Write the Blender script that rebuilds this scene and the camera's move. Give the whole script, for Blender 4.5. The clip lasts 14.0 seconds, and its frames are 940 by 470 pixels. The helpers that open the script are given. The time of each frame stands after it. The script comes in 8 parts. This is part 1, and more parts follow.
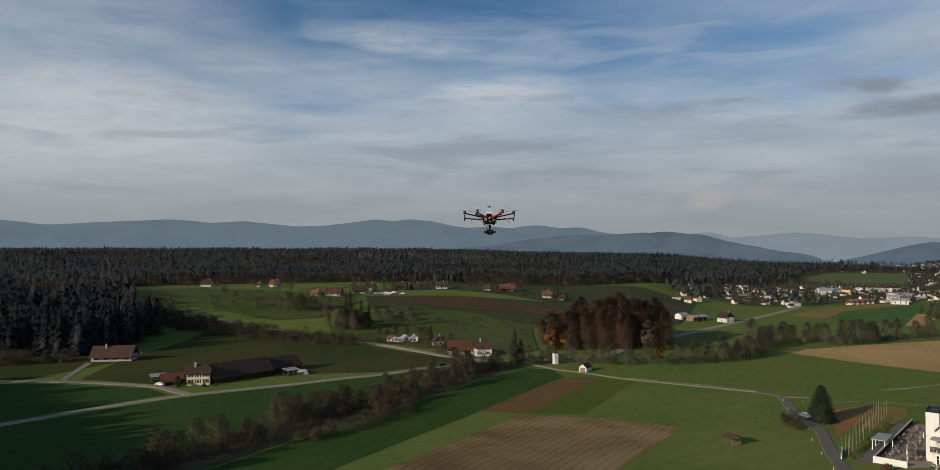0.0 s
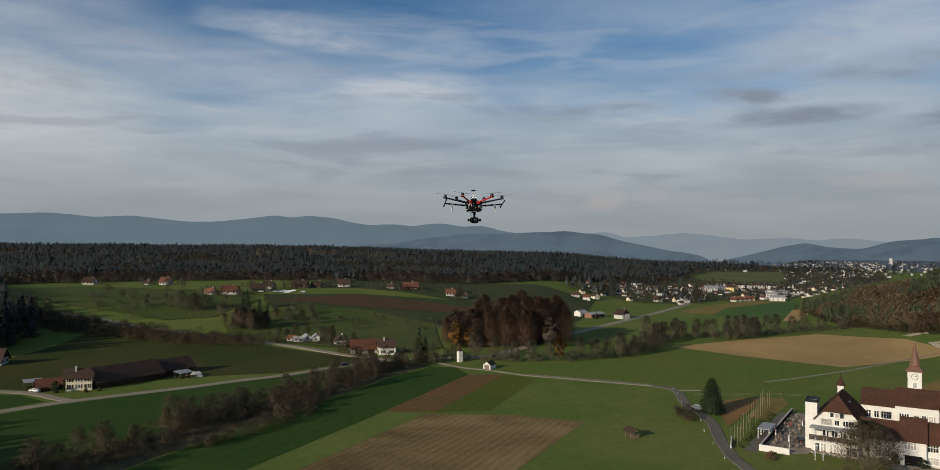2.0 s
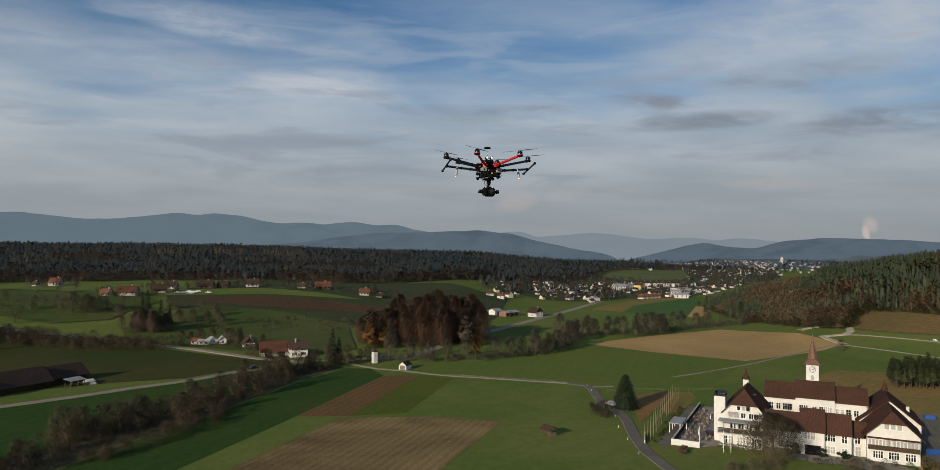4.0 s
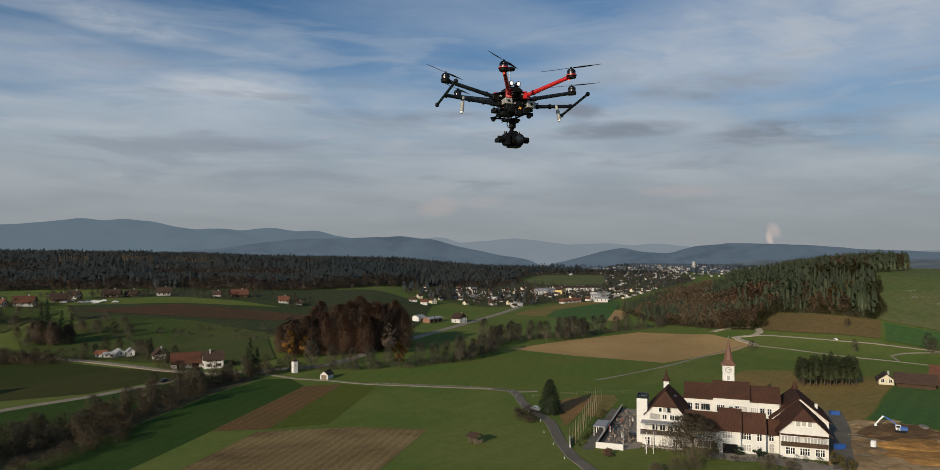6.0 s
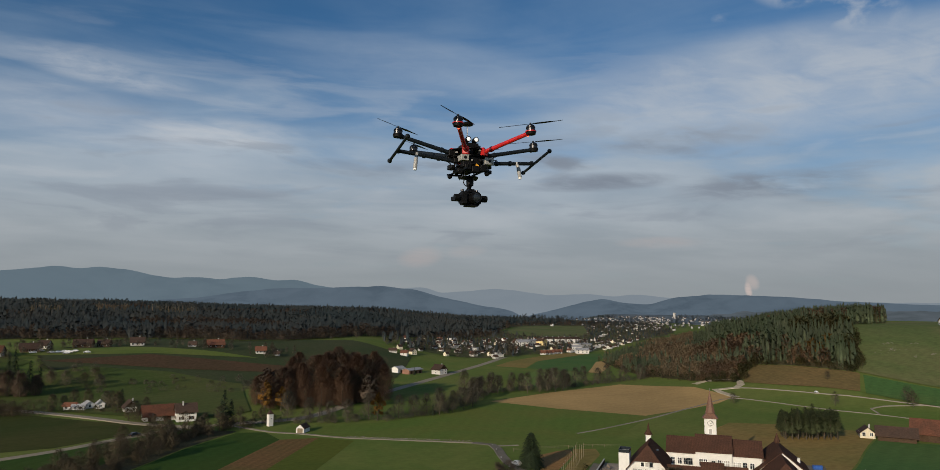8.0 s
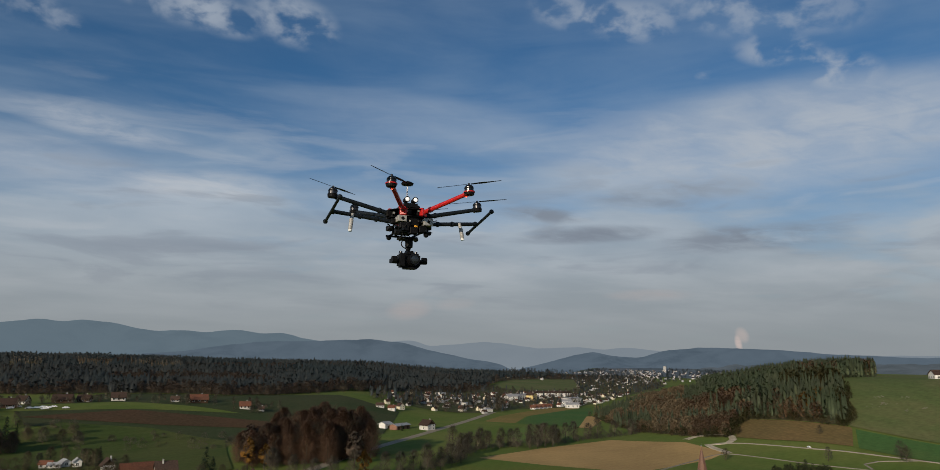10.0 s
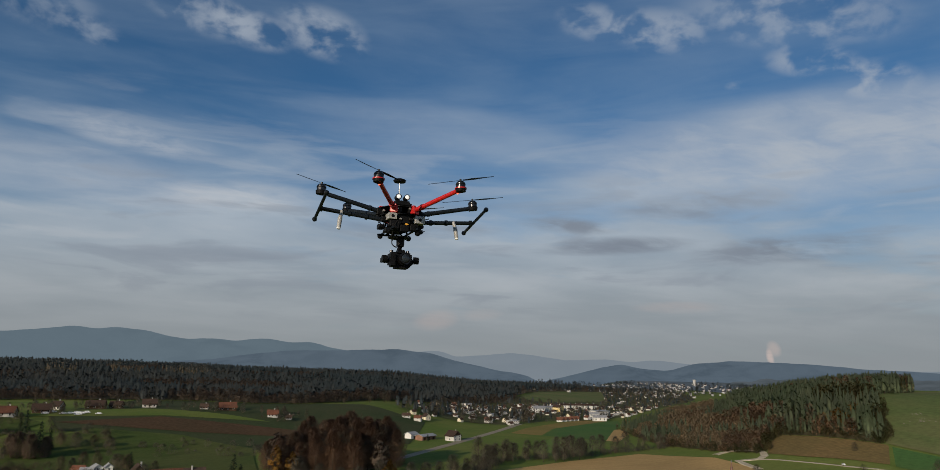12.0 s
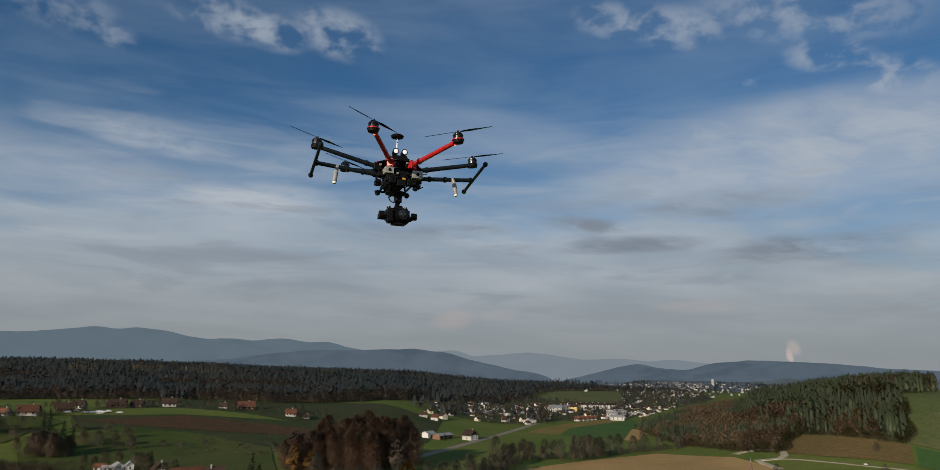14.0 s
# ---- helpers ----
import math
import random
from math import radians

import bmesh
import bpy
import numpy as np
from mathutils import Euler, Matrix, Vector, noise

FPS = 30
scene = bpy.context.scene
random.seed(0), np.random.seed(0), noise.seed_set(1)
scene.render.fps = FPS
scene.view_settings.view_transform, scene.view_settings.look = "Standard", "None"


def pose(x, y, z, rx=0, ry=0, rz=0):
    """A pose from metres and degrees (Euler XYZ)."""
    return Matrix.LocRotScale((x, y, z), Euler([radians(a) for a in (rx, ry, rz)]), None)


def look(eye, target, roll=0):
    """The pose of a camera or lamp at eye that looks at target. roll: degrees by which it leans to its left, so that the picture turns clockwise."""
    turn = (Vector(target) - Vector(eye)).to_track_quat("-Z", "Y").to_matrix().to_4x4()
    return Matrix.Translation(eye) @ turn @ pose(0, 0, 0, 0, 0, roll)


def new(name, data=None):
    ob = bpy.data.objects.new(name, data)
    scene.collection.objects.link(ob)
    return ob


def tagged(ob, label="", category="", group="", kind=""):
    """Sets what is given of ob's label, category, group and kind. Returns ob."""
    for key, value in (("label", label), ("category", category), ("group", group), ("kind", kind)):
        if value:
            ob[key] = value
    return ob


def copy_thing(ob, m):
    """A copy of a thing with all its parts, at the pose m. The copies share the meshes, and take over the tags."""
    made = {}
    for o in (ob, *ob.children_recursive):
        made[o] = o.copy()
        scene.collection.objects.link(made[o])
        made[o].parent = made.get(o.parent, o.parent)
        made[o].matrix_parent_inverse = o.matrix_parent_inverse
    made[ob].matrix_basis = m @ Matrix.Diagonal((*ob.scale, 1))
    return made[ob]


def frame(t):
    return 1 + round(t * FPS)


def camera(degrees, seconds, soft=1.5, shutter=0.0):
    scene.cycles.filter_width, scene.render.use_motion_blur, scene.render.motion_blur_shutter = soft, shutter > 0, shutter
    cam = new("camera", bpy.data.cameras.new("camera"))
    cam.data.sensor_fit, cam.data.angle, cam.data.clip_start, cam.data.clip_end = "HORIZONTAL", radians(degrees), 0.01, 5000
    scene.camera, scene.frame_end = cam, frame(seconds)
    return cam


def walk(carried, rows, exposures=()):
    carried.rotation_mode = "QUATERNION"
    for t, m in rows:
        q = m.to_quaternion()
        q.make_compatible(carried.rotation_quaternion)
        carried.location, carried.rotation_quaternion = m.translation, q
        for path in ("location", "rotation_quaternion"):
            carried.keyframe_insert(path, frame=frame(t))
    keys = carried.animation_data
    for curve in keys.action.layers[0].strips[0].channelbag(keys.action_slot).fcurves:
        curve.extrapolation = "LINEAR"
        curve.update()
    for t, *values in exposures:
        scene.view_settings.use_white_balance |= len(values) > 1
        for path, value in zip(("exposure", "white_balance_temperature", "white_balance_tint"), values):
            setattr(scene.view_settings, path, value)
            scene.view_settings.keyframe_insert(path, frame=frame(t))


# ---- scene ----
cam = camera(67.62, 14.0, soft=0.78)
PATH = [
    (0, pose(0.000, -0.000, 50.013, 91.199, 0.001, -0.000)),
    (0.5, pose(-0.245, 0.441, 49.961, 91.180, -0.131, -2.602)),
    (1, pose(-0.590, 0.762, 49.913, 91.135, -0.240, -4.344)),
    (1.5, pose(-0.950, 1.262, 49.916, 91.093, -0.312, -5.692)),
    (2, pose(-1.225, 2.045, 49.899, 91.065, -0.401, -7.961)),
    (2.5, pose(-1.493, 2.906, 49.885, 91.032, -0.458, -9.753)),
    (3, pose(-1.702, 3.683, 49.851, 90.991, -0.508, -10.817)),
    (3.2, pose(-1.745, 4.010, 49.845, 90.990, -0.525, -11.740)),
    (5.3, pose(-1.695, 8.520, 49.576, 91.020, -0.280, -19.560)),
    (5.5, pose(-1.661, 8.659, 49.586, 91.029, -0.270, -20.337)),
    (6, pose(-1.541, 8.831, 49.596, 91.556, -0.238, -21.336)),
    (6.5, pose(-1.455, 8.950, 49.630, 92.611, -0.291, -21.709)),
    (7, pose(-1.421, 8.993, 49.644, 93.627, -0.277, -22.118)),
    (7.5, pose(-1.344, 9.023, 49.658, 94.425, -0.304, -22.486)),
    (8, pose(-1.276, 9.052, 49.695, 95.655, -0.504, -22.875)),
    (8.5, pose(-1.241, 9.064, 49.732, 96.696, -0.517, -23.246)),
    (9, pose(-1.170, 9.082, 49.775, 98.257, -0.573, -23.543)),
    (9.2, pose(-1.140, 9.078, 49.778, 98.727, -0.570, -23.673)),
    (11.3, pose(-0.655, 9.092, 49.779, 100.824, -1.060, -23.139)),
    (11.5, pose(-0.649, 9.098, 49.779, 100.822, -1.074, -22.619)),
    (12, pose(-0.703, 9.151, 49.741, 100.781, -1.088, -21.624)),
    (12.5, pose(-0.682, 9.177, 49.695, 100.763, -1.076, -20.909)),
    (13, pose(-0.609, 9.201, 49.643, 100.736, -1.112, -20.702)),
    (13.5, pose(-0.565, 9.218, 49.582, 100.727, -1.067, -20.552)),
    (14, pose(-0.561, 9.244, 49.518, 100.720, -1.034, -20.279)),
]
EXPOSURES = [(0.0, 0.05), (3.0, 0.04), (6.0, 0.0), (9.0, -0.04), (11.5, -0.09), (14.0, -0.10)]
walk(cam, PATH, EXPOSURES)

# ---------------------------------------------------------------- light
SUN_AZ, SUN_EL = 233.0, 17.0
sun_from = Vector((math.sin(radians(SUN_AZ)) * math.cos(radians(SUN_EL)),
                   math.cos(radians(SUN_AZ)) * math.cos(radians(SUN_EL)), math.sin(radians(SUN_EL))))
sun = new("sun", bpy.data.lights.new("sun", "SUN"))
sun.data.energy, sun.data.angle, sun.data.color = 4.2, radians(0.6), (1.0, 0.84, 0.63)
sun.matrix_world = look(sun_from * 300, (0, 0, 0))


class Nodes:
    """Short calls for building a node tree."""

    def __init__(self, tree):
        self.tree = tree
        tree.nodes.clear()

    def add(self, kind):
        return self.tree.nodes.new(kind)

    def link(self, a, b):
        self.tree.links.new(a, b)

    def fill(self, socket, value):
        if isinstance(value, bpy.types.NodeSocket):
            self.link(value, socket)
        elif isinstance(value, (tuple, list)) and len(value) == 3 and socket.type == "RGBA":
            socket.default_value = (*value, 1.0)
        else:
            socket.default_value = value

    def maths(self, op, a, b=0.0, c=0.0, clamp=False):
        node = self.add("ShaderNodeMath")
        node.operation, node.use_clamp = op, clamp
        for i, v in enumerate((a, b, c)):
            self.fill(node.inputs[i], v)
        return node.outputs[0]

    def vector(self, op, a, b=(0.0, 0.0, 0.0), scale=None):
        node = self.add("ShaderNodeVectorMath")
        node.operation = op
        self.fill(node.inputs[0], a)
        self.fill(node.inputs[1], b)
        if scale is not None:
            self.fill(node.inputs["Scale"], scale)
        return node.outputs["Value"] if op in ("DOT_PRODUCT", "LENGTH") else node.outputs[0]

    def noise(self, where, scale, detail=4.0, rough=0.55, twist=0.0):
        node = self.add("ShaderNodeTexNoise")
        self.fill(node.inputs["Vector"], where)
        for key, v in (("Scale", scale), ("Detail", detail), ("Roughness", rough), ("Distortion", twist)):
            self.fill(node.inputs[key], v)
        return node.outputs["Fac"]

    def ramp(self, value, a, b, low=0.0, high=1.0):
        node = self.add("ShaderNodeMapRange")
        node.interpolation_type = "SMOOTHSTEP"
        for key, v in (("Value", value), ("From Min", a), ("From Max", b), ("To Min", low), ("To Max", high)):
            self.fill(node.inputs[key], v)
        return node.outputs[0]

    def mix(self, fac, a, b, blend="MIX"):
        node = self.add("ShaderNodeMix")
        node.data_type, node.blend_type = "RGBA", blend
        self.fill(node.inputs[0], fac)
        self.fill(node.inputs[6], a)
        self.fill(node.inputs[7], b)
        return node.outputs[2]


def toward(az, el):
    az, el = radians(az), radians(el)
    return (math.sin(az) * math.cos(el), math.cos(az) * math.cos(el), math.sin(el))


def make_sky():
    world = bpy.data.worlds.new("sky")
    scene.world = world
    world.use_nodes = True
    n = Nodes(world.node_tree)
    sky = n.add("ShaderNodeTexSky")
    sky.sky_type, sky.sun_disc = "NISHITA", False
    sky.sun_elevation, sky.sun_rotation = radians(SUN_EL), radians(SUN_AZ)
    sky.altitude, sky.air_density, sky.dust_density, sky.ozone_density = 450.0, 1.0, 0.6, 2.0
    way = n.vector("NORMALIZE", n.add("ShaderNodeTexCoord").outputs["Generated"])
    sep = n.add("ShaderNodeSeparateXYZ")
    n.link(way, sep.inputs[0])
    up = n.maths("MAXIMUM", sep.outputs[2], 0.0)
    lift = n.maths("ADD", up, 0.16)
    # the cloud sheet lies flat overhead
    flat = n.add("ShaderNodeCombineXYZ")
    n.link(n.maths("DIVIDE", sep.outputs[0], lift), flat.inputs[0])
    n.link(n.maths("DIVIDE", sep.outputs[1], lift), flat.inputs[1])
    turned = n.add("ShaderNodeMapping")
    n.link(flat.outputs[0], turned.inputs["Vector"])
    turned.inputs["Rotation"].default_value = (0, 0, radians(24))
    turned.inputs["Scale"].default_value = (0.62, 1.0, 1.0)
    sheet = turned.outputs[0]
    blue = n.vector("MULTIPLY", sky.outputs[0], (SKY_GAIN * 0.46, SKY_GAIN * 0.83, SKY_GAIN * 1.09))
    broad = n.noise(sheet, 0.95, 7, 0.50, 0.25)
    streaks = n.noise(sheet, 3.2, 7, 0.55, 0.25)
    # thin layers drawn out along the horizon
    layers = n.noise(n.vector("MULTIPLY", way, (2.0, 2.0, 13.0)), 1.5, 6, 0.52, 0.5)
    threads = n.noise(n.vector("MULTIPLY", way, (3.0, 3.0, 20.0)), 1.6, 6, 0.52, 0.5)
    veil = n.maths("MULTIPLY_ADD", streaks, 0.22, n.maths("MULTIPLY_ADD", layers, 0.42, n.maths("MULTIPLY", broad, 0.50)))
    veil = n.ramp(veil, 0.44, 0.74)
    # the veil closes towards the horizon and thins out overhead
    thick = n.ramp(up, 0.10, 0.40, 1.0, 0.0)
    cover = n.maths("MULTIPLY", veil, n.maths("MULTIPLY_ADD", thick, 0.66, 0.28))
    cover = n.maths("ADD", cover, n.ramp(up, 0.07, 0.34, 0.90, 0.0), clamp=True)
    tone = n.ramp(n.noise(sheet, 1.5, 6, 0.50, 0.2), 0.28, 0.70)
    low = n.mix(tone, (0.296, 0.345, 0.388), (0.408, 0.452, 0.490))
    high = n.mix(tone, (0.268, 0.360, 0.470), (0.386, 0.460, 0.545))
    pale = n.mix(n.ramp(up, 0.08, 0.26), low, high)
    # the thin cloud shines where it lies before the sun
    glare = n.ramp(n.vector("DOT_PRODUCT", way, tuple(sun_from)), 0.1, 1.0, 1.0, 3.2)
    pale = n.vector("SCALE", pale, scale=glare)
    colour = n.mix(cover, blue, pale)

    def blot(az, el, wide, high, lean=0.0):
        """How near a direction lies to one cloud's middle, 1 there and 0 at its rim."""
        mid, side = Vector(toward(az, el)), Vector((math.cos(radians(az)), -math.sin(radians(az)), 0))
        rise = side.cross(mid)
        c, s = math.cos(radians(lean)), math.sin(radians(lean))
        a = n.vector("DOT_PRODUCT", way, tuple((side * c + rise * s) / radians(wide)))
        b = n.maths("SUBTRACT", n.vector("DOT_PRODUCT", way, tuple((rise * c - side * s) / radians(high))), 0.0)
        d = n.maths("ADD", n.maths("MULTIPLY", a, a), n.maths("MULTIPLY", b, b))
        front = n.ramp(n.vector("DOT_PRODUCT", way, tuple(mid)), 0.3, 0.6)
        return n.maths("MULTIPLY", n.ramp(d, 0.0, 1.0, 1.0, 0.0), front)

    fine = n.maths("MULTIPLY_ADD", n.noise(sheet, 8.0, 9, 0.60, 0.5), 0.45, n.maths("MULTIPLY", threads, 0.55))

    def clouds(colour, rows, soft):
        for az, el, wide, high, lean, amount, tone in rows:
            mask = n.maths("MULTIPLY", blot(az, el, wide, high, lean), n.ramp(fine, 0.36, 0.64, 0.5 if wide > 12 else soft, 1.0))
            colour = n.mix(n.maths("MULTIPLY", mask, amount, clamp=True), colour, tone)
        return colour

    colour = clouds(colour, CLOUDS, 0.05)
    # dim threads under the bright sheet, low over the land
    low_part = n.maths("MULTIPLY", n.ramp(up, 0.03, 0.10), n.ramp(up, 0.20, 0.30, 1.0, 0.0))
    dim = n.maths("MULTIPLY", n.ramp(threads, 0.53, 0.68), n.maths("MULTIPLY", low_part, 0.46))
    colour = n.mix(dim, colour, (0.235, 0.272, 0.330))
    bright = n.maths("MULTIPLY", n.ramp(threads, 0.48, 0.33), n.maths("MULTIPLY", n.ramp(up, 0.03, 0.10), n.ramp(up, 0.26, 0.40, 0.20, 0.0)))
    colour = n.mix(bright, colour, (0.52, 0.54, 0.57))
    # small broken heaps high up
    heaps = n.ramp(n.noise(n.vector("MULTIPLY", way, (14.0, 14.0, 22.0)), 1.6, 6, 0.5, 0.2), 0.40, 0.62)
    for az, el, wide, high, amount in HEAPS:
        mask = n.maths("MULTIPLY", blot(az, el, wide, high, -12), heaps)
        colour = n.mix(n.maths("MULTIPLY", mask, amount * 0.8, clamp=True), colour, (0.40, 0.45, 0.52))
    # haze along the horizon
    colour = n.mix(n.ramp(up, 0.0, 0.15, 0.9, 0.0), colour, (0.268, 0.292, 0.306))
    colour = clouds(colour, LOW_CLOUDS, 0.45)
    colour = n.mix(n.ramp(sep.outputs[2], -0.10, -0.01, 1.0, 0.0), colour, (0.10, 0.10, 0.09))
    back = n.add("ShaderNodeBackground")
    n.link(colour, back.inputs[0])
    back.inputs[1].default_value = 1.0
    n.link(back.outputs[0], n.add("ShaderNodeOutputWorld").inputs[0])


SKY_GAIN = 0.070
WHITE, GREY, PINK = (0.56, 0.58, 0.61), (0.205, 0.240, 0.295), (0.52, 0.43, 0.40)
# azimuth, elevation, half width, half height, lean, amount, tone
CLOUDS = [
    (-30.0, 15.5, 17.0, 9.0, -4, 0.55, (0.44, 0.48, 0.53)),
    (-30.0, 8.5, 17.0, 6.0, 0, 0.95, (0.50, 0.525, 0.545)),
    (-5.5, 16.6, 7.5, 1.5, -7, 0.6, WHITE),
    (-10.0, 13.5, 14.0, 2.5, -4, 0.35, WHITE),
    (2.5, 12.9, 7.5, 1.4, 3, 0.6, WHITE),
    (8.6, 15.2, 1.8, 0.9, 20, 0.32, WHITE),
    (48.0, 16.5, 22.0, 5.0, 2, 0.85, (0.46, 0.50, 0.55)),
    (20.0, 19.0, 16.0, 2.6, -6, 0.30, (0.40, 0.46, 0.54)),
    (33.5, 9.9, 7.0, 0.9, 1, 0.95, GREY),
    (29.8, 11.6, 5.0, 0.8, -4, 0.9, GREY),
    (19.0, 11.0, 6.0, 0.8, 3, 0.7, GREY),
    (40.0, 13.0, 8.0, 1.4, 3, 0.6, GREY),
    (2.0, 8.0, 10.0, 0.9, 0, 0.35, GREY),
    (46.0, 9.2, 8.0, 1.3, 1, 0.9, GREY),
]
LOW_CLOUDS = [
    (18.8, 3.8, 2.2, 1.0, 8, 0.35, PINK),
    (22.5, 4.3, 2.0, 0.6, 4, 0.22, PINK),
    (38.0, 5.0, 4.0, 0.6, 0, 0.30, PINK),
    (44.45, 1.25, 0.30, 0.75, 10, 0.8, (0.60, 0.49, 0.45)),
    (44.75, 1.85, 0.55, 0.75, 25, 0.55, (0.52, 0.44, 0.41)),
]
HEAPS = [
    (-1.5, 26.3, 5.0, 2.0, 0.62), (2.6, 25.6, 3.6, 1.7, 0.75), (8.4, 26.0, 4.2, 2.3, 0.78), (-8.6, 23.2, 2.2, 1.1, 0.4), (-13.0, 24.5, 6.0, 2.2, 0.4),
    (32.0, 27.4, 3.6, 1.7, 0.6), (37.2, 26.4, 4.4, 2.0, 0.7), (48.7, 22.7, 3.8, 1.4, 0.8), (52.6, 20.8, 3.4, 1.6, 0.85), (43.4, 21.5, 1.2, 0.6, 0.6), (47.5, 26.2, 9.0, 2.8, 0.6),
]
make_sky()

# ---------------------------------------------------------------- materials
def surface(name, base, alt=None, fine=2.0, broad=0.05, vary=0.25, rough=0.85, metal=0.0, bump=0.0,
            stripe=None, island=0.0, single=0.0, share=0.5, glow=None, gloss=None, leafy=0.0):
    """A surface with grain at two scales. stripe: (period, azimuth, strength); island, single: how far pieces or things differ."""
    mat = bpy.data.materials.new(name)
    mat.use_nodes = True
    n = Nodes(mat.node_tree)
    geo = n.add("ShaderNodeNewGeometry")
    spot = geo.outputs["Position"]
    small, large = n.noise(spot, fine, 5, 0.6), n.noise(spot, broad, 6, 0.6, 0.6)
    colour = n.mix(n.ramp(large, share - 0.16, share + 0.16), base, alt or tuple(c * (1 - vary * 0.6) for c in base))
    if island or single:
        pick = geo.outputs["Random Per Island"] if island else n.add("ShaderNodeObjectInfo").outputs["Random"]
        amount = island or single
        colour = n.mix(1.0, colour, n.mix(pick, (1 - amount,) * 3, (1 + amount, 1 + amount * 0.95, 1 + amount * 0.8)), "MULTIPLY")
    if stripe:
        period, az, strength = stripe
        across = n.vector("DOT_PRODUCT", spot, (math.cos(radians(az)), -math.sin(radians(az)), 0))
        across = n.maths("ADD", across, n.maths("MULTIPLY", n.noise(spot, 0.08, 3), period * 0.25))
        wave = n.maths("SINE", n.maths("MULTIPLY", across, 2 * math.pi / period))
        uneven = n.ramp(n.noise(spot, 0.15, 4), 0.3, 0.7, 0.3, 1.0)
        tone = n.maths("MULTIPLY_ADD", n.maths("MULTIPLY", wave, uneven), strength, 1.0)
        colour = n.mix(1.0, colour, n.vector("SCALE", (1, 1, 1), scale=tone), "MULTIPLY")
    tone = n.ramp(small, 0.2, 0.8, 1 - vary, 1 + vary)
    colour = n.mix(1.0, colour, n.vector("SCALE", (1, 1, 1), scale=tone), "MULTIPLY")
    shader = n.add("ShaderNodeBsdfPrincipled")
    n.link(colour, shader.inputs["Base Color"])
    shader.inputs["Roughness"].default_value = rough
    shader.inputs["Metallic"].default_value = metal
    if gloss is not None or rough > 0.8:
        shader.inputs["Specular IOR Level"].default_value = 0.03 if gloss is None else gloss
    if bump:
        relief = n.add("ShaderNodeBump")
        n.link(small, relief.inputs["Height"])
        relief.inputs["Strength"].default_value = bump
        n.link(relief.outputs[0], shader.inputs["Normal"])
    if glow:
        n.fill(shader.inputs["Emission Color"], glow[:3])
        shader.inputs["Emission Strength"].default_value = glow[3]
    out = shader.outputs[0]
    if leafy:
        # light passes through leaves and needles
        thin, both = n.add("ShaderNodeBsdfTranslucent"), n.add("ShaderNodeMixShader")
        n.link(colour, thin.inputs["Color"])
        both.inputs[0].default_value = leafy
        n.link(out, both.inputs[1])
        n.link(thin.outputs[0], both.inputs[2])
        out = both.outputs[0]
    n.link(out, n.add("ShaderNodeOutputMaterial").inputs[0])
    return mat


def haze_glow_mat(name, haze, dark, scale, amount):
    """Far country that glows by itself, its colour holding miles of bright haze."""
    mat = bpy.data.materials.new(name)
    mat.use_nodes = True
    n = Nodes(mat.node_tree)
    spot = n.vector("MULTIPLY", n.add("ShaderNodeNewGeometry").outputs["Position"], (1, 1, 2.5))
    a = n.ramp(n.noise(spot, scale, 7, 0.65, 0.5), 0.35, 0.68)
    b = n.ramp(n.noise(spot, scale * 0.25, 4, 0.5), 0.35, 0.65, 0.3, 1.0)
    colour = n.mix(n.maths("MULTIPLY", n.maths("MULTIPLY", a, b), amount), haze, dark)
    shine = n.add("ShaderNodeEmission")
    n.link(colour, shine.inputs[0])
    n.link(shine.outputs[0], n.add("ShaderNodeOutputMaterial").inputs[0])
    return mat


def glass_mat(name, tint=(0.02, 0.025, 0.03)):
    mat = surface(name, tint, fine=1.5, broad=0.3, vary=0.3, rough=0.08)
    return mat


MEADOW = surface("meadow_grass", (0.092, 0.133, 0.030), (0.131, 0.150, 0.040), fine=0.45, broad=0.018, vary=0.12, rough=0.95, stripe=(9, 60, 0.03))
# darker copy of the meadow, with the western fields' shade in its colour
MEADOW_SHADED = surface("shaded_grass", (0.038, 0.051, 0.014), (0.058, 0.058, 0.019), fine=0.4, broad=0.02, vary=0.12, rough=0.95, stripe=(7, 75, 0.03))
CROP = surface("winter_crop", (0.092, 0.138, 0.029), (0.117, 0.134, 0.033), fine=0.5, broad=0.02, vary=0.12, rough=0.95, stripe=(5.5, 32, 0.03))
CROP_DEEP = surface("deep_green_crop", (0.057, 0.116, 0.035), (0.076, 0.123, 0.037), fine=0.5, broad=0.02, vary=0.15, rough=0.95, stripe=(6, 60, 0.05))
# deep green crop, darkened further for the shade that falls across it
CROP_SHADED = surface("shaded_winter_crop", (0.029, 0.064, 0.014), (0.041, 0.069, 0.016), fine=0.5, broad=0.02, vary=0.15, rough=0.95, stripe=(5.5, 32, 0.06))
BROOK_GRASS = surface("brookside_grass", (0.058, 0.082, 0.023), (0.082, 0.092, 0.030), fine=0.45, broad=0.018, vary=0.14, rough=0.95, stripe=(8, 60, 0.04))
CROP_PALE = surface("pale_green_crop", (0.107, 0.160, 0.041), (0.126, 0.148, 0.047), fine=0.5, broad=0.02, vary=0.15, rough=0.95)
STUBBLE = surface("maize_stubble", (0.234, 0.168, 0.078), (0.094, 0.066, 0.030), fine=1.4, broad=0.020, vary=0.24, rough=0.95, stripe=(2.3, 33.4, 0.15), bump=0.4)
PLOUGH = surface("ploughed_soil", (0.144, 0.083, 0.037), (0.122, 0.083, 0.033), fine=0.9, broad=0.05, vary=0.25, rough=0.95, stripe=(2.8, 30, 0.10))
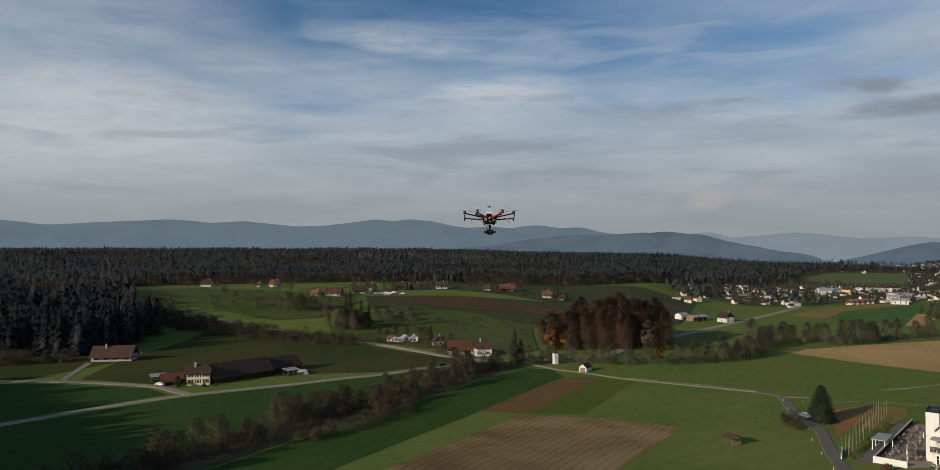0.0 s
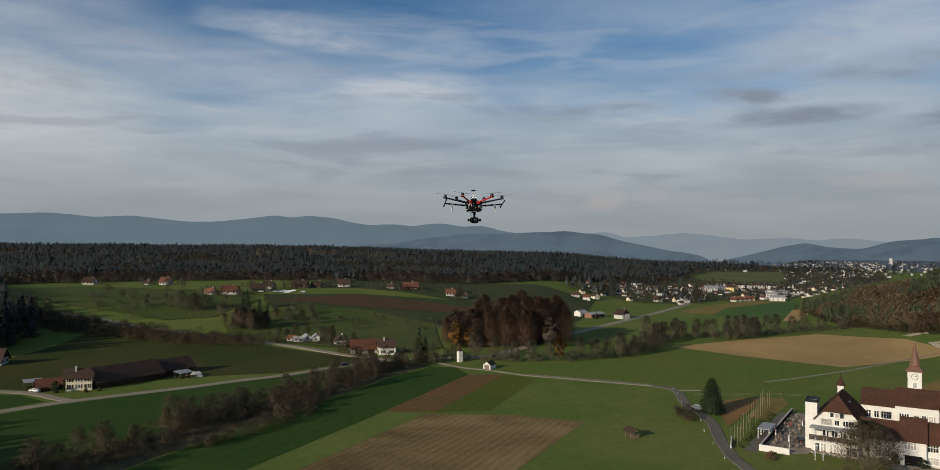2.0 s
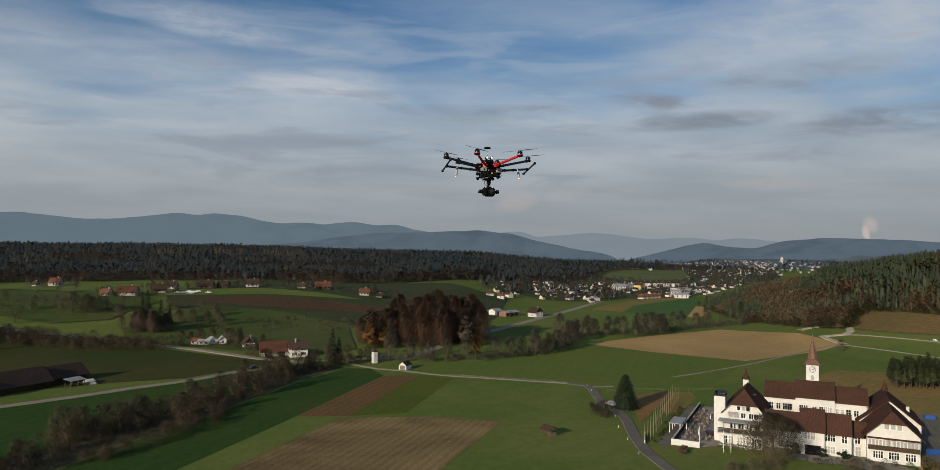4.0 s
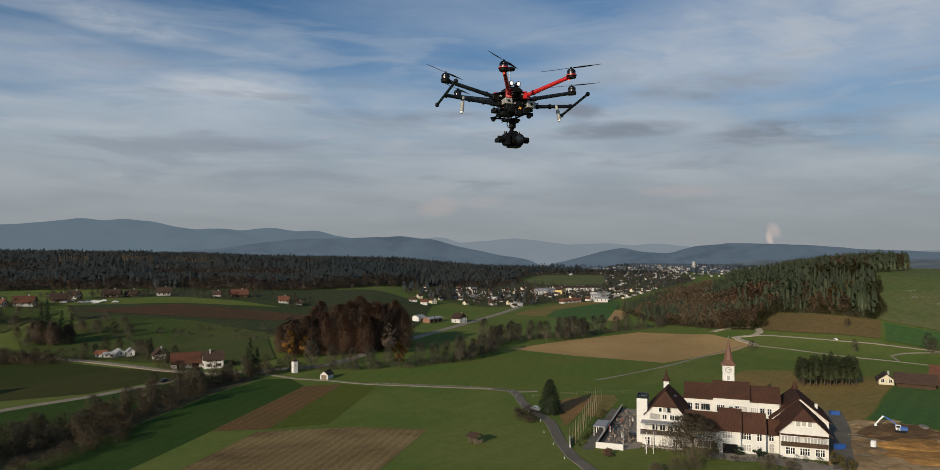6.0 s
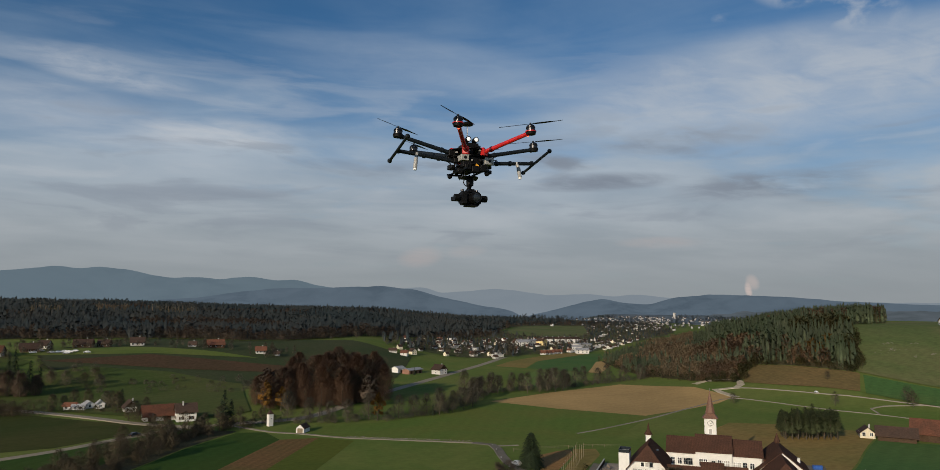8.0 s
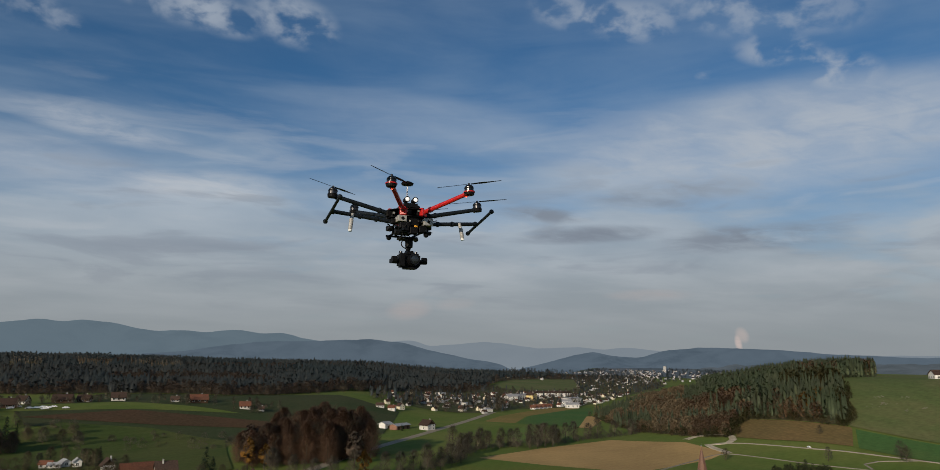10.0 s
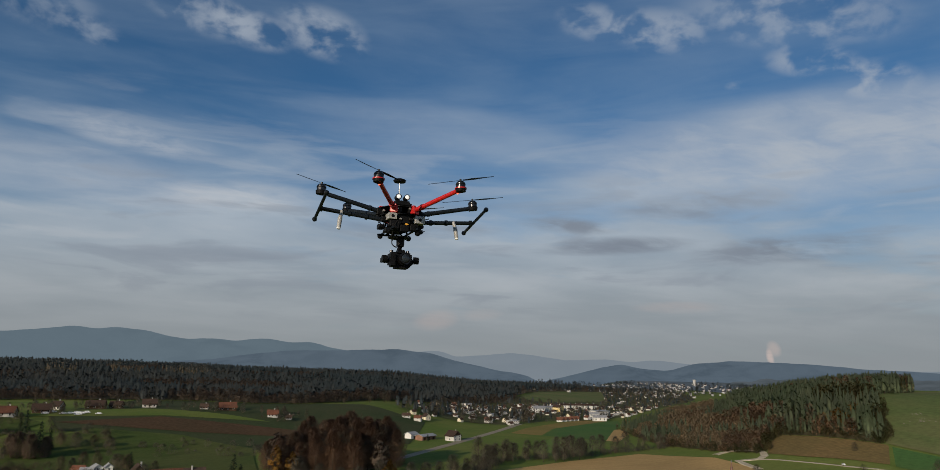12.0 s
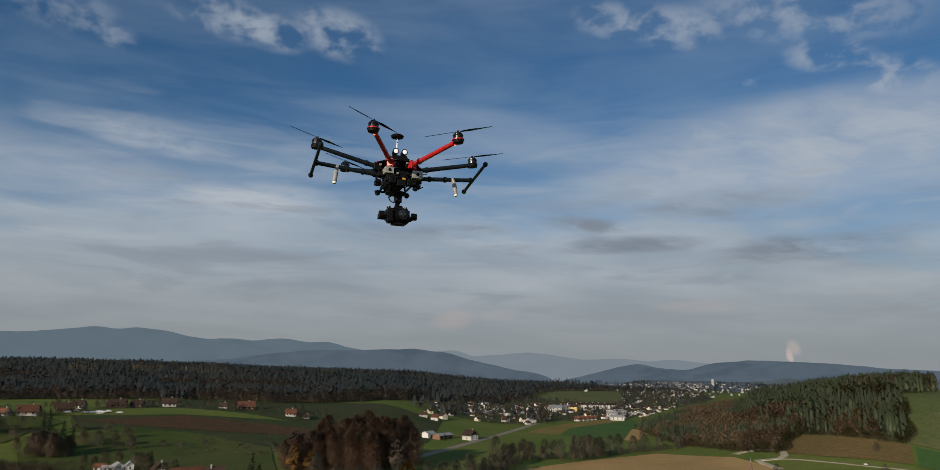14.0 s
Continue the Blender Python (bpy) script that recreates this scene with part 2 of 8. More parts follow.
TAN = surface("tilled_tan_soil", (0.409, 0.269, 0.113), (0.314, 0.210, 0.089), fine=0.6, broad=0.016, vary=0.12, rough=0.95, stripe=(6, 78, 0.03))
FALLOW = surface("brown_fallow", (0.230, 0.158, 0.057), (0.172, 0.142, 0.046), fine=0.4, broad=0.022, vary=0.2, rough=0.95, stripe=(3, 70, 0.04))
RUST = surface("rusty_bracken", (0.250, 0.135, 0.055), (0.18, 0.12, 0.05), fine=1.2, broad=0.1, vary=0.3, rough=0.95)
ASPHALT = surface("asphalt", (0.155, 0.138, 0.112), (0.125, 0.112, 0.092), fine=2.0, broad=0.12, vary=0.18, rough=0.85)
CONCRETE_ROAD = surface("pale_road", (0.279, 0.237, 0.178), (0.233, 0.200, 0.151), fine=1.0, broad=0.1, vary=0.15, rough=0.9)
GRAVEL = surface("gravel", (0.240, 0.212, 0.172), (0.192, 0.172, 0.136), fine=1.5, broad=0.15, vary=0.2, rough=0.95)
SANDY = surface("dug_sand", (0.400, 0.275, 0.140), (0.215, 0.140, 0.072), fine=0.5, broad=0.09, vary=0.3, rough=0.95, bump=0.8)
HILL_FALLOW = surface("dry_hill_grass", (0.165, 0.112, 0.048), (0.130, 0.098, 0.040), fine=0.4, broad=0.03, vary=0.2, rough=0.95, stripe=(3, 20, 0.05))
OCHRE = surface("dug_ochre_clay", (0.400, 0.215, 0.070), (0.260, 0.140, 0.050), fine=0.6, broad=0.12, vary=0.3, rough=0.95, bump=0.8)
DARK_EARTH = surface("dug_dark_earth", (0.125, 0.074, 0.038), (0.175, 0.110, 0.055), fine=0.6, broad=0.12, vary=0.3, rough=0.95, bump=0.8)
PLASTER = surface("white_plaster", (0.659, 0.646, 0.609), (0.591, 0.583, 0.549), fine=1.2, broad=0.15, vary=0.06, rough=0.85)
CREAM = surface("cream_plaster", (0.66, 0.60, 0.44), (0.58, 0.53, 0.40), fine=1.0, broad=0.2, vary=0.08, rough=0.85)
YELLOW = surface("yellow_plaster", (0.62, 0.48, 0.20), fine=1.0, broad=0.2, vary=0.08, rough=0.85)
STONE_GREY = surface("grey_plaster", (0.42, 0.41, 0.39), (0.35, 0.34, 0.32), fine=1.0, broad=0.2, vary=0.1, rough=0.85)
ROOF = surface("brown_tile_roof", (0.080, 0.040, 0.027), (0.058, 0.032, 0.023), fine=2.5, broad=0.16, vary=0.26, rough=0.92, stripe=(0.7, 48.8, 0.10))
ROOF_DARK = surface("dark_tile_roof", (0.065, 0.042, 0.032), (0.053, 0.037, 0.030), fine=2.0, broad=0.2, vary=0.3, rough=0.8, single=0.25, gloss=0.06)
ROOF_RED = surface("red_tile_roof", (0.140, 0.060, 0.038), (0.100, 0.050, 0.034), fine=2.0, broad=0.2, vary=0.3, rough=0.8, single=0.25, gloss=0.06)
ROOF_GREY = surface("grey_sheet_roof", (0.30, 0.30, 0.30), (0.24, 0.24, 0.245), fine=1.0, broad=0.2, vary=0.15, rough=0.6)
SPIRE = surface("copper_brown_shingle", (0.150, 0.072, 0.042), (0.12, 0.062, 0.04), fine=4.0, broad=0.5, vary=0.25, rough=0.7)
TIMBER = surface("dark_timber", (0.055, 0.036, 0.024), (0.075, 0.05, 0.033), fine=3.0, broad=0.4, vary=0.3, rough=0.85)
POLE_WOOD = surface("weathered_pole", (0.208, 0.168, 0.112), (0.160, 0.132, 0.096), fine=5.0, broad=0.5, vary=0.25, rough=0.9)
SHUTTER = surface("pale_shutter", (0.36, 0.35, 0.325), fine=5.0, broad=0.5, vary=0.1, rough=0.8)
WHITE_PAINT = surface("white_paint", (0.78, 0.78, 0.76), fine=4.0, broad=0.5, vary=0.05, rough=0.5)
PANE = glass_mat("window_glass")
BARK = surface("grey_bark", (0.084, 0.069, 0.050), (0.063, 0.052, 0.039), fine=3.0, broad=0.5, vary=0.3, rough=0.95)
TWIGS = surface("bare_twigs", (0.118, 0.092, 0.064), (0.096, 0.082, 0.054), fine=1.0, broad=0.06, vary=0.25, rough=0.95, island=0.25)
TWIGS_DULL = surface("dull_twigs", (0.082, 0.070, 0.047), (0.096, 0.076, 0.050), fine=1.0, broad=0.06, vary=0.25, rough=0.95, island=0.25)
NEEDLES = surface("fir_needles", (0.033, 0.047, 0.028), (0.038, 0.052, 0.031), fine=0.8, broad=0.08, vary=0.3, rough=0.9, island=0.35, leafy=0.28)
# far needles with the blue haze of distance mixed into their base colour
NEEDLES_HAZED = surface("hazed_wood_needles", (0.057, 0.075, 0.079), (0.081, 0.085, 0.079), fine=0.12, broad=0.0065, vary=0.10, rough=0.95, island=0.16, leafy=0.28)
# left wood's needles, lightened and tinted blue for haze over its shade
LEFT_NEEDLES = surface("hazed_left_needles", (0.043, 0.058, 0.059), (0.055, 0.066, 0.066), fine=0.4, broad=0.03, vary=0.2, rough=0.95, island=0.15, leafy=0.28)
LEAF_RUST = surface("rust_leaves", (0.142, 0.084, 0.055), (0.112, 0.075, 0.054), fine=0.4, broad=0.05, vary=0.16, rough=0.9, island=0.18, leafy=0.28)
LEAF_ORANGE = surface("orange_leaves", (0.240, 0.115, 0.025), (0.170, 0.100, 0.030), fine=0.6, broad=0.06, vary=0.3, rough=0.9, island=0.35, leafy=0.28)
LEAF_OLIVE = surface("olive_leaves", (0.075, 0.075, 0.033), (0.105, 0.084, 0.036), fine=0.6, broad=0.06, vary=0.3, rough=0.9, island=0.35, leafy=0.28)
LEAF_BROWN = surface("brown_leaves", (0.115, 0.083, 0.063), (0.094, 0.076, 0.059), fine=0.4, broad=0.05, vary=0.16, rough=0.95, island=0.22, leafy=0.28)
HEDGE_LEAF = surface("hedge_leaves", (0.042, 0.052, 0.021), (0.065, 0.058, 0.026), fine=1.5, broad=0.2, vary=0.3, rough=0.9, island=0.3, leafy=0.28)
BLACK = surface("black_plastic", (0.005, 0.005, 0.005), (0.007, 0.007, 0.008), fine=60.0, broad=9.0, vary=0.2, rough=0.5, gloss=0.10)
# carbon's base colour holds a blue tint for the sky it reflects
CARBON = surface("carbon_tube", (0.007, 0.010, 0.013), (0.011, 0.014, 0.018), fine=180.0, broad=12.0, vary=0.35, rough=0.38, gloss=0.22)
RED_ANOD = surface("red_tube", (0.45, 0.012, 0.010), (0.38, 0.010, 0.010), fine=60.0, broad=8.0, vary=0.08, rough=0.35)
METAL = surface("brushed_metal", (0.36, 0.36, 0.37), fine=120.0, broad=14.0, vary=0.15, rough=0.35, metal=1.0)
SILVER_BOX = surface("silver_box", (0.300, 0.296, 0.286), (0.250, 0.246, 0.238), fine=40.0, broad=12.0, vary=0.14, rough=0.5)
LAMP_GLOW = surface("lamp_glow", (0.5, 0.5, 0.5), fine=50.0, broad=9.0, vary=0.02, rough=0.3, glow=(1.0, 0.98, 0.92, 0.6))
LED_RED = surface("red_led", (0.8, 0.05, 0.02), fine=50.0, broad=9.0, vary=0.02, rough=0.3, glow=(1.0, 0.12, 0.05, 3.0))
STICKER = surface("yellow_sticker", (0.75, 0.36, 0.03), fine=50.0, broad=9.0, vary=0.05, rough=0.5)
BLUE_PAINT = surface("blue_paint", (0.020, 0.085, 0.32), (0.02, 0.07, 0.26), fine=2.0, broad=0.4, vary=0.12, rough=0.45)
RED_CLOTH = surface("red_cloth", (0.30, 0.035, 0.025), fine=3.0, broad=0.5, vary=0.15, rough=0.9)
RUBBER = surface("rubber", (0.02, 0.02, 0.02), fine=5.0, broad=0.5, vary=0.2, rough=0.9)
# plain tinted grey-blue: the haze lies in the ground's own colour
HAZED_PLAIN = surface("hazed_plain", (0.138, 0.157, 0.172), (0.088, 0.115, 0.133), fine=0.03, broad=0.004, vary=0.3, rough=0.95)
STONES = surface("pale_rubble", (0.211, 0.192, 0.161), fine=2.0, broad=0.3, vary=0.25, rough=0.95, island=0.3)
OLIVE_GRASS = surface("olive_grass", (0.088, 0.103, 0.020), (0.071, 0.093, 0.019), fine=0.5, broad=0.03, vary=0.12, rough=0.95, stripe=(3.5, 30, 0.03))
GUNMETAL = surface("dark_motor_metal", (0.050, 0.050, 0.054), (0.035, 0.035, 0.038), fine=120.0, broad=14.0, vary=0.2, rough=0.3, metal=0.9)
# white plaster dimmed in its base colour for the haze over far houses
DIMMED_PLASTER = surface("dimmed_plaster", (0.560, 0.545, 0.515), (0.460, 0.450, 0.430), fine=1.2, broad=0.15, vary=0.1, rough=0.9, single=0.2)
SCRUB = surface("dark_scrub", (0.065, 0.061, 0.034), (0.089, 0.077, 0.042), fine=0.8, broad=0.06, vary=0.35, rough=0.95)
HILL_NEEDLES = surface("hill_fir_needles", (0.096, 0.124, 0.069), (0.119, 0.134, 0.083), fine=0.2, broad=0.02, vary=0.16, rough=0.95, island=0.22, leafy=0.28)
LEAF_DULL = surface("dull_brown_leaves", (0.305, 0.211, 0.120), (0.245, 0.194, 0.117), fine=0.6, broad=0.05, vary=0.2, rough=0.95, island=0.3, leafy=0.28)
GARDEN_LEAF = surface("garden_trees", (0.135, 0.112, 0.082), (0.112, 0.104, 0.076), fine=0.5, broad=0.03, vary=0.2, rough=0.95, island=0.3, leafy=0.28)
GARDENS = surface("village_gardens", (0.086, 0.080, 0.043), (0.072, 0.091, 0.032), fine=0.12, broad=0.03, vary=0.35, rough=0.95)
PASTURE = surface("pale_pasture", (0.092, 0.119, 0.041), (0.132, 0.130, 0.056), fine=0.35, broad=0.016, vary=0.18, rough=0.95, stripe=(11, 20, 0.04))
PALE_GRAVEL = surface("pale_gravel", (0.44, 0.38, 0.28), (0.34, 0.29, 0.21), fine=1.0, broad=0.15, vary=0.2, rough=0.95)
ALDER = surface("dark_alder_twigs", (0.115, 0.099, 0.075), (0.096, 0.087, 0.065), fine=1.0, broad=0.06, vary=0.25, rough=0.95, island=0.25)
STAND_NEEDLES = surface("planted_spruce_needles", (0.056, 0.068, 0.033), (0.064, 0.074, 0.038), fine=0.8, broad=0.08, vary=0.3, rough=0.9, island=0.3, leafy=0.28)
HILL_RUST = surface("hill_beech_leaves", (0.209, 0.125, 0.070), (0.157, 0.112, 0.074), fine=0.4, broad=0.05, vary=0.2, rough=0.9, island=0.3, leafy=0.28)
PLOUGH_DARK = surface("dark_ploughed_soil", (0.084, 0.052, 0.030), (0.070, 0.048, 0.027), fine=0.5, broad=0.03, vary=0.2, rough=0.95, stripe=(2.8, 100, 0.05))
TERRACE_GRASS = surface("terrace_grass", (0.043, 0.059, 0.026), (0.056, 0.062, 0.030), fine=0.4, broad=0.02, vary=0.14, rough=0.95)

# ---------------------------------------------------------------- land
def sstep(v, a, b):
    u = min(1.0, max(0.0, (v - a) / (b - a)))
    return u * u * (3 - 2 * u)


def ground_z(x, y):
    """Height of the land: a flat valley floor, a farmed terrace before the long wood, and a wooded hill."""
    r, az = math.hypot(x, y), math.degrees(math.atan2(x, y))
    q = -0.432 * (x + 87) + 0.903 * (y - 378)
    behind = 1 - sstep(abs(az), 75, 110)
    terrace = 17 * sstep(q, 5, 150) * (1 - sstep(az, 13, 24)) * behind
    rise = float(np.interp(az, (-5, 6, 12, 20, 27, 33), (24, 16, 13, 12, 8, 0)))
    wood = rise * sstep(r, 720, 1550) * behind
    hill = 37 * sstep(r, 360, 640) * sstep(az, 33, 51) * (1 - sstep(r, 820, 1500)) * (1 - sstep(az, 95, 125))
    # an added, unseen wooded rise to the south-west, shading the brook from low sun
    along, across = 0.707 * (x + 205) - 0.707 * (y - 105), 0.707 * (x + 205) + 0.707 * (y - 105)
    rise = 23 * (1 - sstep(abs(across + 8), 25, 95)) * (1 - sstep(abs(along), 110, 210))
    fall = 75 * sstep(r, 2350, 3600) * (1 - sstep(az, 29, 34))
    return terrace + wood + hill + rise - fall


def mesh_of(name, bm, mat=None):
    me = bpy.data.meshes.new(name)
    bm.to_mesh(me)
    bm.free()
    if mat:
        me.materials.append(mat)
    return me


def arrays(name, points, faces, mat, per_face=None, normals=None):
    """A mesh from arrays of points and of triangles or quads; per_face: material indices for a list of materials."""
    points, faces = np.asarray(points, np.float32), np.asarray(faces, np.int32)
    me = bpy.data.meshes.new(name)
    me.vertices.add(len(points))
    me.vertices.foreach_set("co", points.ravel())
    me.loops.add(faces.size)
    me.loops.foreach_set("vertex_index", faces.ravel())
    me.polygons.add(len(faces))
    me.polygons.foreach_set("loop_start", np.arange(0, faces.size, faces.shape[1], dtype=np.int32))
    for m in mat if isinstance(mat, list) else [mat]:
        me.materials.append(m)
    if per_face is not None:
        me.polygons.foreach_set("material_index", np.asarray(per_face, np.int32))
    me.update(calc_edges=True)
    if normals is not None:
        me.normals_split_custom_set_from_vertices(np.asarray(normals, np.float32))
    return me


def make_ground():
    """One sheet out to the horizon: rings whose spacing grows with distance."""
    radii = [0.0, 0.02]
    step = 9.0
    while radii[-1] < 4900:
        radii.append(radii[-1] + step)
        if radii[-1] > 800:
            step *= 1.12
    turns = 420
    pts, faces = [], []
    for r in radii[1:]:
        for k in range(turns):
            a = 2 * math.pi * k / turns
            x, y = r * math.sin(a), r * math.cos(a)
            pts.append((x, y, ground_z(x, y)))
    for i in range(len(radii) - 2):
        for k in range(turns):
            k2 = (k + 1) % turns
            faces.append((i * turns + k2, i * turns + k, (i + 1) * turns + k, (i + 1) * turns + k2))
    me = arrays("ground", pts, faces, MEADOW)
    for p in me.polygons:
        p.use_smooth = True
    return tagged(new("ground", me), "rolling green meadow land of a wide valley", "ground", kind="structure")


def drape(bm, lift):
    for v in bm.verts:
        v.co.z = ground_z(v.co.x, v.co.y) + lift


def field(name, corners, mat, label, lift=0.06, size=14.0):
    """A field of one crop, laid over the land."""
    bm = bmesh.new()
    verts = [bm.verts.new((x, y, 0)) for x, y in corners]
    bm.faces.new(verts)
    bmesh.ops.triangulate(bm, faces=bm.faces[:])
    for _ in range(5):
        long = [e for e in bm.edges if e.calc_length() > size]
        if not long:
            break
        bmesh.ops.subdivide_edges(bm, edges=long, cuts=1)
        bmesh.ops.triangulate(bm, faces=[f for f in bm.faces if len(f.verts) > 3])
    drape(bm, lift)
    bmesh.ops.recalc_face_normals(bm, faces=bm.faces[:])
    if sum(f.normal.z for f in bm.faces) < 0:
        bmesh.ops.reverse_faces(bm, faces=bm.faces[:])
    return tagged(new(name, mesh_of(name, bm, mat)), label, "field", kind="structure")


def spline(points, step=6.0):
    """A smooth line through points in the plan."""
    ps = [Vector((*p, 0)) for p in points]
    ps = [ps[0] * 2 - ps[1]] + ps + [ps[-1] * 2 - ps[-2]]
    out = []
    for i in range(1, len(ps) - 2):
        a, b, c, d = ps[i - 1:i + 3]
        count = max(1, int((c - b).length / step))
        for k in range(count):
            t = k / count
            out.append(0.5 * ((2 * b) + (c - a) * t + (2 * a - 5 * b + 4 * c - d) * t * t + (3 * b - a - 3 * c + d) * t ** 3))
    out.append(ps[-2])
    return out


def lane(name, points, width, mat, label, lift=0.12, category="road", kerb=0.0):
    """A road or track of even width along a smooth line, with a low shoulder on each side."""
    line = spline(points)
    bm = bmesh.new()
    rows = []
    for i, p in enumerate(line):
        d = (line[min(i + 1, len(line) - 1)] - line[max(i - 1, 0)]).normalized()
        side = Vector((d.y, -d.x, 0))
        rows.append([bm.verts.new(p + side * o) for o in (-width / 2 - 0.3, -width / 2, 0, width / 2, width / 2 + 0.3)])
    for a, b in zip(rows, rows[1:]):
        for k in range(4):
            bm.faces.new((a[k], a[k + 1], b[k + 1], b[k]))
    for row in rows:
        for k, v in enumerate(row):
            v.co.z = ground_z(v.co.x, v.co.y) + (lift if 0 < k < 4 else -0.1)
    bmesh.ops.recalc_face_normals(bm, faces=bm.faces[:])
    if sum(f.normal.z for f in bm.faces) < 0:
        bmesh.ops.reverse_faces(bm, faces=bm.faces[:])
    return tagged(new(name, mesh_of(name, bm, mat)), label, category, kind="structure")


make_ground()
field("brook_meadow", [(-190, 140), (-134, 198), (-99, 238), (-63, 261), (-34, 281), (2, 310), (14, 306), (0, 292), (-17, 258), (-38, 224), (-64, 188), (-100, 128), (-130, 100)], CROP_SHADED, "green grass between the road and the brook, darkened for shade", 0.025)
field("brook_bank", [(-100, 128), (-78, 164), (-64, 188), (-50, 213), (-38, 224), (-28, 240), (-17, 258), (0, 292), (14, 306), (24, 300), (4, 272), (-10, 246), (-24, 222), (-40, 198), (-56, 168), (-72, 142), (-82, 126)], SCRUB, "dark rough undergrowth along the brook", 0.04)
field("crop_field", [(-84, 108), (-80, 124), (-71, 142), (-55, 168), (-39, 198), (-23, 222), (-9, 246), (5, 272), (24, 297), (34, 294), (37, 277), (3, 218), (-27, 168), (-38, 148), (-58, 108)], CROP_SHADED, "deep green winter crop beside the brook, darkened for hedge shade", 0.05)
field("ploughed_field", [(3, 218), (37, 277), (51, 276), (18, 215)], PLOUGH, "narrow strip of bare ploughed soil", 0.05)
field("grass_strip", [(18, 215), (51, 276), (62, 266), (35, 215)], OLIVE_GRASS, "dull green grass strip between fields", 0.05)
field("stubble_field", [(-36, 135), (15, 213), (41, 209), (60, 199), (31.8, 158), (14, 132)], STUBBLE, "cut maize stubble with pale straw rows", 0.05)
field("deep_crop_field", [(52, 301), (83, 301), (110, 314), (140, 336), (161, 334), (174, 306), (199, 276), (184, 262), (161, 242), (128, 242), (108, 248), (91, 257), (72, 268), (60, 276), (50, 290)], CROP, "wide green crop field beside the lane", 0.05)
field("tan_field", [(152, 345), (200, 367), (262, 388), (284, 345), (277, 306), (258, 296), (199.3, 278), (172, 311)], TAN, "large tilled field of tan soil", 0.06)
field("fallow_field", [(205, 240), (222, 250), (245, 236), (258, 214), (247, 201), (234.5, 193.7), (223, 186.5), (203.3, 173.6), (188, 164.6), (178, 166), (165, 178), (160, 195), (178, 215)], FALLOW, "brown fallow ground behind the convent", 0.05)
field("green_plot", [(188.5, 163.8), (203.5, 172.8), (223.3, 185.8), (234.8, 193), (247, 200), (262, 182), (275, 160), (262, 130), (198, 148)], CROP_DEEP, "deep green crop beside the building site", 0.05)
field("bracken_field", [(105, 205), (114, 221), (122, 224), (128, 225), (124.5, 217), (109.5, 200.5), (101, 191), (98.5, 189.5)], RUST, "rusty brown garden plot beside the lane", 0.05)
field("rough_plot", [(128.5, 225), (137, 223), (133, 214), (113.6, 194), (111, 200), (125, 217)], FALLOW, "tan rough grass behind the poles", 0.05)
field("building_site", [(158, 150), (172, 164), (186, 165), (196, 154), (195, 148), (190, 128), (164, 100), (120, 116), (138, 134)], SANDY, "dug up sandy building site", 0.06)
field("dark_earth_patch", [(168, 152), (178, 157), (188, 160), (198, 152), (190, 143), (181, 138), (172, 143)], DARK_EARTH, "dark dug earth round the excavator", 0.10)
field("ochre_patch", [(158, 134), (166, 142), (178, 145), (184, 140), (176, 130), (164, 126)], OCHRE, "freshly dug ochre clay", 0.14)
field("site_drive", [(185, 177.5), (189.5, 174), (179, 163), (171, 155), (159, 145), (142, 129), (137, 131), (153, 146), (166, 158)], ASPHALT, "worn asphalt drive beside the building site", 0.16)
field("hill_field", [(309, 331), (328, 349), (347, 361), (362.4, 298.3), (361, 296), (333, 274), (326, 292), (315, 312)], HILL_FALLOW, "brown grass field below the wooded hill", 0.35, 8)
field("hill_crop_field", [(332, 270), (361, 294), (364, 262), (368, 235), (350, 205), (338, 225)], CROP_DEEP, "blue-green crop on the hill slope", 0.35, 8)
field("terrace_brown_field", [(-72, 503), (-14, 536), (72, 520), (82, 500), (8, 498)], PLOUGH_DARK, "long brown ploughed strip on the terrace", 0.45, 8)
field("upper_slope", [(-300, 520), (-236, 596), (-160, 556), (-92, 514), (-76, 500), (-90, 470), (-96, 448), (-122, 434), (-157, 446), (-180, 452), (-208, 470)], BROOK_GRASS, "olive grass slope below the hamlet", 0.38, 8)
field("terrace_pale_field", [(-236, 600), (-150, 596), (-60, 560), (-30, 575), (30, 555), (58, 540), (-12, 540), (-90, 516), (-160, 560)], MEADOW, "pale green meadow before the hamlet", 0.40, 8)
field("valley_tan_field", [(242, 533), (278, 576), (340, 628), (377, 654), (402, 641), (298, 566), (259, 511)], FALLOW, "brown grass strip beside the main road", 0.10)
field("valley_crop_field", [(259, 509), (300, 566), (396, 635), (411, 637), (385, 592), (287, 465)], CROP_DEEP, "bright green crop before the village", 0.12)
field("valley_pale_field", [(212, 430), (259, 494), (285, 463), (240, 401), (200, 391)], CROP_PALE, "pale green pasture in the valley", 0.10)
field("valley_meadow", [(177, 462), (237, 529), (257, 497), (210, 430), (184, 420)], MEADOW, "grass field between the main road and the brook", 0.12)
field("valley_soil_field", [(287, 464), (347, 546), (375, 557), (356, 531), (291, 454)], TAN, "bare tan soil plot in the valley", 0.16)
field("road_meadow", [(-150, 272), (-118, 262), (-60, 284), (-36, 288), (-10, 310), (0, 326), (-30, 344), (-62, 376), (-100, 397), (-150, 400), (-160, 330)], MEADOW_SHADED, "olive meadow between the road and the embankment, darkened for shade", 0.05)
field("slope_meadow", [(-78, 400), (-58, 388), (-20, 355), (20, 338), (34, 350), (36, 400), (40, 460), (0, 490), (-50, 494), (-66, 470), (-86, 430)], BROOK_GRASS, "dull green grass on the terrace slope", 0.35, 8)
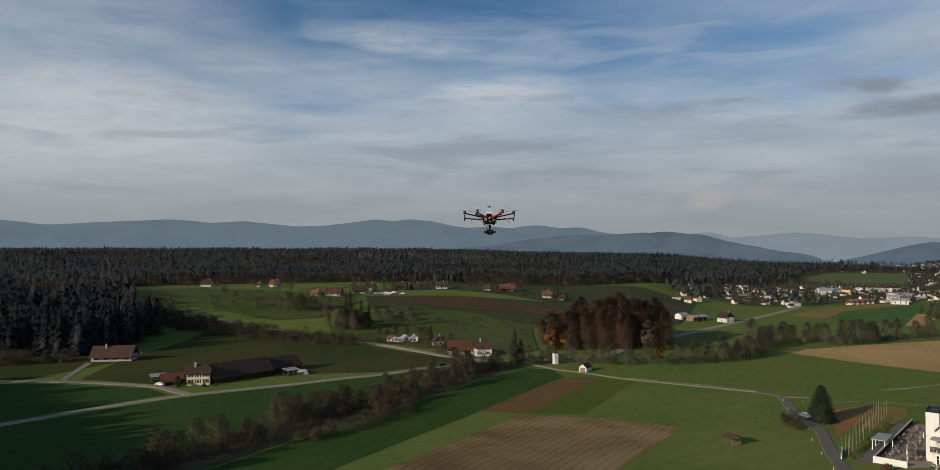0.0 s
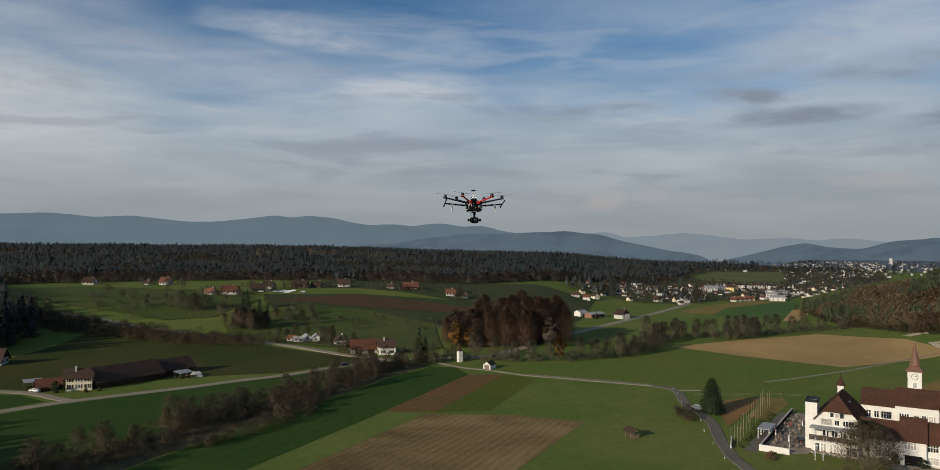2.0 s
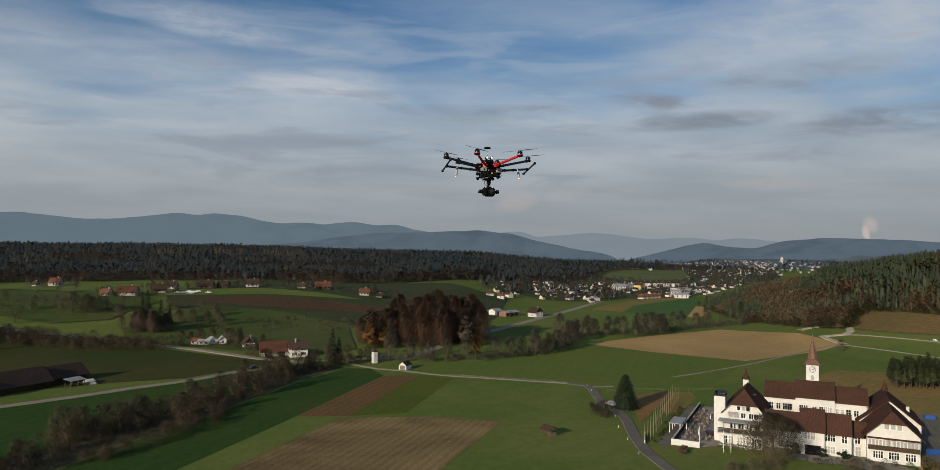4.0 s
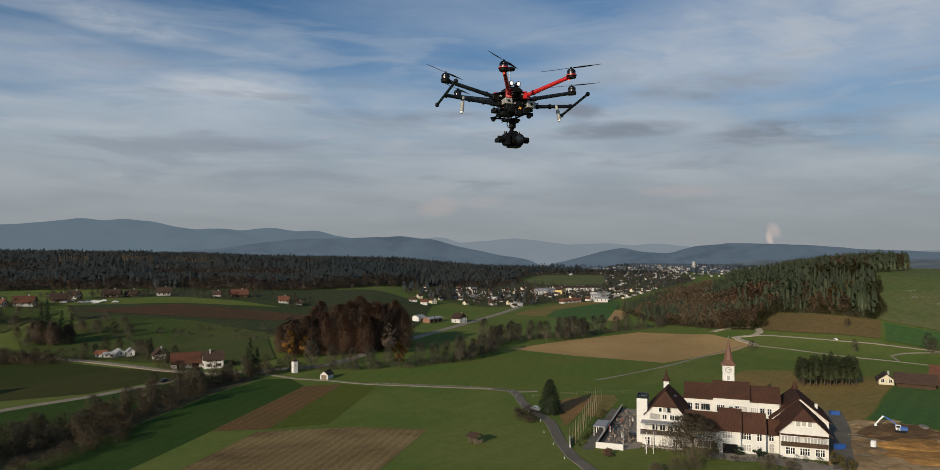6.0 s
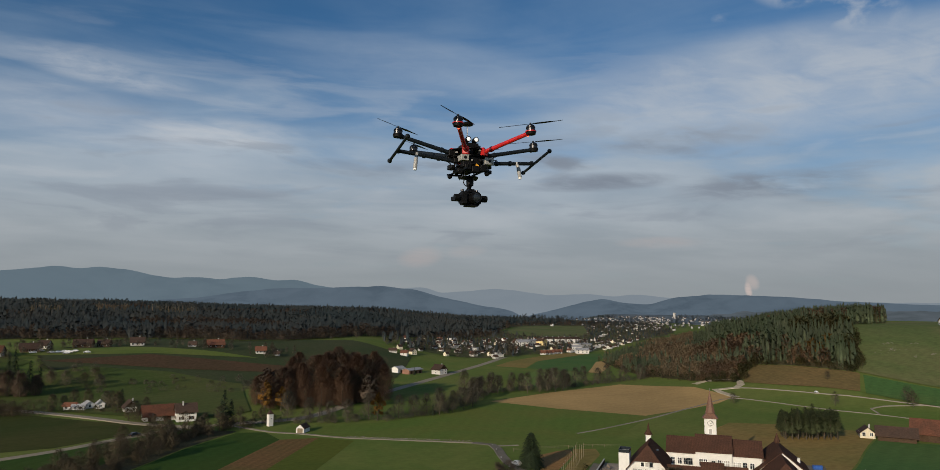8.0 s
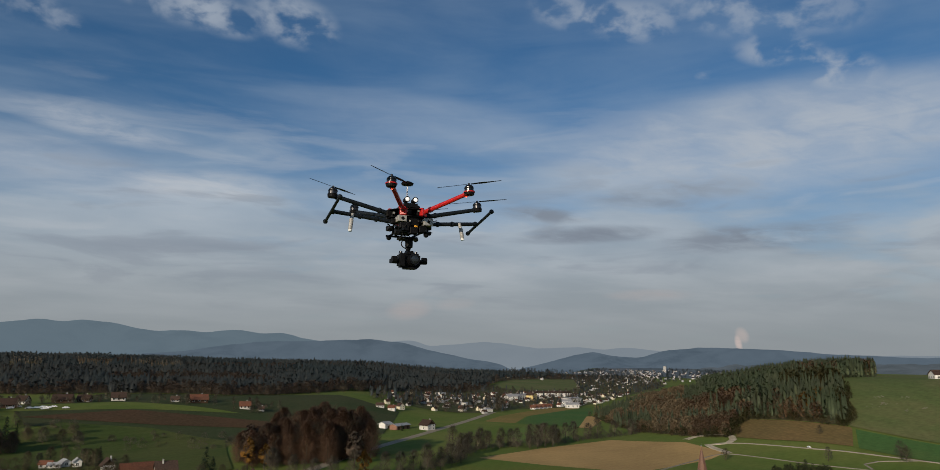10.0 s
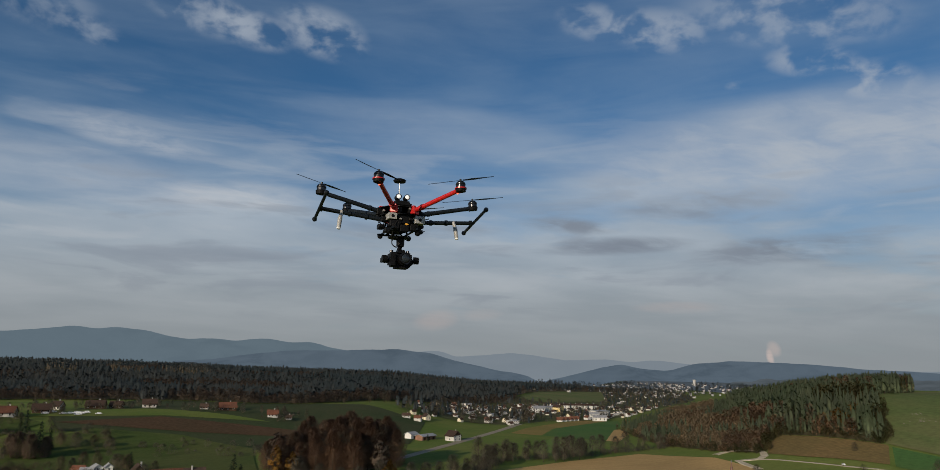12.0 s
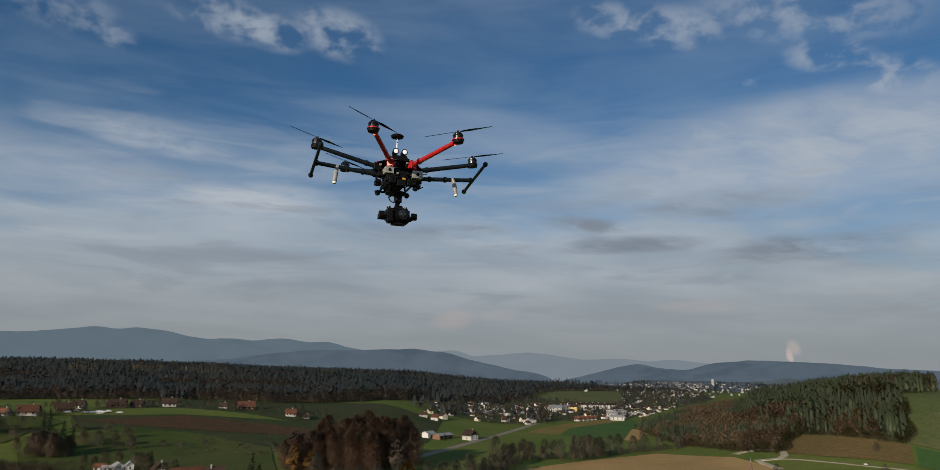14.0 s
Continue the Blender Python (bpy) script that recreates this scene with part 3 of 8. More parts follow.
field("village_meadow", [(491, 1045), (661, 1298), (927, 1497), (628, 993), (492, 944)], PASTURE, "pale meadow rising behind the village", 0.5, 60)
field("hazed_plain", [(1030, 2112), (1192, 1908), (1353, 1670), (1215, 1258), (1149, 964), (1299, 750), (4098, 2088), (3624, 2832), (3195, 3308), (2703, 3721), (1944, 4169)], HAZED_PLAIN, "far plain of fields and towns, haze painted grey-blue", 0.6, 130)
field("left_meadow", [(-230, 262), (-160, 263), (-116, 254), (-104, 243), (-120, 224), (-140, 200), (-200, 190)], CROP_SHADED, "green meadow inside the road fork, darkened for shade", 0.05)

lane("road_main", [(-175, 150), (-134, 201), (-113, 227.5), (-99, 240.6), (-82, 252), (-63.6, 263), (-52, 272), (-34.6, 282.5), (-16, 299), (2, 312), (20, 318)], 3.8, CONCRETE_ROAD, "pale narrow country road past the farms")
lane("road_farm", [(-260, 270), (-178, 268), (-155, 266.7), (-130, 262), (-114, 257), (-103, 248), (-96, 243)], 3.4, CONCRETE_ROAD, "pale farm road to the fork", 0.15)
lane("track_farm", [(-155, 267), (-162, 290), (-168, 311)], 2.6, GRAVEL, "gravel track up to a farmhouse", 0.13)
lane("lane_fields", [(22, 316), (28, 306), (36.4, 293.6), (46.5, 286), (59.4, 273.2), (71.4, 265.7), (90, 254.2), (101, 247.5)], 1.7, CONCRETE_ROAD, "pale field lane past the shed", 0.14)
lane("lane_convent", [(101, 247.5), (106, 242), (105, 235), (101.5, 224), (98.8, 214), (98.6, 206), (96.5, 194), (92, 182), (88.5, 172.5), (85.2, 161), (83.8, 150), (84, 125), (80, 90)], 3.0, ASPHALT, "grey asphalt lane curving to the convent", 0.16)
lane("highway", [(20, 318), (50, 322), (69, 341), (98, 382), (160, 456), (235, 546), (309, 641), (363, 703), (420, 760)], 5.6, CONCRETE_ROAD, "pale main road to the village", 0.16)
lane("embankment_road", [(-230, 445), (-159, 429), (-129, 416), (-92, 406), (-60, 383), (-30, 352), (-16, 335), (-4, 324), (8, 316)], 4.0, CONCRETE_ROAD, "road along the foot of the terrace", 0.3)
lane("field_path", [(146, 250.3), (158, 254.3), (170.2, 259.2), (197.4, 271.1), (225, 285.5), (252, 298), (266, 303.5)], 0.8, GRAVEL, "pale path between the crop fields", 0.2)
lane("field_road", [(266, 303.5), (275, 303), (281, 288), (290, 260), (299.4, 242), (307.4, 222.6), (318, 195)], 0.7, GRAVEL, "pale field road past the orchard trees", 0.22)
lane("hill_road", [(285, 327), (298, 321), (307, 302), (316, 282), (322, 272), (334, 241), (345, 210)], 0.65, GRAVEL, "pale road at the foot of the hill", 0.35)
lane("side_path", [(302, 240), (308.8, 249.5), (317.9, 249.6), (333.4, 240.4)], 0.6, GRAVEL, "pale path joining the hill road", 0.3)
lane("gravel_loop", [(277, 303), (281, 318), (285, 328), (296, 324), (305, 329), (312, 342), (302, 354), (290, 352)], 3.6, PALE_GRAVEL, "white gravel loop beside the wood", 0.30)
lane("stub_path", [(106.5, 239.5), (110, 238.6), (114.4, 238)], 0.9, GRAVEL, "short pale path off the lane", 0.14)
field("village_ground", [(200, 640), (277, 606), (331, 644), (405, 651), (505, 740), (700, 900), (900, 1120), (1280, 1700), (1060, 1720), (628, 1000), (554, 915), (480, 935), (400, 960), (300, 860)], GARDENS, "gardens and yards of the village", 0.22, 40)
field("hill_pasture", [(364, 300), (385, 316), (404, 332), (440, 359), (470, 392), (560, 440), (640, 440), (640, 300), (520, 220), (400, 215), (371, 236), (367, 262)], PASTURE, "pale olive pasture on the hill slope", 0.4, 8)
field("terrace_meadow", [(-66, 484), (0, 478), (38, 452), (140, 470), (190, 590), (150, 640), (60, 640), (0, 690), (-40, 700), (-60, 600), (-84, 540)], TERRACE_GRASS, "dim green grass on the terrace", 0.25, 8)
field("far_gardens", [(1060, 1690), (1290, 1690), (1900, 2700), (1300, 2800), (900, 2050), (760, 1560)], GARDENS, "dim far country beyond the village", 0.45, 90)
field("farm_meadow", [(-300, 270), (-172, 271), (-164, 290), (-158, 310), (-160, 335), (-180, 340), (-200, 322), (-300, 300)], MEADOW_SHADED, "grass round the old farmhouse, darkened for shade", 0.05)

# ---------------------------------------------------------------- far country
def far_ridge(name, az_from, az_to, radius, heights, mat, label, rough=6.0, seed=0):
    """A far line of hills: heights are (azimuth, elevation in degrees) that it rises through."""
    azs = np.arange(az_from, az_to + 0.01, 0.25)
    es = np.interp(azs, [h[0] for h in heights], [h[1] for h in heights])
    kernel = np.hanning(9)
    es = np.convolve(np.pad(es, 4, "edge"), kernel / kernel.sum(), "valid")
    pts, faces = [], []
    rows = 6
    for az, el in zip(azs, es):
        top = 50 + radius * math.tan(radians(el)) + rough * (noise.fractal(Vector((az * 0.9, seed, 0)), 1.0, 2.0, 5) - 0.2)
        for k in range(rows + 1):
            f = k / rows
            r = radius - 350 * (1 - f) ** 1.5
            pts.append((r * math.sin(radians(az)), r * math.cos(radians(az)), -60 + (top + 60) * math.sin(f * math.pi / 2)))
    for i in range(len(azs) - 1):
        for k in range(rows):
            a = i * (rows + 1) + k
            faces.append((a, a + rows + 1, a + rows + 2, a + 1))
    ob = tagged(new(name, arrays(name, pts, faces, mat)), label, "hills", kind="structure")
    return ob


# the ridges' blue is haze put into colours that glow
FAR_BLUE = haze_glow_mat("far_blue_hills", (0.122, 0.166, 0.200), (0.104, 0.144, 0.177), 0.004, 0.8)
FAR_MID = haze_glow_mat("mid_blue_hills", (0.100, 0.134, 0.170), (0.066, 0.093, 0.122), 0.006, 0.9)
FAR_PALE = haze_glow_mat("palest_hills", (0.205, 0.242, 0.278), (0.184, 0.222, 0.260), 0.004, 0.7)
FAR_DARK = haze_glow_mat("near_dark_hills", (0.092, 0.110, 0.126), (0.058, 0.072, 0.080), 0.010, 0.9)
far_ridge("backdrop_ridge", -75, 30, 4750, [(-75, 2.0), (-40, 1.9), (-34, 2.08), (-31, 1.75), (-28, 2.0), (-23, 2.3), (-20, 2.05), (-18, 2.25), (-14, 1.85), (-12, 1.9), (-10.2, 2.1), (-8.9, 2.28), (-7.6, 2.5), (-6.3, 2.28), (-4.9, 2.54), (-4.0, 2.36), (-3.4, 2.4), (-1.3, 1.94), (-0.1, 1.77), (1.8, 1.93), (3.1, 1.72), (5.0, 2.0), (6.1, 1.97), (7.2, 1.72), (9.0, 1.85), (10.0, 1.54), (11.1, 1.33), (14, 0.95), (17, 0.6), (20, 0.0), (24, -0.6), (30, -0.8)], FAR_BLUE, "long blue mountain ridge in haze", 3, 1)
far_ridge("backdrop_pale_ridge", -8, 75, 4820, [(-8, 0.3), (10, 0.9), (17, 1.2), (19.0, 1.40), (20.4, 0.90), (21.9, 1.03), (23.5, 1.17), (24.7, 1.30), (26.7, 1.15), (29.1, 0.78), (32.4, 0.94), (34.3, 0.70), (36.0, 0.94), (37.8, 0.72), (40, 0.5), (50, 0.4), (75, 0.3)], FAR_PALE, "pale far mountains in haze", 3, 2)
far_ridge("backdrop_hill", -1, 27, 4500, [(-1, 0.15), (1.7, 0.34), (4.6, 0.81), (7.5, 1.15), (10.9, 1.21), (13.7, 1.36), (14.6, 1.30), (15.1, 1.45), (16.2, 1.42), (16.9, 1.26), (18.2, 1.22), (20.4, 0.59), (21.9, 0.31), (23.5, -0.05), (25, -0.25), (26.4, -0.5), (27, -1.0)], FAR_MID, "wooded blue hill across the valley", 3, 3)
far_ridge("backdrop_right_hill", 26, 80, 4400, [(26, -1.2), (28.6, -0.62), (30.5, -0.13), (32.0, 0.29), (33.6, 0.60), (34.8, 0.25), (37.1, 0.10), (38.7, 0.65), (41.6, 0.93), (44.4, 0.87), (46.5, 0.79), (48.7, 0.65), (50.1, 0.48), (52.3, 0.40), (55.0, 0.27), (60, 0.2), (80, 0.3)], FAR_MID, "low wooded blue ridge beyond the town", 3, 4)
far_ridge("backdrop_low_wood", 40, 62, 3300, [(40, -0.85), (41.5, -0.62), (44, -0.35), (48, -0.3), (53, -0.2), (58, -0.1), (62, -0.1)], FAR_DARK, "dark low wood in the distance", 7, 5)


# ---------------------------------------------------------------- plants
def part(name, bm, mat, parent, label="", at=None):
    me = bm if isinstance(bm, bpy.types.Mesh) else mesh_of(name, bm, mat)
    ob = new(name, me)
    ob.parent = parent
    if at is not None:
        ob.matrix_basis = at
    if label:
        ob["label"] = label
    return ob


def thing(name, label, category, group="", m=None):
    ob = tagged(new(name), label, category, group)
    ob.empty_display_size = 0.3
    if m is not None:
        ob.matrix_basis = m
    return ob


def tube(bm, a, b, ra, rb, sides=6, caps=True):
    """A tapered round bar from a to b."""
    a, b = Vector(a), Vector(b)
    axis = (b - a).normalized()
    side = axis.orthogonal().normalized()
    other = axis.cross(side)
    rings = []
    for p, r in ((a, ra), (b, rb)):
        rings.append([bm.verts.new(p + (side * math.cos(2 * math.pi * k / sides) + other * math.sin(2 * math.pi * k / sides)) * r) for k in range(sides)])
    for k in range(sides):
        k2 = (k + 1) % sides
        bm.faces.new((rings[0][k], rings[0][k2], rings[1][k2], rings[1][k]))
    if caps:
        bm.faces.new(rings[0][::-1])
        bm.faces.new(rings[1])


def box(bm, x0, x1, y0, y1, z0, z1, m=None):
    vs = [bm.verts.new((x, y, z)) for z in (z0, z1) for y in (y0, y1) for x in (x0, x1)]
    if m is not None:
        for v in vs:
            v.co = m @ v.co
    for f in ((0, 2, 3, 1), (4, 5, 7, 6), (0, 1, 5, 4), (2, 6, 7, 3), (0, 4, 6, 2), (1, 3, 7, 5)):
        bm.faces.new([vs[i] for i in f])
    return vs


def bevelled(bm, width, segments=1):
    bmesh.ops.bevel(bm, geom=bm.edges[:], offset=width, segments=segments, affect="EDGES", clamp_overlap=True)
    return bm


def soft(points, tris, middle, up=0.35, keep=0.3):
    """Leaf normals that follow the crown as a whole, turned outwards from its axis, with a little of each leaf's own."""
    away = points - np.array([0.0, 0.0, middle])
    away[:, 2] *= up
    away /= np.linalg.norm(away, axis=1)[:, None] + 1e-6
    away[:, 2] += up
    away /= np.linalg.norm(away, axis=1)[:, None] + 1e-6
    a, b, c = points[tris[:, 0]], points[tris[:, 1]], points[tris[:, 2]]
    own = np.cross(b - a, c - a)
    own /= np.linalg.norm(own, axis=1)[:, None] + 1e-9
    back = (own * (away[tris[:, 0]] + away[tris[:, 1]] + away[tris[:, 2]])).sum(axis=1) < 0
    tris = tris.copy()
    tris[back] = tris[back][:, ::-1]
    own[back] *= -1
    mean = np.zeros_like(points)
    for k in range(3):
        np.add.at(mean, tris[:, k], own)
    mean /= np.linalg.norm(mean, axis=1)[:, None] + 1e-9
    out = away * (1 - keep) + mean * keep
    return points, tris, out / (np.linalg.norm(out, axis=1)[:, None] + 1e-9)


def spruce_arrays(rng, height, radius, whorls, fronds, sprays, bare=0.04, shape=0.6, size=0.3):
    """A full spruce: each drooping branch carries small overlapping sprays of needles."""
    pts, tris = [], []
    for w in range(whorls):
        level = w / whorls
        for _ in range(max(4, int(fronds * (1 - 0.55 * level)))):
            f = min(max(level + rng.uniform(-0.6, 0.6) / whorls, 0.0), 0.99)
            z = height * (bare + (1 - bare) * f)
            r = radius * min(1.0, 0.80 + f * 2.0) * (1 - f) ** shape + 0.12
            a, rr = rng.uniform(0, 6.28), r * rng.uniform(0.72, 1.14)
            c, s = math.cos(a), math.sin(a)
            for q in range(sprays):
                g = 0.38 + 0.62 * (q + rng.uniform(0, 1)) / sprays
                out = rr * g
                half = size * rng.uniform(0.7, 1.4) * (0.55 + 0.45 * (1 - f))
                side = rng.uniform(-0.35, 0.35) * half * 2
                x, y, h = out * c - side * s, out * s + side * c, z - rr * (0.22 * g + 0.22 * g * g) + rng.uniform(-0.12, 0.12)
                tilt = rng.uniform(-0.5, 0.2)
                i = len(pts)
                pts += [(x - half * c, y - half * s, h + half * 0.35), (x - half * 0.7 * s, y + half * 0.7 * c, h + tilt * half * 0.6),
                        (x + half * 1.3 * c, y + half * 1.3 * s, h - half * 0.55), (x + half * 0.7 * s, y - half * 0.7 * c, h + tilt * half * 0.6)]
                tris += [(i, i + 1, i + 2), (i, i + 2, i + 3)]
    return np.array(pts), np.array(tris)


def body_arrays(rng, height, radius, bare, shape, sides, rings, lump):
    """The closed, lumpy inside of a fir's crown."""
    pts, tris = [], []
    for k in range(rings):
        f = k / rings
        r = radius * min(1.0, 0.74 + f * 1.6) * (1 - f) ** shape
        turn = rng.uniform(0, 6.28)
        for i in range(sides):
            a = turn + 2 * math.pi * i / sides
            q = r * rng.uniform(1 - lump, 1 + lump)
            pts.append((q * math.cos(a), q * math.sin(a), height * (bare + (1 - bare) * f) + rng.uniform(-0.03, 0.03) * height))
    pts += [(0, 0, height), (0, 0, height * bare)]
    for k in range(rings - 1):
        for i in range(sides):
            a, b = k * sides + i, k * sides + (i + 1) % sides
            tris += [(a, b, b + sides), (a, b + sides, a + sides)]
    top = (rings - 1) * sides
    for i in range(sides):
        tris += [(top + i, top + (i + 1) % sides, rings * sides), ((i + 1) % sides, i, rings * sides + 1)]
    return np.array(pts), np.array(tris)


def joined(*sets):
    pts, tris, base = [], [], 0
    for p, t in sets:
        pts.append(p)
        tris.append(t + base)
        base += len(p)
    return np.concatenate(pts), np.concatenate(tris)


def trunk_arrays(height, r0, r1, sides=5):
    pts = [(r * math.cos(2 * math.pi * k / sides), r * math.sin(2 * math.pi * k / sides), z) for r, z in ((r0, -0.6), (r1, height)) for k in range(sides)]
    tris = []
    for k in range(sides):
        k2 = (k + 1) % sides
        tris += [(k, k2, sides + k2), (k, sides + k2, sides + k)]
    return np.array(pts), np.array(tris)


def crown_arrays(rng, height, radius, clumps, leaves, leaf, start=0.28, lump=1.0, knots=True):
    """A broad crown: leaves gathered in uneven clumps round dense knots, with gaps between them."""
    pts, tris = [], []
    ball = bmesh.new()
    bmesh.ops.create_icosphere(ball, subdivisions=1, radius=1.0)
    ball_pts, ball_tris = [v.co.copy() for v in ball.verts], [tuple(v.index for v in f.verts) for f in ball.faces]
    ball.free()
    for _ in range(clumps):
        a, f = rng.uniform(0, 6.28), rng.uniform(0, 1)
        z = height * (start + (0.95 - start) * f)
        span = radius * (math.sin(math.pi * min(1, 0.14 + 0.80 * f)) ** 0.7)
        q = span * math.sqrt(rng.uniform(0.05, 1))
        cx, cy = q * math.cos(a), q * math.sin(a)
        size = lump * radius * rng.uniform(0.22, 0.42)
        if knots:
            i = len(pts)
            pts += [(cx + v.x * size * rng.uniform(0.4, 0.7), cy + v.y * size * rng.uniform(0.4, 0.7), z + v.z * size * rng.uniform(0.4, 0.65)) for v in ball_pts]
            tris += [(i + a, i + b, i + c) for a, b, c in ball_tris]
        for _ in range(leaves):
            d = Vector((rng.gauss(0, 1), rng.gauss(0, 1), rng.gauss(0, 0.8)))
            d = d.normalized() * size * rng.uniform(0.45, 1.05)
            u = Vector((rng.gauss(0, 1), rng.gauss(0, 1), rng.gauss(0, 1))).normalized()
            v = u.orthogonal().normalized() * leaf * rng.uniform(0.6, 1.3)
            u = u * leaf * rng.uniform(0.6, 1.3)
            p = Vector((cx, cy, z)) + d
            i = len(pts)
            pts += [tuple(p - u), tuple(p + v), tuple(p + u), tuple(p - v * 0.8)]
            tris += [(i, i + 1, i + 2), (i, i + 2, i + 3)]
    return np.array(pts), np.array(tris)


def limb_arrays(rng, height, radius, spread=0.9, levels=3, twig=0.03, start=0.22, forks=5):
    """Trunk and limbs that fork and thin out."""
    bm = bmesh.new()

    def grow(a, way, length, r, level):
        b = a + way * length
        tube(bm, a, b, r, r * 0.62, 5 if level < 2 else 3, False)
        if level >= levels:
            return
        count = forks if level < 2 else forks + 1
        for k in range(count):
            at = a + way * length * (rng.uniform(0.45, 1.0) if level else rng.uniform(0.45, 1.0))
            out = Vector((rng.gauss(0, 1), rng.gauss(0, 1), rng.uniform(0.0, 0.9))).normalized()
            grow(at, (way * (1.1 - spread * 0.6) + out * spread * 0.75).normalized(), length * rng.uniform(0.42, 0.68), max(twig, r * 0.45), level + 1)

    grow(Vector((0, 0, -0.4)), Vector((rng.uniform(-0.05, 0.05), rng.uniform(-0.05, 0.05), 1)).normalized(), height * 0.55, radius, 0)
    bm.verts.index_update()
    pts = np.array([v.co[:] for v in bm.verts])
    tris = []
    for f in bm.faces:
        i = [v.index for v in f.verts]
        tris += [(i[0], i[k], i[k + 1]) for k in range(1, len(i) - 1)]
    bm.free()
    return pts, np.array(tris)


def twig_arrays(rng, height, radius, count, length, thick, start=0.3):
    """A cloud of fine bare twigs, as thin long slivers that point outwards and up."""
    pts, tris = [], []
    for _ in range(count):
        a, f = rng.uniform(0, 6.28), rng.uniform(0, 1) ** 0.8
        z = height * (start + (1 - start) * f)
        q = radius * math.sin(math.pi * min(1, 0.18 + 0.80 * f)) ** 0.7 * math.sqrt(rng.uniform(0.02, 1.0)) * rng.uniform(0.7, 1.15)
        p = Vector((q * math.cos(a), q * math.sin(a), z))
        way = Vector((math.cos(a) + rng.gauss(0, 0.6), math.sin(a) + rng.gauss(0, 0.6), rng.uniform(0.1, 1.6))).normalized()
        side = way.orthogonal().normalized()
        side.rotate(Matrix.Rotation(rng.uniform(0, 6.28), 3, way))
        i = len(pts)
        size = length * rng.uniform(0.6, 1.4)
        pts += [tuple(p - side * thick), tuple(p + side * thick), tuple(p + way * size)]
        tris.append((i, i + 1, i + 2))
    return np.array(pts), np.array(tris)


def merge(crown, stem, middle=None, up=0.35, keep=0.3):
    """A crown and its stem as one template: points, triangles, kind per triangle, normals."""
    if middle is None:
        middle = crown[0][:, 2].mean()
    p, t, n = soft(crown[0], crown[1], middle, up, keep)
    q, u = stem
    side = q * np.array([1.0, 1.0, 0.0])
    side /= np.linalg.norm(side, axis=1)[:, None] + 1e-6
    return np.concatenate((p, q)), np.concatenate((t, u + len(p))), np.concatenate((np.zeros(len(t)), np.ones(len(u)))), np.concatenate((n, side))


def wood(name, spots, templates, mats, label, category="woodland"):
    """A whole wood as one mesh; spots: (x, y, size, which template); each template is (points, triangles, kind per triangle, normals)."""
    pts, tris, kinds, norms, base = [], [], [], [], 0
    rng = random.Random(len(spots))
    for x, y, size, which in spots:
        p, t, k, n = templates[which]
        a = rng.uniform(0, 6.28)
        c, s = math.cos(a) * size, math.sin(a) * size
        q = np.empty_like(p)
        q[:, 0] = p[:, 0] * c - p[:, 1] * s + x
        q[:, 1] = p[:, 0] * s + p[:, 1] * c + y
        q[:, 2] = p[:, 2] * size * rng.uniform(0.94, 1.06) + ground_z(x, y)
        w = n.copy()
        w[:, 0] = n[:, 0] * math.cos(a) - n[:, 1] * math.sin(a)
        w[:, 1] = n[:, 0] * math.sin(a) + n[:, 1] * math.cos(a)
        norms.append(w)
        pts.append(q)
        tris.append(t + base)
        kinds.append(k)
        base += len(p)
    me = arrays(name, np.concatenate(pts), np.concatenate(tris), mats, np.concatenate(kinds), np.concatenate(norms))
    return tagged(new(name, me), label, category, kind="stuff")


rng = random.Random(7)
FAR_FIRS = [merge(joined(body_arrays(rng, h * 0.94, r * 0.72, b, 0.58, 5, 3, 0.15), spruce_arrays(rng, h, r, 6, 7, 1, b, 0.50, 0.9)), trunk_arrays(h * 0.5, 0.2, 0.1, 3), h * 0.3, 1.0, 0.15) for h, r, b in ((14, 3.1, 0.2), (12, 3.4, 0.15), (15, 3.0, 0.3), (13, 3.2, 0.2))]
FAR_FIRS += [merge(crown_arrays(rng, h, r, 6, 7, 0.95, 0.45, 0.9, False), trunk_arrays(h * 0.8, 0.2, 0.1, 3), h * 0.4, 1.0, 0.15) for h, r in ((13, 3.4),)]
STAND_PINES = [merge(crown_arrays(rng, h, 2.6, 6, 6, 0.7, 0.6, 1.1), trunk_arrays(h * 0.8, 0.24, 0.16, 3), h * 0.7, 0.6) for h in (19, 17)]
TALL_PINES = [merge(joined(body_arrays(rng, h, r * 0.6, b, 0.7, 7, 6, 0.15), spruce_arrays(rng, h, r, 20, 13, 2, b, 0.55, 0.75)), trunk_arrays(h * 0.85, 0.3, 0.1, 5), h * 0.35, 0.8, 0.15) for h, r, b in ((25, 4.4, 0.16), (22, 4.3, 0.1), (27, 4.1, 0.22), (20, 4.2, 0.08))]
HILL_FIRS = [merge(joined(body_arrays(rng, h, r * 0.6, b, 0.65, 5, 4, 0.15), spruce_arrays(rng, h, r, 14, 9, 1, b, 0.50, 0.58)), trunk_arrays(h * 0.85, 0.2, 0.06, 3), h * 0.35, 0.8, 0.18) for h, r, b in ((13.4, 2.25, 0.16), (12, 2.4, 0.1), (14.6, 2.2, 0.34), (13, 2.1, 0.1), (15, 2.35, 0.3))]
HILL_POLES = [merge(joined(body_arrays(rng, h, r * 0.6, b, 0.5, 5, 4, 0.2), spruce_arrays(rng, h, r, 10, 9, 1, b, 0.40, 0.58)), trunk_arrays(h * 0.85, 0.17, 0.09, 4), h * 0.6, 0.8, 0.18) for h, r, b in ((15, 2.2, 0.52), (16, 2.1, 0.58), (14, 2.3, 0.48))]
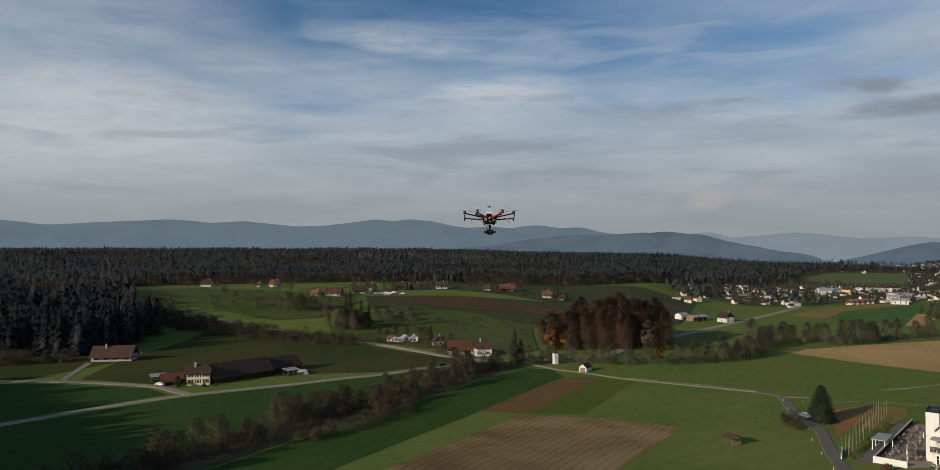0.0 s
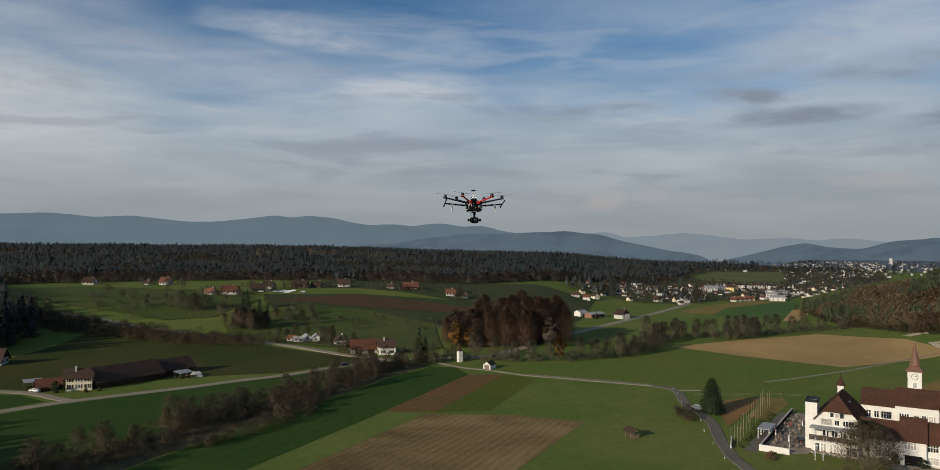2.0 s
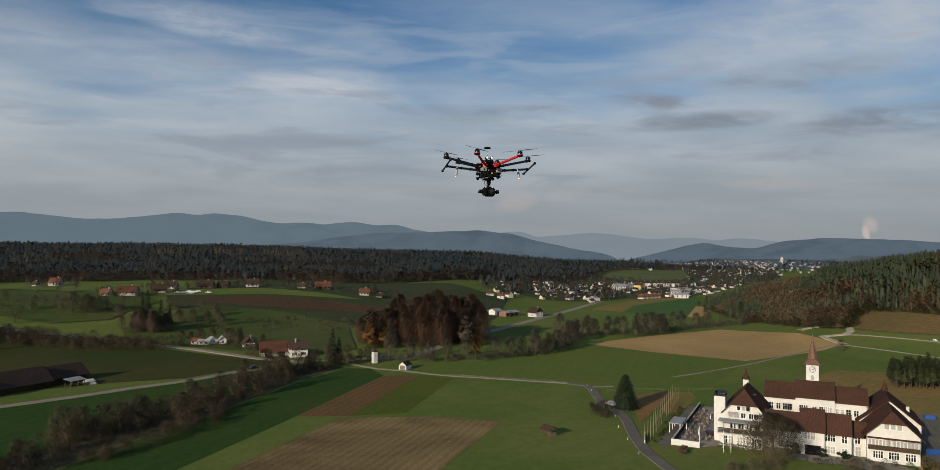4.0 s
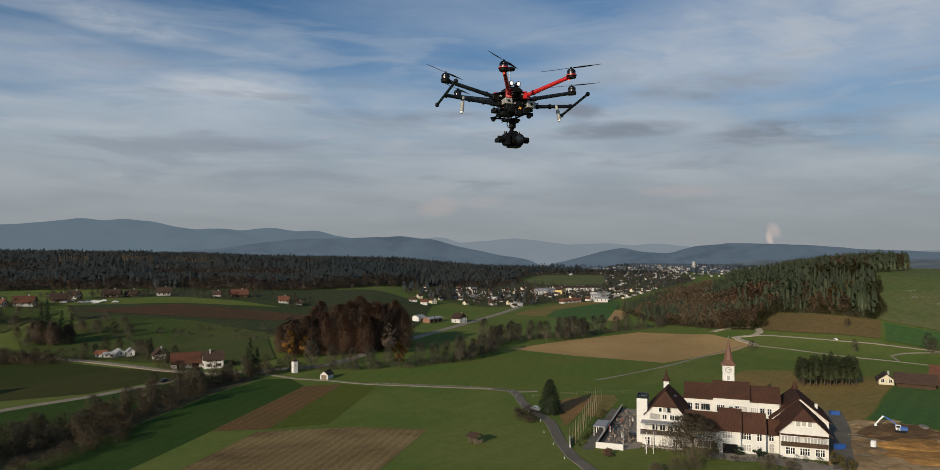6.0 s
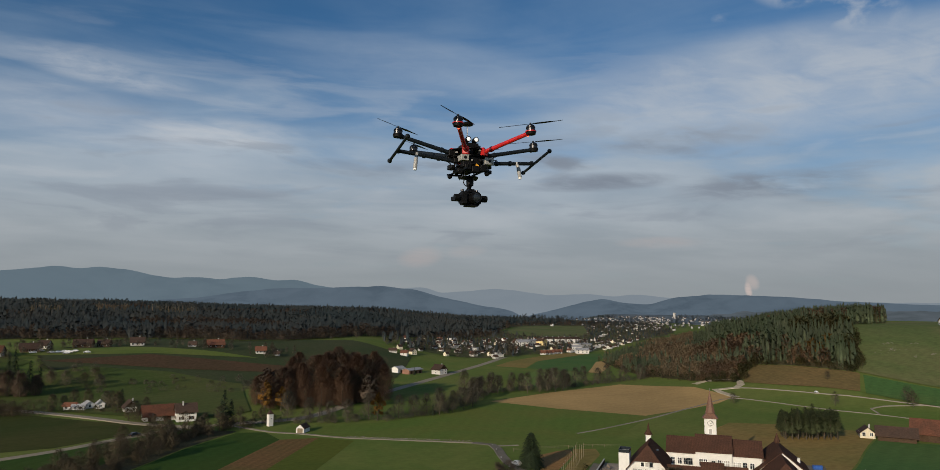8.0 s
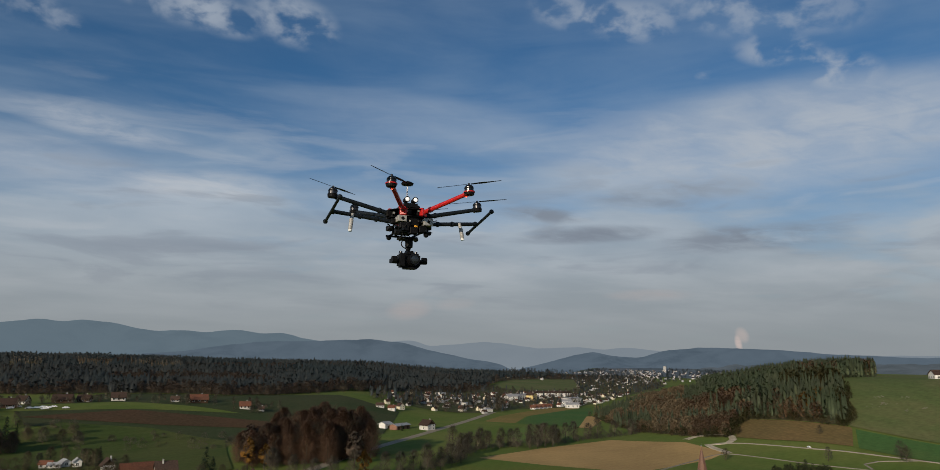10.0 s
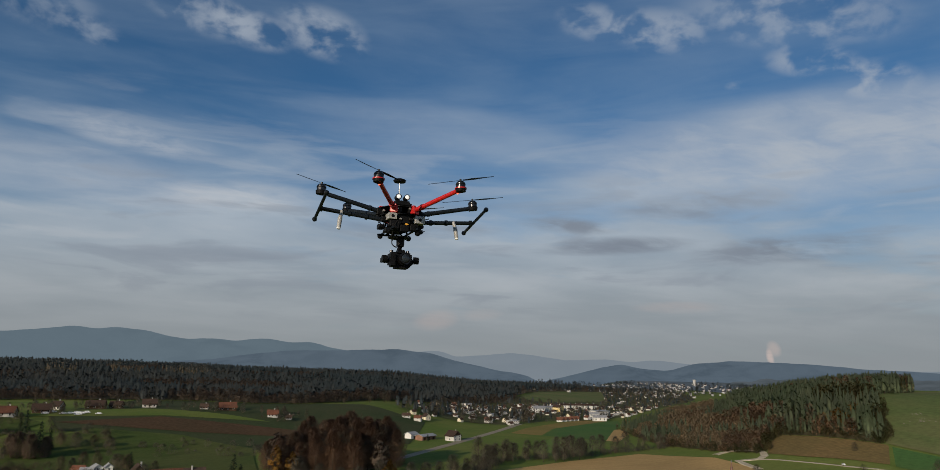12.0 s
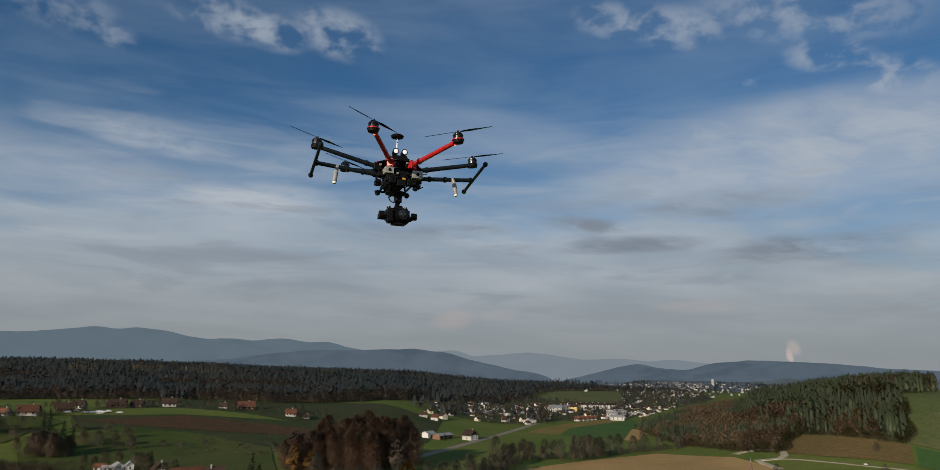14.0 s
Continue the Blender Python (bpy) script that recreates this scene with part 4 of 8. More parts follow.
FAR_ROUNDS = [merge(twig_arrays(rng, h, r, 150, 1.5, 0.24, 0.10), trunk_arrays(h * 0.6, 0.25, 0.1, 3), h * 0.4, 0.8, 0.25) for h, r in ((11, 3.2), (9, 2.9), (12, 3.0))]
SHRUBS = [merge(twig_arrays(rng, h, r, 300, 0.95, 0.030, 0.02), trunk_arrays(h * 0.4, 0.08, 0.03), h * 0.3, 0.7) for h, r in ((3.2, 1.9), (2.4, 1.6), (4.2, 2.1))]


def polar(az, r):
    return r * math.sin(radians(az)), r * math.cos(radians(az))


def long_wood_edge(az):
    return float(np.interp(az, [-60, -34, -24, -12, 0, 5, 9, 13, 17, 20, 24.5, 26, 30, 34], [560, 640, 700, 715, 690, 640, 640, 700, 800, 900, 1010, 1340, 1600, 1800]))


def long_wood():
    spots, fringe, stand = [], [], []
    r = 560.0
    while r < 1900:
        gap = 6.0 + (r - 560) * 0.015
        across = 5.3 + (r - 560) * 0.0030
        az = -44.0
        while az < 36:
            az += math.degrees(across / r) * rng.uniform(0.7, 1.3)
            edge = long_wood_edge(az) + 22 * noise.noise(Vector((az * 0.35, 3.1, 0)))
            here = r + rng.uniform(-0.5, 0.5) * gap
            if here < edge or az < -36 and here > 1000:
                continue
            x, y = polar(az, here)
            patch = noise.noise(Vector((x * 0.006, y * 0.006, 0)))
            age = 0.98 + 0.42 * noise.noise(Vector((x * 0.009, y * 0.009, 7))) + 0.12 * noise.noise(Vector((x * 0.03, y * 0.03, 2)))
            if -9 < az < 4 and 1165 < here < 1310 and noise.noise(Vector((az * 0.5, 1.5, 0))) > -0.15:
                if here > 1200:
                    stand.append((x, y, rng.uniform(0.9, 1.1), rng.randrange(2)))
                else:
                    spots.append((x, y, rng.uniform(0.45, 0.6), rng.randrange(5)))
            elif here < edge + 30 and noise.noise(Vector((az * 0.25, 9.0, 0))) > -0.25 or patch > 0.34:
                fringe.append((x, y, age * rng.uniform(0.65, 1.0), rng.randrange(3)))
            else:
                spots.append((x, y, age * rng.uniform(0.86, 1.1), rng.randrange(5)))
        r += gap
    rim = [polar(az, long_wood_edge(az) + 12) for az in range(-58, 35, 3)] + [polar(az, 1990) for az in range(34, -59, -4)]
    field("wood_floor", rim, SCRUB, "dark litter under the long wood", 0.6, 70)
    wood("long_wood", spots, FAR_FIRS, [NEEDLES_HAZED, BARK], "long dark wood of firs across the terrace")
    wood("tall_stand", stand, STAND_PINES, [NEEDLES_HAZED, POLE_WOOD], "tall pines with pale bare trunks inside the long wood")
    wood("wood_fringe", fringe, FAR_ROUNDS, [LEAF_BROWN, BARK], "brown autumn broadleaf trees along the wood's edge")


long_wood()


def inside(x, y, corners):
    hit = False
    for (x1, y1), (x2, y2) in zip(corners, corners[1:] + corners[:1]):
        if (y1 > y) != (y2 > y) and x < (x2 - x1) * (y - y1) / (y2 - y1) + x1:
            hit = not hit
    return hit


def fill(corners, gap, seed):
    rnd = random.Random(seed)
    xs, ys = [c[0] for c in corners], [c[1] for c in corners]
    out = []
    y = min(ys)
    while y < max(ys):
        x = min(xs)
        while x < max(xs):
            px, py = x + rnd.uniform(-0.45, 0.45) * gap, y + rnd.uniform(-0.45, 0.45) * gap
            if inside(px, py, corners):
                out.append((px, py))
            x += gap
        y += gap * 0.9
    return out


def hill_wood():
    edge = [(352, 545), (300, 418), (298, 364), (308, 334), (328, 352), (348, 364), (363, 302), (385, 318), (404, 334), (440, 364), (462, 388), (500, 396), (526, 404), (700, 530), (700, 640), (520, 690)]
    thicket = [(299, 352), (310, 336), (330, 353), (346, 364), (338, 380), (314, 374)]
    firs, autumn, mixed, young, brown, poles = [], [], [], [], [], []
    for x, y in fill(edge, 4.7, 3):
        p = noise.noise(Vector((x * 0.020, y * 0.020, 5)))
        z = ground_z(x, y)
        az = math.degrees(math.atan2(x, y))
        if inside(x, y, thicket) and p > -0.5:
            autumn.append((x, y, rng.uniform(0.45, 0.8), rng.randrange(3)))
        elif z < 12 and az < 43.5 and p > -0.05:
            (autumn if p > 0.34 else brown).append((x, y, rng.uniform(0.5, 0.85), rng.randrange(3)))
        elif z < 15 and p < 0.3:
            young.append((x, y, rng.uniform(0.5, 0.8), rng.randrange(5)))
        elif p > 0.33:
            autumn.append((x, y, rng.uniform(0.8, 1.2), rng.randrange(3)))
        elif p < -0.38:
            mixed.append((x, y, rng.uniform(0.8, 1.2), rng.randrange(3)))
        elif 14 < z < 21 and y > 357 and noise.noise(Vector((x * 0.035, y * 0.035, 8))) > -0.12:
            poles.append((x, y, rng.uniform(0.9, 1.15), rng.randrange(3)))
        else:
            firs.append((x, y, rng.uniform(0.85, 1.2), rng.randrange(5)))
    border = [(x + rng.uniform(-3, 3), y + rng.uniform(-3, 3), rng.uniform(0.8, 1.4), rng.randrange(3)) for x, y in [(a[0] + (b[0] - a[0]) * f / 14, a[1] + (b[1] - a[1]) * f / 14) for a, b in zip(edge[:9], edge[1:10]) for f in range(14)]]
    field("hill_floor", edge, SCRUB, "dark litter under the hill wood", 0.28, 8)
    wood("hill_border_shrubs", border, SHRUBS, [HEDGE_LEAF, BARK], "dark scrub along the hill wood's edge", "shrubs")
    rim = []
    for k in range(130):
        i = k / 129 * 8.99
        a, b = edge[int(i)], edge[int(i) + 1]
        x, y = a[0] + (b[0] - a[0]) * (i % 1), a[1] + (b[1] - a[1]) * (i % 1)
        rim.append((x + rng.uniform(-4, 4), y + rng.uniform(-4, 4), rng.uniform(0.35, 0.7), rng.randrange(3)))
    wood("hill_wood", firs + young, HILL_FIRS, [HILL_NEEDLES, BARK], "dark fir wood covering the hill")
    wood("hill_tall_pines", poles, HILL_POLES, [HILL_NEEDLES, POLE_WOOD], "tall pines with pale bare trunks on the hill")
    wood("hill_autumn_trees", autumn + rim[:36:2] + [(364, 350, 1.1, 0), (368, 355, 1.2, 2), (361, 355, 0.9, 1), (353, 363, 0.9, 0), (350, 366, 1.0, 2)], FAR_ROUNDS, [HILL_RUST, BARK], "rust red beeches among the hill's firs")
    wood("hill_brown_trees", brown, FAR_ROUNDS, [LEAF_DULL, BARK], "bare brown broadleaf trees at the hill's foot")
    wood("hill_olive_trees", mixed + rim[36:], FAR_ROUNDS, [LEAF_OLIVE, BARK], "olive and yellowing trees on the hill")
    wood("hill_golden_trees", [(367, 336, 1.1, 0), (371, 331, 1.2, 1), (365, 342, 0.9, 2), (373, 338, 1.3, 1), (369, 326, 0.8, 0), (379, 332, 1.2, 2)], FAR_ROUNDS, [LEAF_ORANGE, BARK], "golden trees at the hill wood's edge", "trees")


hill_wood()


def left_wood():
    """The fir wood by the farmhouse, which goes on up the slope beyond it."""
    edge = [(-172, 388), (-174, 345), (-186, 324), (-215, 320), (-250, 302), (-300, 300), (-420, 330), (-420, 400), (-250, 402), (-200, 400)]
    firs = [(x, y, rng.uniform(0.8, 1.05), rng.randrange(4)) for x, y in fill(edge, 6.2, 5)]
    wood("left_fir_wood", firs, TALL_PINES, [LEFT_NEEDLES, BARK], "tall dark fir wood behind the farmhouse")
    upper = fill([(-190, 404), (-212, 446), (-300, 590), (-372, 702), (-560, 700), (-420, 404)], 7.0, 15)
    wood("upper_fir_wood", [(x, y, rng.uniform(0.9, 1.3), rng.randrange(5)) for x, y in upper if noise.noise(Vector((x * 0.02, y * 0.02, 4))) < 0.2], FAR_FIRS, [NEEDLES_HAZED, BARK], "dark firs on the slope up to the long wood")
    wood("upper_brown_trees", [(x, y, rng.uniform(0.8, 1.2), rng.randrange(3)) for x, y in upper if noise.noise(Vector((x * 0.02, y * 0.02, 4))) >= 0.2], FAR_ROUNDS, [LEAF_BROWN, BARK], "brown broadleaf trees among the slope's firs")
    foot = fill([(-250, 298), (-218, 314), (-190, 316), (-176, 322), (-178, 312), (-200, 300), (-240, 288)], 3.4, 16)
    wood("wood_foot_shrubs", [(x, y, rng.uniform(0.7, 1.7), rng.randrange(3)) for x, y in foot], SHRUBS, [TWIGS_DULL, BARK], "bare brown shrubs at the fir wood's foot", "shrubs")
    bank = fill([(-200, 432), (-178, 428), (-160, 420), (-137, 411), (-100, 398), (-66, 380), (-50, 366), (-62, 366), (-90, 373), (-121, 388), (-146, 394), (-166, 398), (-176, 402)], 3.1, 6)
    wood("slope_shrubs", [(x, y, rng.uniform(0.9, 1.7), rng.randrange(3)) for x, y in bank], SHRUBS, [TWIGS_DULL, BARK], "bare brown shrubs on the embankment", "shrubs")
    far_end = fill([(-205, 436), (-180, 432), (-172, 402), (-186, 402)], 6.0, 17)
    wood("bank_trees", [(x, y, rng.uniform(0.55, 0.9), rng.randrange(3)) for x, y in far_end], FAR_ROUNDS, [LEAF_BROWN, BARK], "dull brown trees at the embankment's end", "trees")


left_wood()
# trees out of view, added on the rise only to lengthen its shade
wood("south_wood", [(x, y, rng.uniform(1.35, 1.5), rng.randrange(5)) for x, y in fill([(-300, 190), (-262, 205), (-130, 62), (-110, 20), (-160, 0), (-290, 130)], 6.0, 9)], FAR_FIRS, [NEEDLES, BARK], "unseen fir wood added south-west of the brook to shade it")


def belt(name, line, width, gap, templates, mats, label, small, big, seed, category="trees"):
    """Trees along a line, closely set."""
    rnd = random.Random(seed)
    pts = spline(line, gap)
    spots = []
    for i, p in enumerate(pts):
        for _ in range(max(1, int(width / 3))):
            spots.append((p.x + rnd.uniform(-0.5, 0.5) * width, p.y + rnd.uniform(-0.5, 0.5) * width, rnd.uniform(small, big), rnd.randrange(len(templates))))
    return wood(name, spots, templates, mats, label, category)


BROOK = [(-92, 130), (-73, 160), (-60, 183), (-46, 208), (-34, 217), (-24, 233), (-13, 253), (4, 287), (18, 302), (34, 312)]
belt("brook_shrubs", BROOK, 9, 3.2, SHRUBS, [TWIGS_DULL, BARK], "tangled bare shrubs along the brook", 0.5, 1.15, 11, "shrubs")
belt("brook_thicket", BROOK[:6], 17, 4.6, SHRUBS, [TWIGS_DULL, BARK], "wide thicket of bare brown shrubs by the brook", 0.6, 1.35, 19, "shrubs")
belt("brook_edge_shrubs", [(-43, 184), (-38, 190), (-33.5, 197), (-29, 204), (-23.5, 214), (-18, 226)], 7, 2.2, SHRUBS, [TWIGS_DULL, BARK], "bare shrubs spreading into the crop field's edge", 0.5, 1.1, 20, "shrubs")
belt("roadside_shrubs", [(-47, 221), (-40, 229), (-29, 245), (-18, 264), (-3, 286), (10, 303)], 9, 3.4, SHRUBS, [TWIGS_DULL, BARK], "bare shrubs between the brook and the road", 0.6, 1.3, 22, "shrubs")
belt("farm_front_shrubs", [(-15, 342), (-10, 333), (-4, 330.5), (0, 328)], 4, 2.2, SHRUBS, [TWIGS_DULL, BARK], "bare shrubs before the farmhouse", 0.4, 0.9, 23, "shrubs")
belt("yard_shrubs", [(-54, 382), (-47, 376.5), (-38, 374), (-30, 372), (-22, 364), (-15, 358)], 4, 2.2, SHRUBS, [TWIGS_DULL, BARK], "bare hedge before the workshop yard", 0.5, 0.9, 24, "shrubs")
belt("valley_shrubs", [(40, 316), (60, 308), (84, 306), (108, 315), (138, 341), (160, 371), (180, 380), (214, 384), (262, 400), (300, 405)], 8, 3.0, SHRUBS, [ALDER, BARK], "bare hedge along the valley brook", 0.6, 1.15, 12, "shrubs")
belt("terrace_shrubs", [(-160, 470), (-120, 455), (-90, 470), (-60, 462), (-20, 452), (20, 448)], 46, 22.0, SHRUBS, [ALDER, BARK], "scattered brown bushes on the terrace slope", 0.5, 1.6, 13, "shrubs")


def tree(name, label, crown, limbs, crown_mat, bark_mat=BARK, group=""):
    top = thing(name, label, "tree", group)
    part("trunk", arrays("trunk", limbs[0], limbs[1], bark_mat), None, top)
    p, t, n = soft(*crown, crown[0][:, 2].mean() * 0.8, 0.7, 0.25)
    part("crown", arrays("crown", p, t, crown_mat, None, n), None, top)
    return top


def set_trees(name, label, spots, makers, group, seed):
    """Single trees: a few grown afresh, the rest copies turned and scaled."""
    rnd = random.Random(seed)
    kinds = [make(random.Random(seed + i)) for i, make in enumerate(makers)]
    built = []
    for i, (x, y, size) in enumerate(spots):
        m = pose(x, y, ground_z(x, y), 0, 0, rnd.uniform(0, 360)) @ Matrix.Diagonal((size, size, size * rnd.uniform(0.92, 1.1), 1))
        if i < len(kinds):
            crown, limbs, mat = kinds[i]
            built.append(tree(name, label, crown, limbs, mat, group=group))
            built[-1].matrix_basis = m
        else:
            src = built[i % len(kinds)]
            twin = copy_thing(src, m)
            twin.matrix_basis = m
    return built


def bare_kind(h, r, mat, twigs=900):
    return lambda q: (twig_arrays(q, h, r, twigs, 1.4, 0.026, 0.12), limb_arrays(q, h, 0.17, 0.85, 3, 0.028), mat)


def twiggy_kind(h, r, mat, twigs=6500):
    """A broad tree whose fine branches still hold their brown leaves."""
    return lambda q: (twig_arrays(q, h, r, twigs, 1.3, 0.085, 0.02), limb_arrays(q, h, 0.32, 0.8, 3, 0.05), mat)


def leaf_kind(h, r, mat, clumps=34, leaves=34, leaf=0.42, start=0.28, lump=1.0):
    return lambda q: (crown_arrays(q, h, r, clumps, leaves, leaf, start, lump), limb_arrays(q, h, 0.3, 0.8, 2, 0.06), mat)


rnd = random.Random(21)
brook_spots = [(p.x + rnd.uniform(-5, 5), p.y + rnd.uniform(-5, 5), rnd.uniform(0.55, 1.05)) for p in spline(BROOK, 4.6)]
set_trees("bare_tree", "bare brown tree on the brook's bank", brook_spots, [bare_kind(9, 2.6, TWIGS), bare_kind(7, 2.4, TWIGS_DULL), bare_kind(10, 2.7, TWIGS_DULL), bare_kind(8, 2.8, TWIGS)], "trees along the brook", 31)
road_side = [(p.x + rnd.uniform(-4, 4), p.y + rnd.uniform(-4, 4), rnd.uniform(0.5, 0.85)) for p in spline([(-56, 203), (-43, 222), (-28, 244), (-17, 264), (-2, 286), (13, 306)], 4.8)]
road_side += [(-12, 332, 0.6), (-6, 329, 0.5), (-16, 340, 0.7), (-50, 386, 0.8), (-46, 390, 0.7), (-25, 378, 0.8), (-22, 371, 0.9), (-28, 390, 0.9), (-36, 392, 0.8), (-42, 394, 0.9), (-14, 356, 0.8), (-10, 360, 0.7), (-86, 428, 0.8), (-80, 420, 0.8)]
set_trees("bare_tree", "leafless brown tree beside the country road", road_side, [bare_kind(9, 2.9, TWIGS_DULL, 1500), bare_kind(8, 2.8, ALDER, 1500), bare_kind(10, 3.0, TWIGS_DULL, 1500)], "trees beside the road", 33)
valley = [(108, 318), (116, 322), (124, 326), (131, 333), (138, 338), (144, 348), (150, 355), (100, 312), (92, 309), (62, 309), (70, 311), (78, 308), (160, 374), (168, 378), (175, 381), (183, 382), (190, 384), (204, 386), (212, 385), (222, 388), (232, 392), (240, 396), (252, 398), (262, 402), (276, 404), (288, 402), (54, 314), (46, 318), (120, 316), (128, 322), (112, 312), (136, 330), (148, 370), (153, 371), (158, 373), (164, 372), (170, 374), (178, 374), (186, 368), (193, 367), (199, 368), (205, 370), (211, 372), (217, 376), (196, 372), (203, 375)]
set_trees("bare_tree", "slender leafless tree of the valley hedge", [(x, y, rnd.uniform(0.8, 1.3)) for x, y in valley], [bare_kind(9, 2.6, ALDER, 1500), bare_kind(8, 2.6, ALDER, 1500), bare_kind(10, 2.7, ALDER, 1500)], "trees of the valley hedge", 41)
grove = [(px, py, rnd.uniform(0.82, 1.06) * (1.14 - 0.46 * math.hypot(px - 78, py - 374) / 38)) for px, py in fill([(39, 354), (52, 345), (80, 349), (105, 366), (111, 388), (87, 402), (55, 392), (38, 374)], 7.2, 8)]
set_trees("beech_tree", "rust brown beech in autumn leaf", grove, [twiggy_kind(24, 6.8, LEAF_RUST), twiggy_kind(21, 6.2, LEAF_RUST), twiggy_kind(25, 6.6, LEAF_RUST)], "beeches of the grove", 51)
set_trees("larch_tree", "golden brown tree beside the hedge", [(82, 307, 1.0), (88, 345, 1.1), (40, 350, 1.15), (42, 364, 1.3), (47, 347, 1.0)], [leaf_kind(11, 2.8, LEAF_ORANGE, 26, 40, 0.35), leaf_kind(14, 3.6, LEAF_BROWN, 28, 40, 0.4)], "golden trees", 61)


def spruce_kind(h, r, whorls, fronds, sprays, bare, shape, size, mat=NEEDLES):
    return lambda q: (spruce_arrays(q, h, r, whorls, fronds, sprays, bare, shape, size), trunk_arrays(h * 0.92, 0.25, 0.04, 7), mat)


set_trees("spruce_tree", "full dark green spruce beside the lane", [(102.5, 205.6, 1.0)], [spruce_kind(10.4, 4.3, 48, 28, 7, 0.04, 0.42, 0.32)], "", 71)
set_trees("spruce_tree", "dark spruce beside the farmstead", [(20, 316, 1.1), (23, 318, 0.95), (109, 312, 0.42), (-21, 380, 0.8), (-80, 470, 1.0), (-84, 476, 0.8), (158, 486, 0.4), (174, 488, 0.42)], [spruce_kind(13, 3.0, 24, 10, 4, 0.05, 0.7, 0.5), spruce_kind(11, 2.8, 22, 10, 4, 0.05, 0.65, 0.5)], "scattered spruces", 72)
stand = []
for i in range(9):
    for j in range(4):
        stand.append((214.5 + i * 2.35 + j * 1.6 + rnd.uniform(-0.4, 0.4), 212.5 - i * 0.9 + j * 2.4 + rnd.uniform(-0.4, 0.4), rnd.uniform(0.9, 1.05)))
set_trees("spruce_tree", "spruce with a bare lower trunk in a planted stand", stand, [spruce_kind(10.6, 2.2, 30, 14, 4, 0.36, 0.42, 0.32, STAND_NEEDLES), spruce_kind(10.2, 2.3, 30, 14, 4, 0.34, 0.45, 0.32, STAND_NEEDLES), spruce_kind(11.0, 2.2, 31, 14, 4, 0.38, 0.4, 0.32, STAND_NEEDLES)], "planted spruce stand", 73)
set_trees("oak_tree", "brown autumn tree on the terrace slope", [(-75, 425, 0.95), (-69, 423, 1.0), (-63, 427, 0.75), (-79, 431, 0.85)], [twiggy_kind(13, 4.2, LEAF_BROWN, 2600), twiggy_kind(11, 3.9, LEAF_BROWN, 2600)], "trees on the terrace slope", 75)
set_trees("spruce_tree", "dark spruce among the slope's bare trees", [(-68, 440, 1.1), (-64, 444, 0.9)], [spruce_kind(13, 3.0, 24, 10, 4, 0.05, 0.7, 0.5)], "scattered spruces", 76)
set_trees("bare_tree", "broad leafless tree on the terrace slope", [(-118, 457, 1.25), (-111, 461, 1.1), (-104, 466, 1.0), (-124, 462, 0.8), (-92, 452, 0.8), (-60, 452, 0.7), (-52, 447, 0.8), (-44, 452, 0.7), (-36, 446, 0.7)], [bare_kind(10, 4.2, ALDER, 2200), bare_kind(9, 4.0, TWIGS_DULL, 2000)], "trees on the terrace slope", 77)
set_trees("orchard_tree", "small leafless orchard tree in the meadow", [(-95, 478, 0.9), (-150, 545, 1.2), (-140, 548, 1.0), (-160, 480, 0.8), (-70, 480, 0.9), (-175, 500, 0.9), (60, 322, 0.7), (262, 290, 0.7), (300, 262, 0.7), (325, 240, 0.9), (330, 246, 1.0), (340, 300, 0.6), (-130, 470, 0.8), (-110, 466, 0.9), (-60, 456, 0.8), (-40, 470, 0.8)], [bare_kind(9, 3.0, ALDER), bare_kind(8, 3.2, TWIGS_DULL)], "orchard trees", 74)

# ---------------------------------------------------------------- buildings
def prism_walls(w, d, eave, ridge, hip=0.0, thick=0.35, base=-0.8):
    """Walls of a gabled house, w along x (the gables face y), the ridge along y; hip: how much of each gable's top is cut off."""
    bm = bmesh.new()
    cut = eave + (ridge - eave) * (1 - hip)
    x_cut = w / 2 * hip
    shape = [(-w / 2, base), (w / 2, base), (w / 2, eave), (x_cut, cut), (-x_cut, cut), (-w / 2, eave)] if hip else [(-w / 2, base), (w / 2, base), (w / 2, eave), (0, ridge), (-w / 2, eave)]
    ends = [[bm.verts.new((x, y, z)) for x, z in shape] for y in (-d / 2, d / 2)]
    k = len(shape)
    bm.faces.new(ends[0])
    bm.faces.new(ends[1][::-1])
    for i in range(k):
        j = (i + 1) % k
        bm.faces.new((ends[0][j], ends[0][i], ends[1][i], ends[1][j]))
    bmesh.ops.recalc_face_normals(bm, faces=bm.faces[:])
    return bm


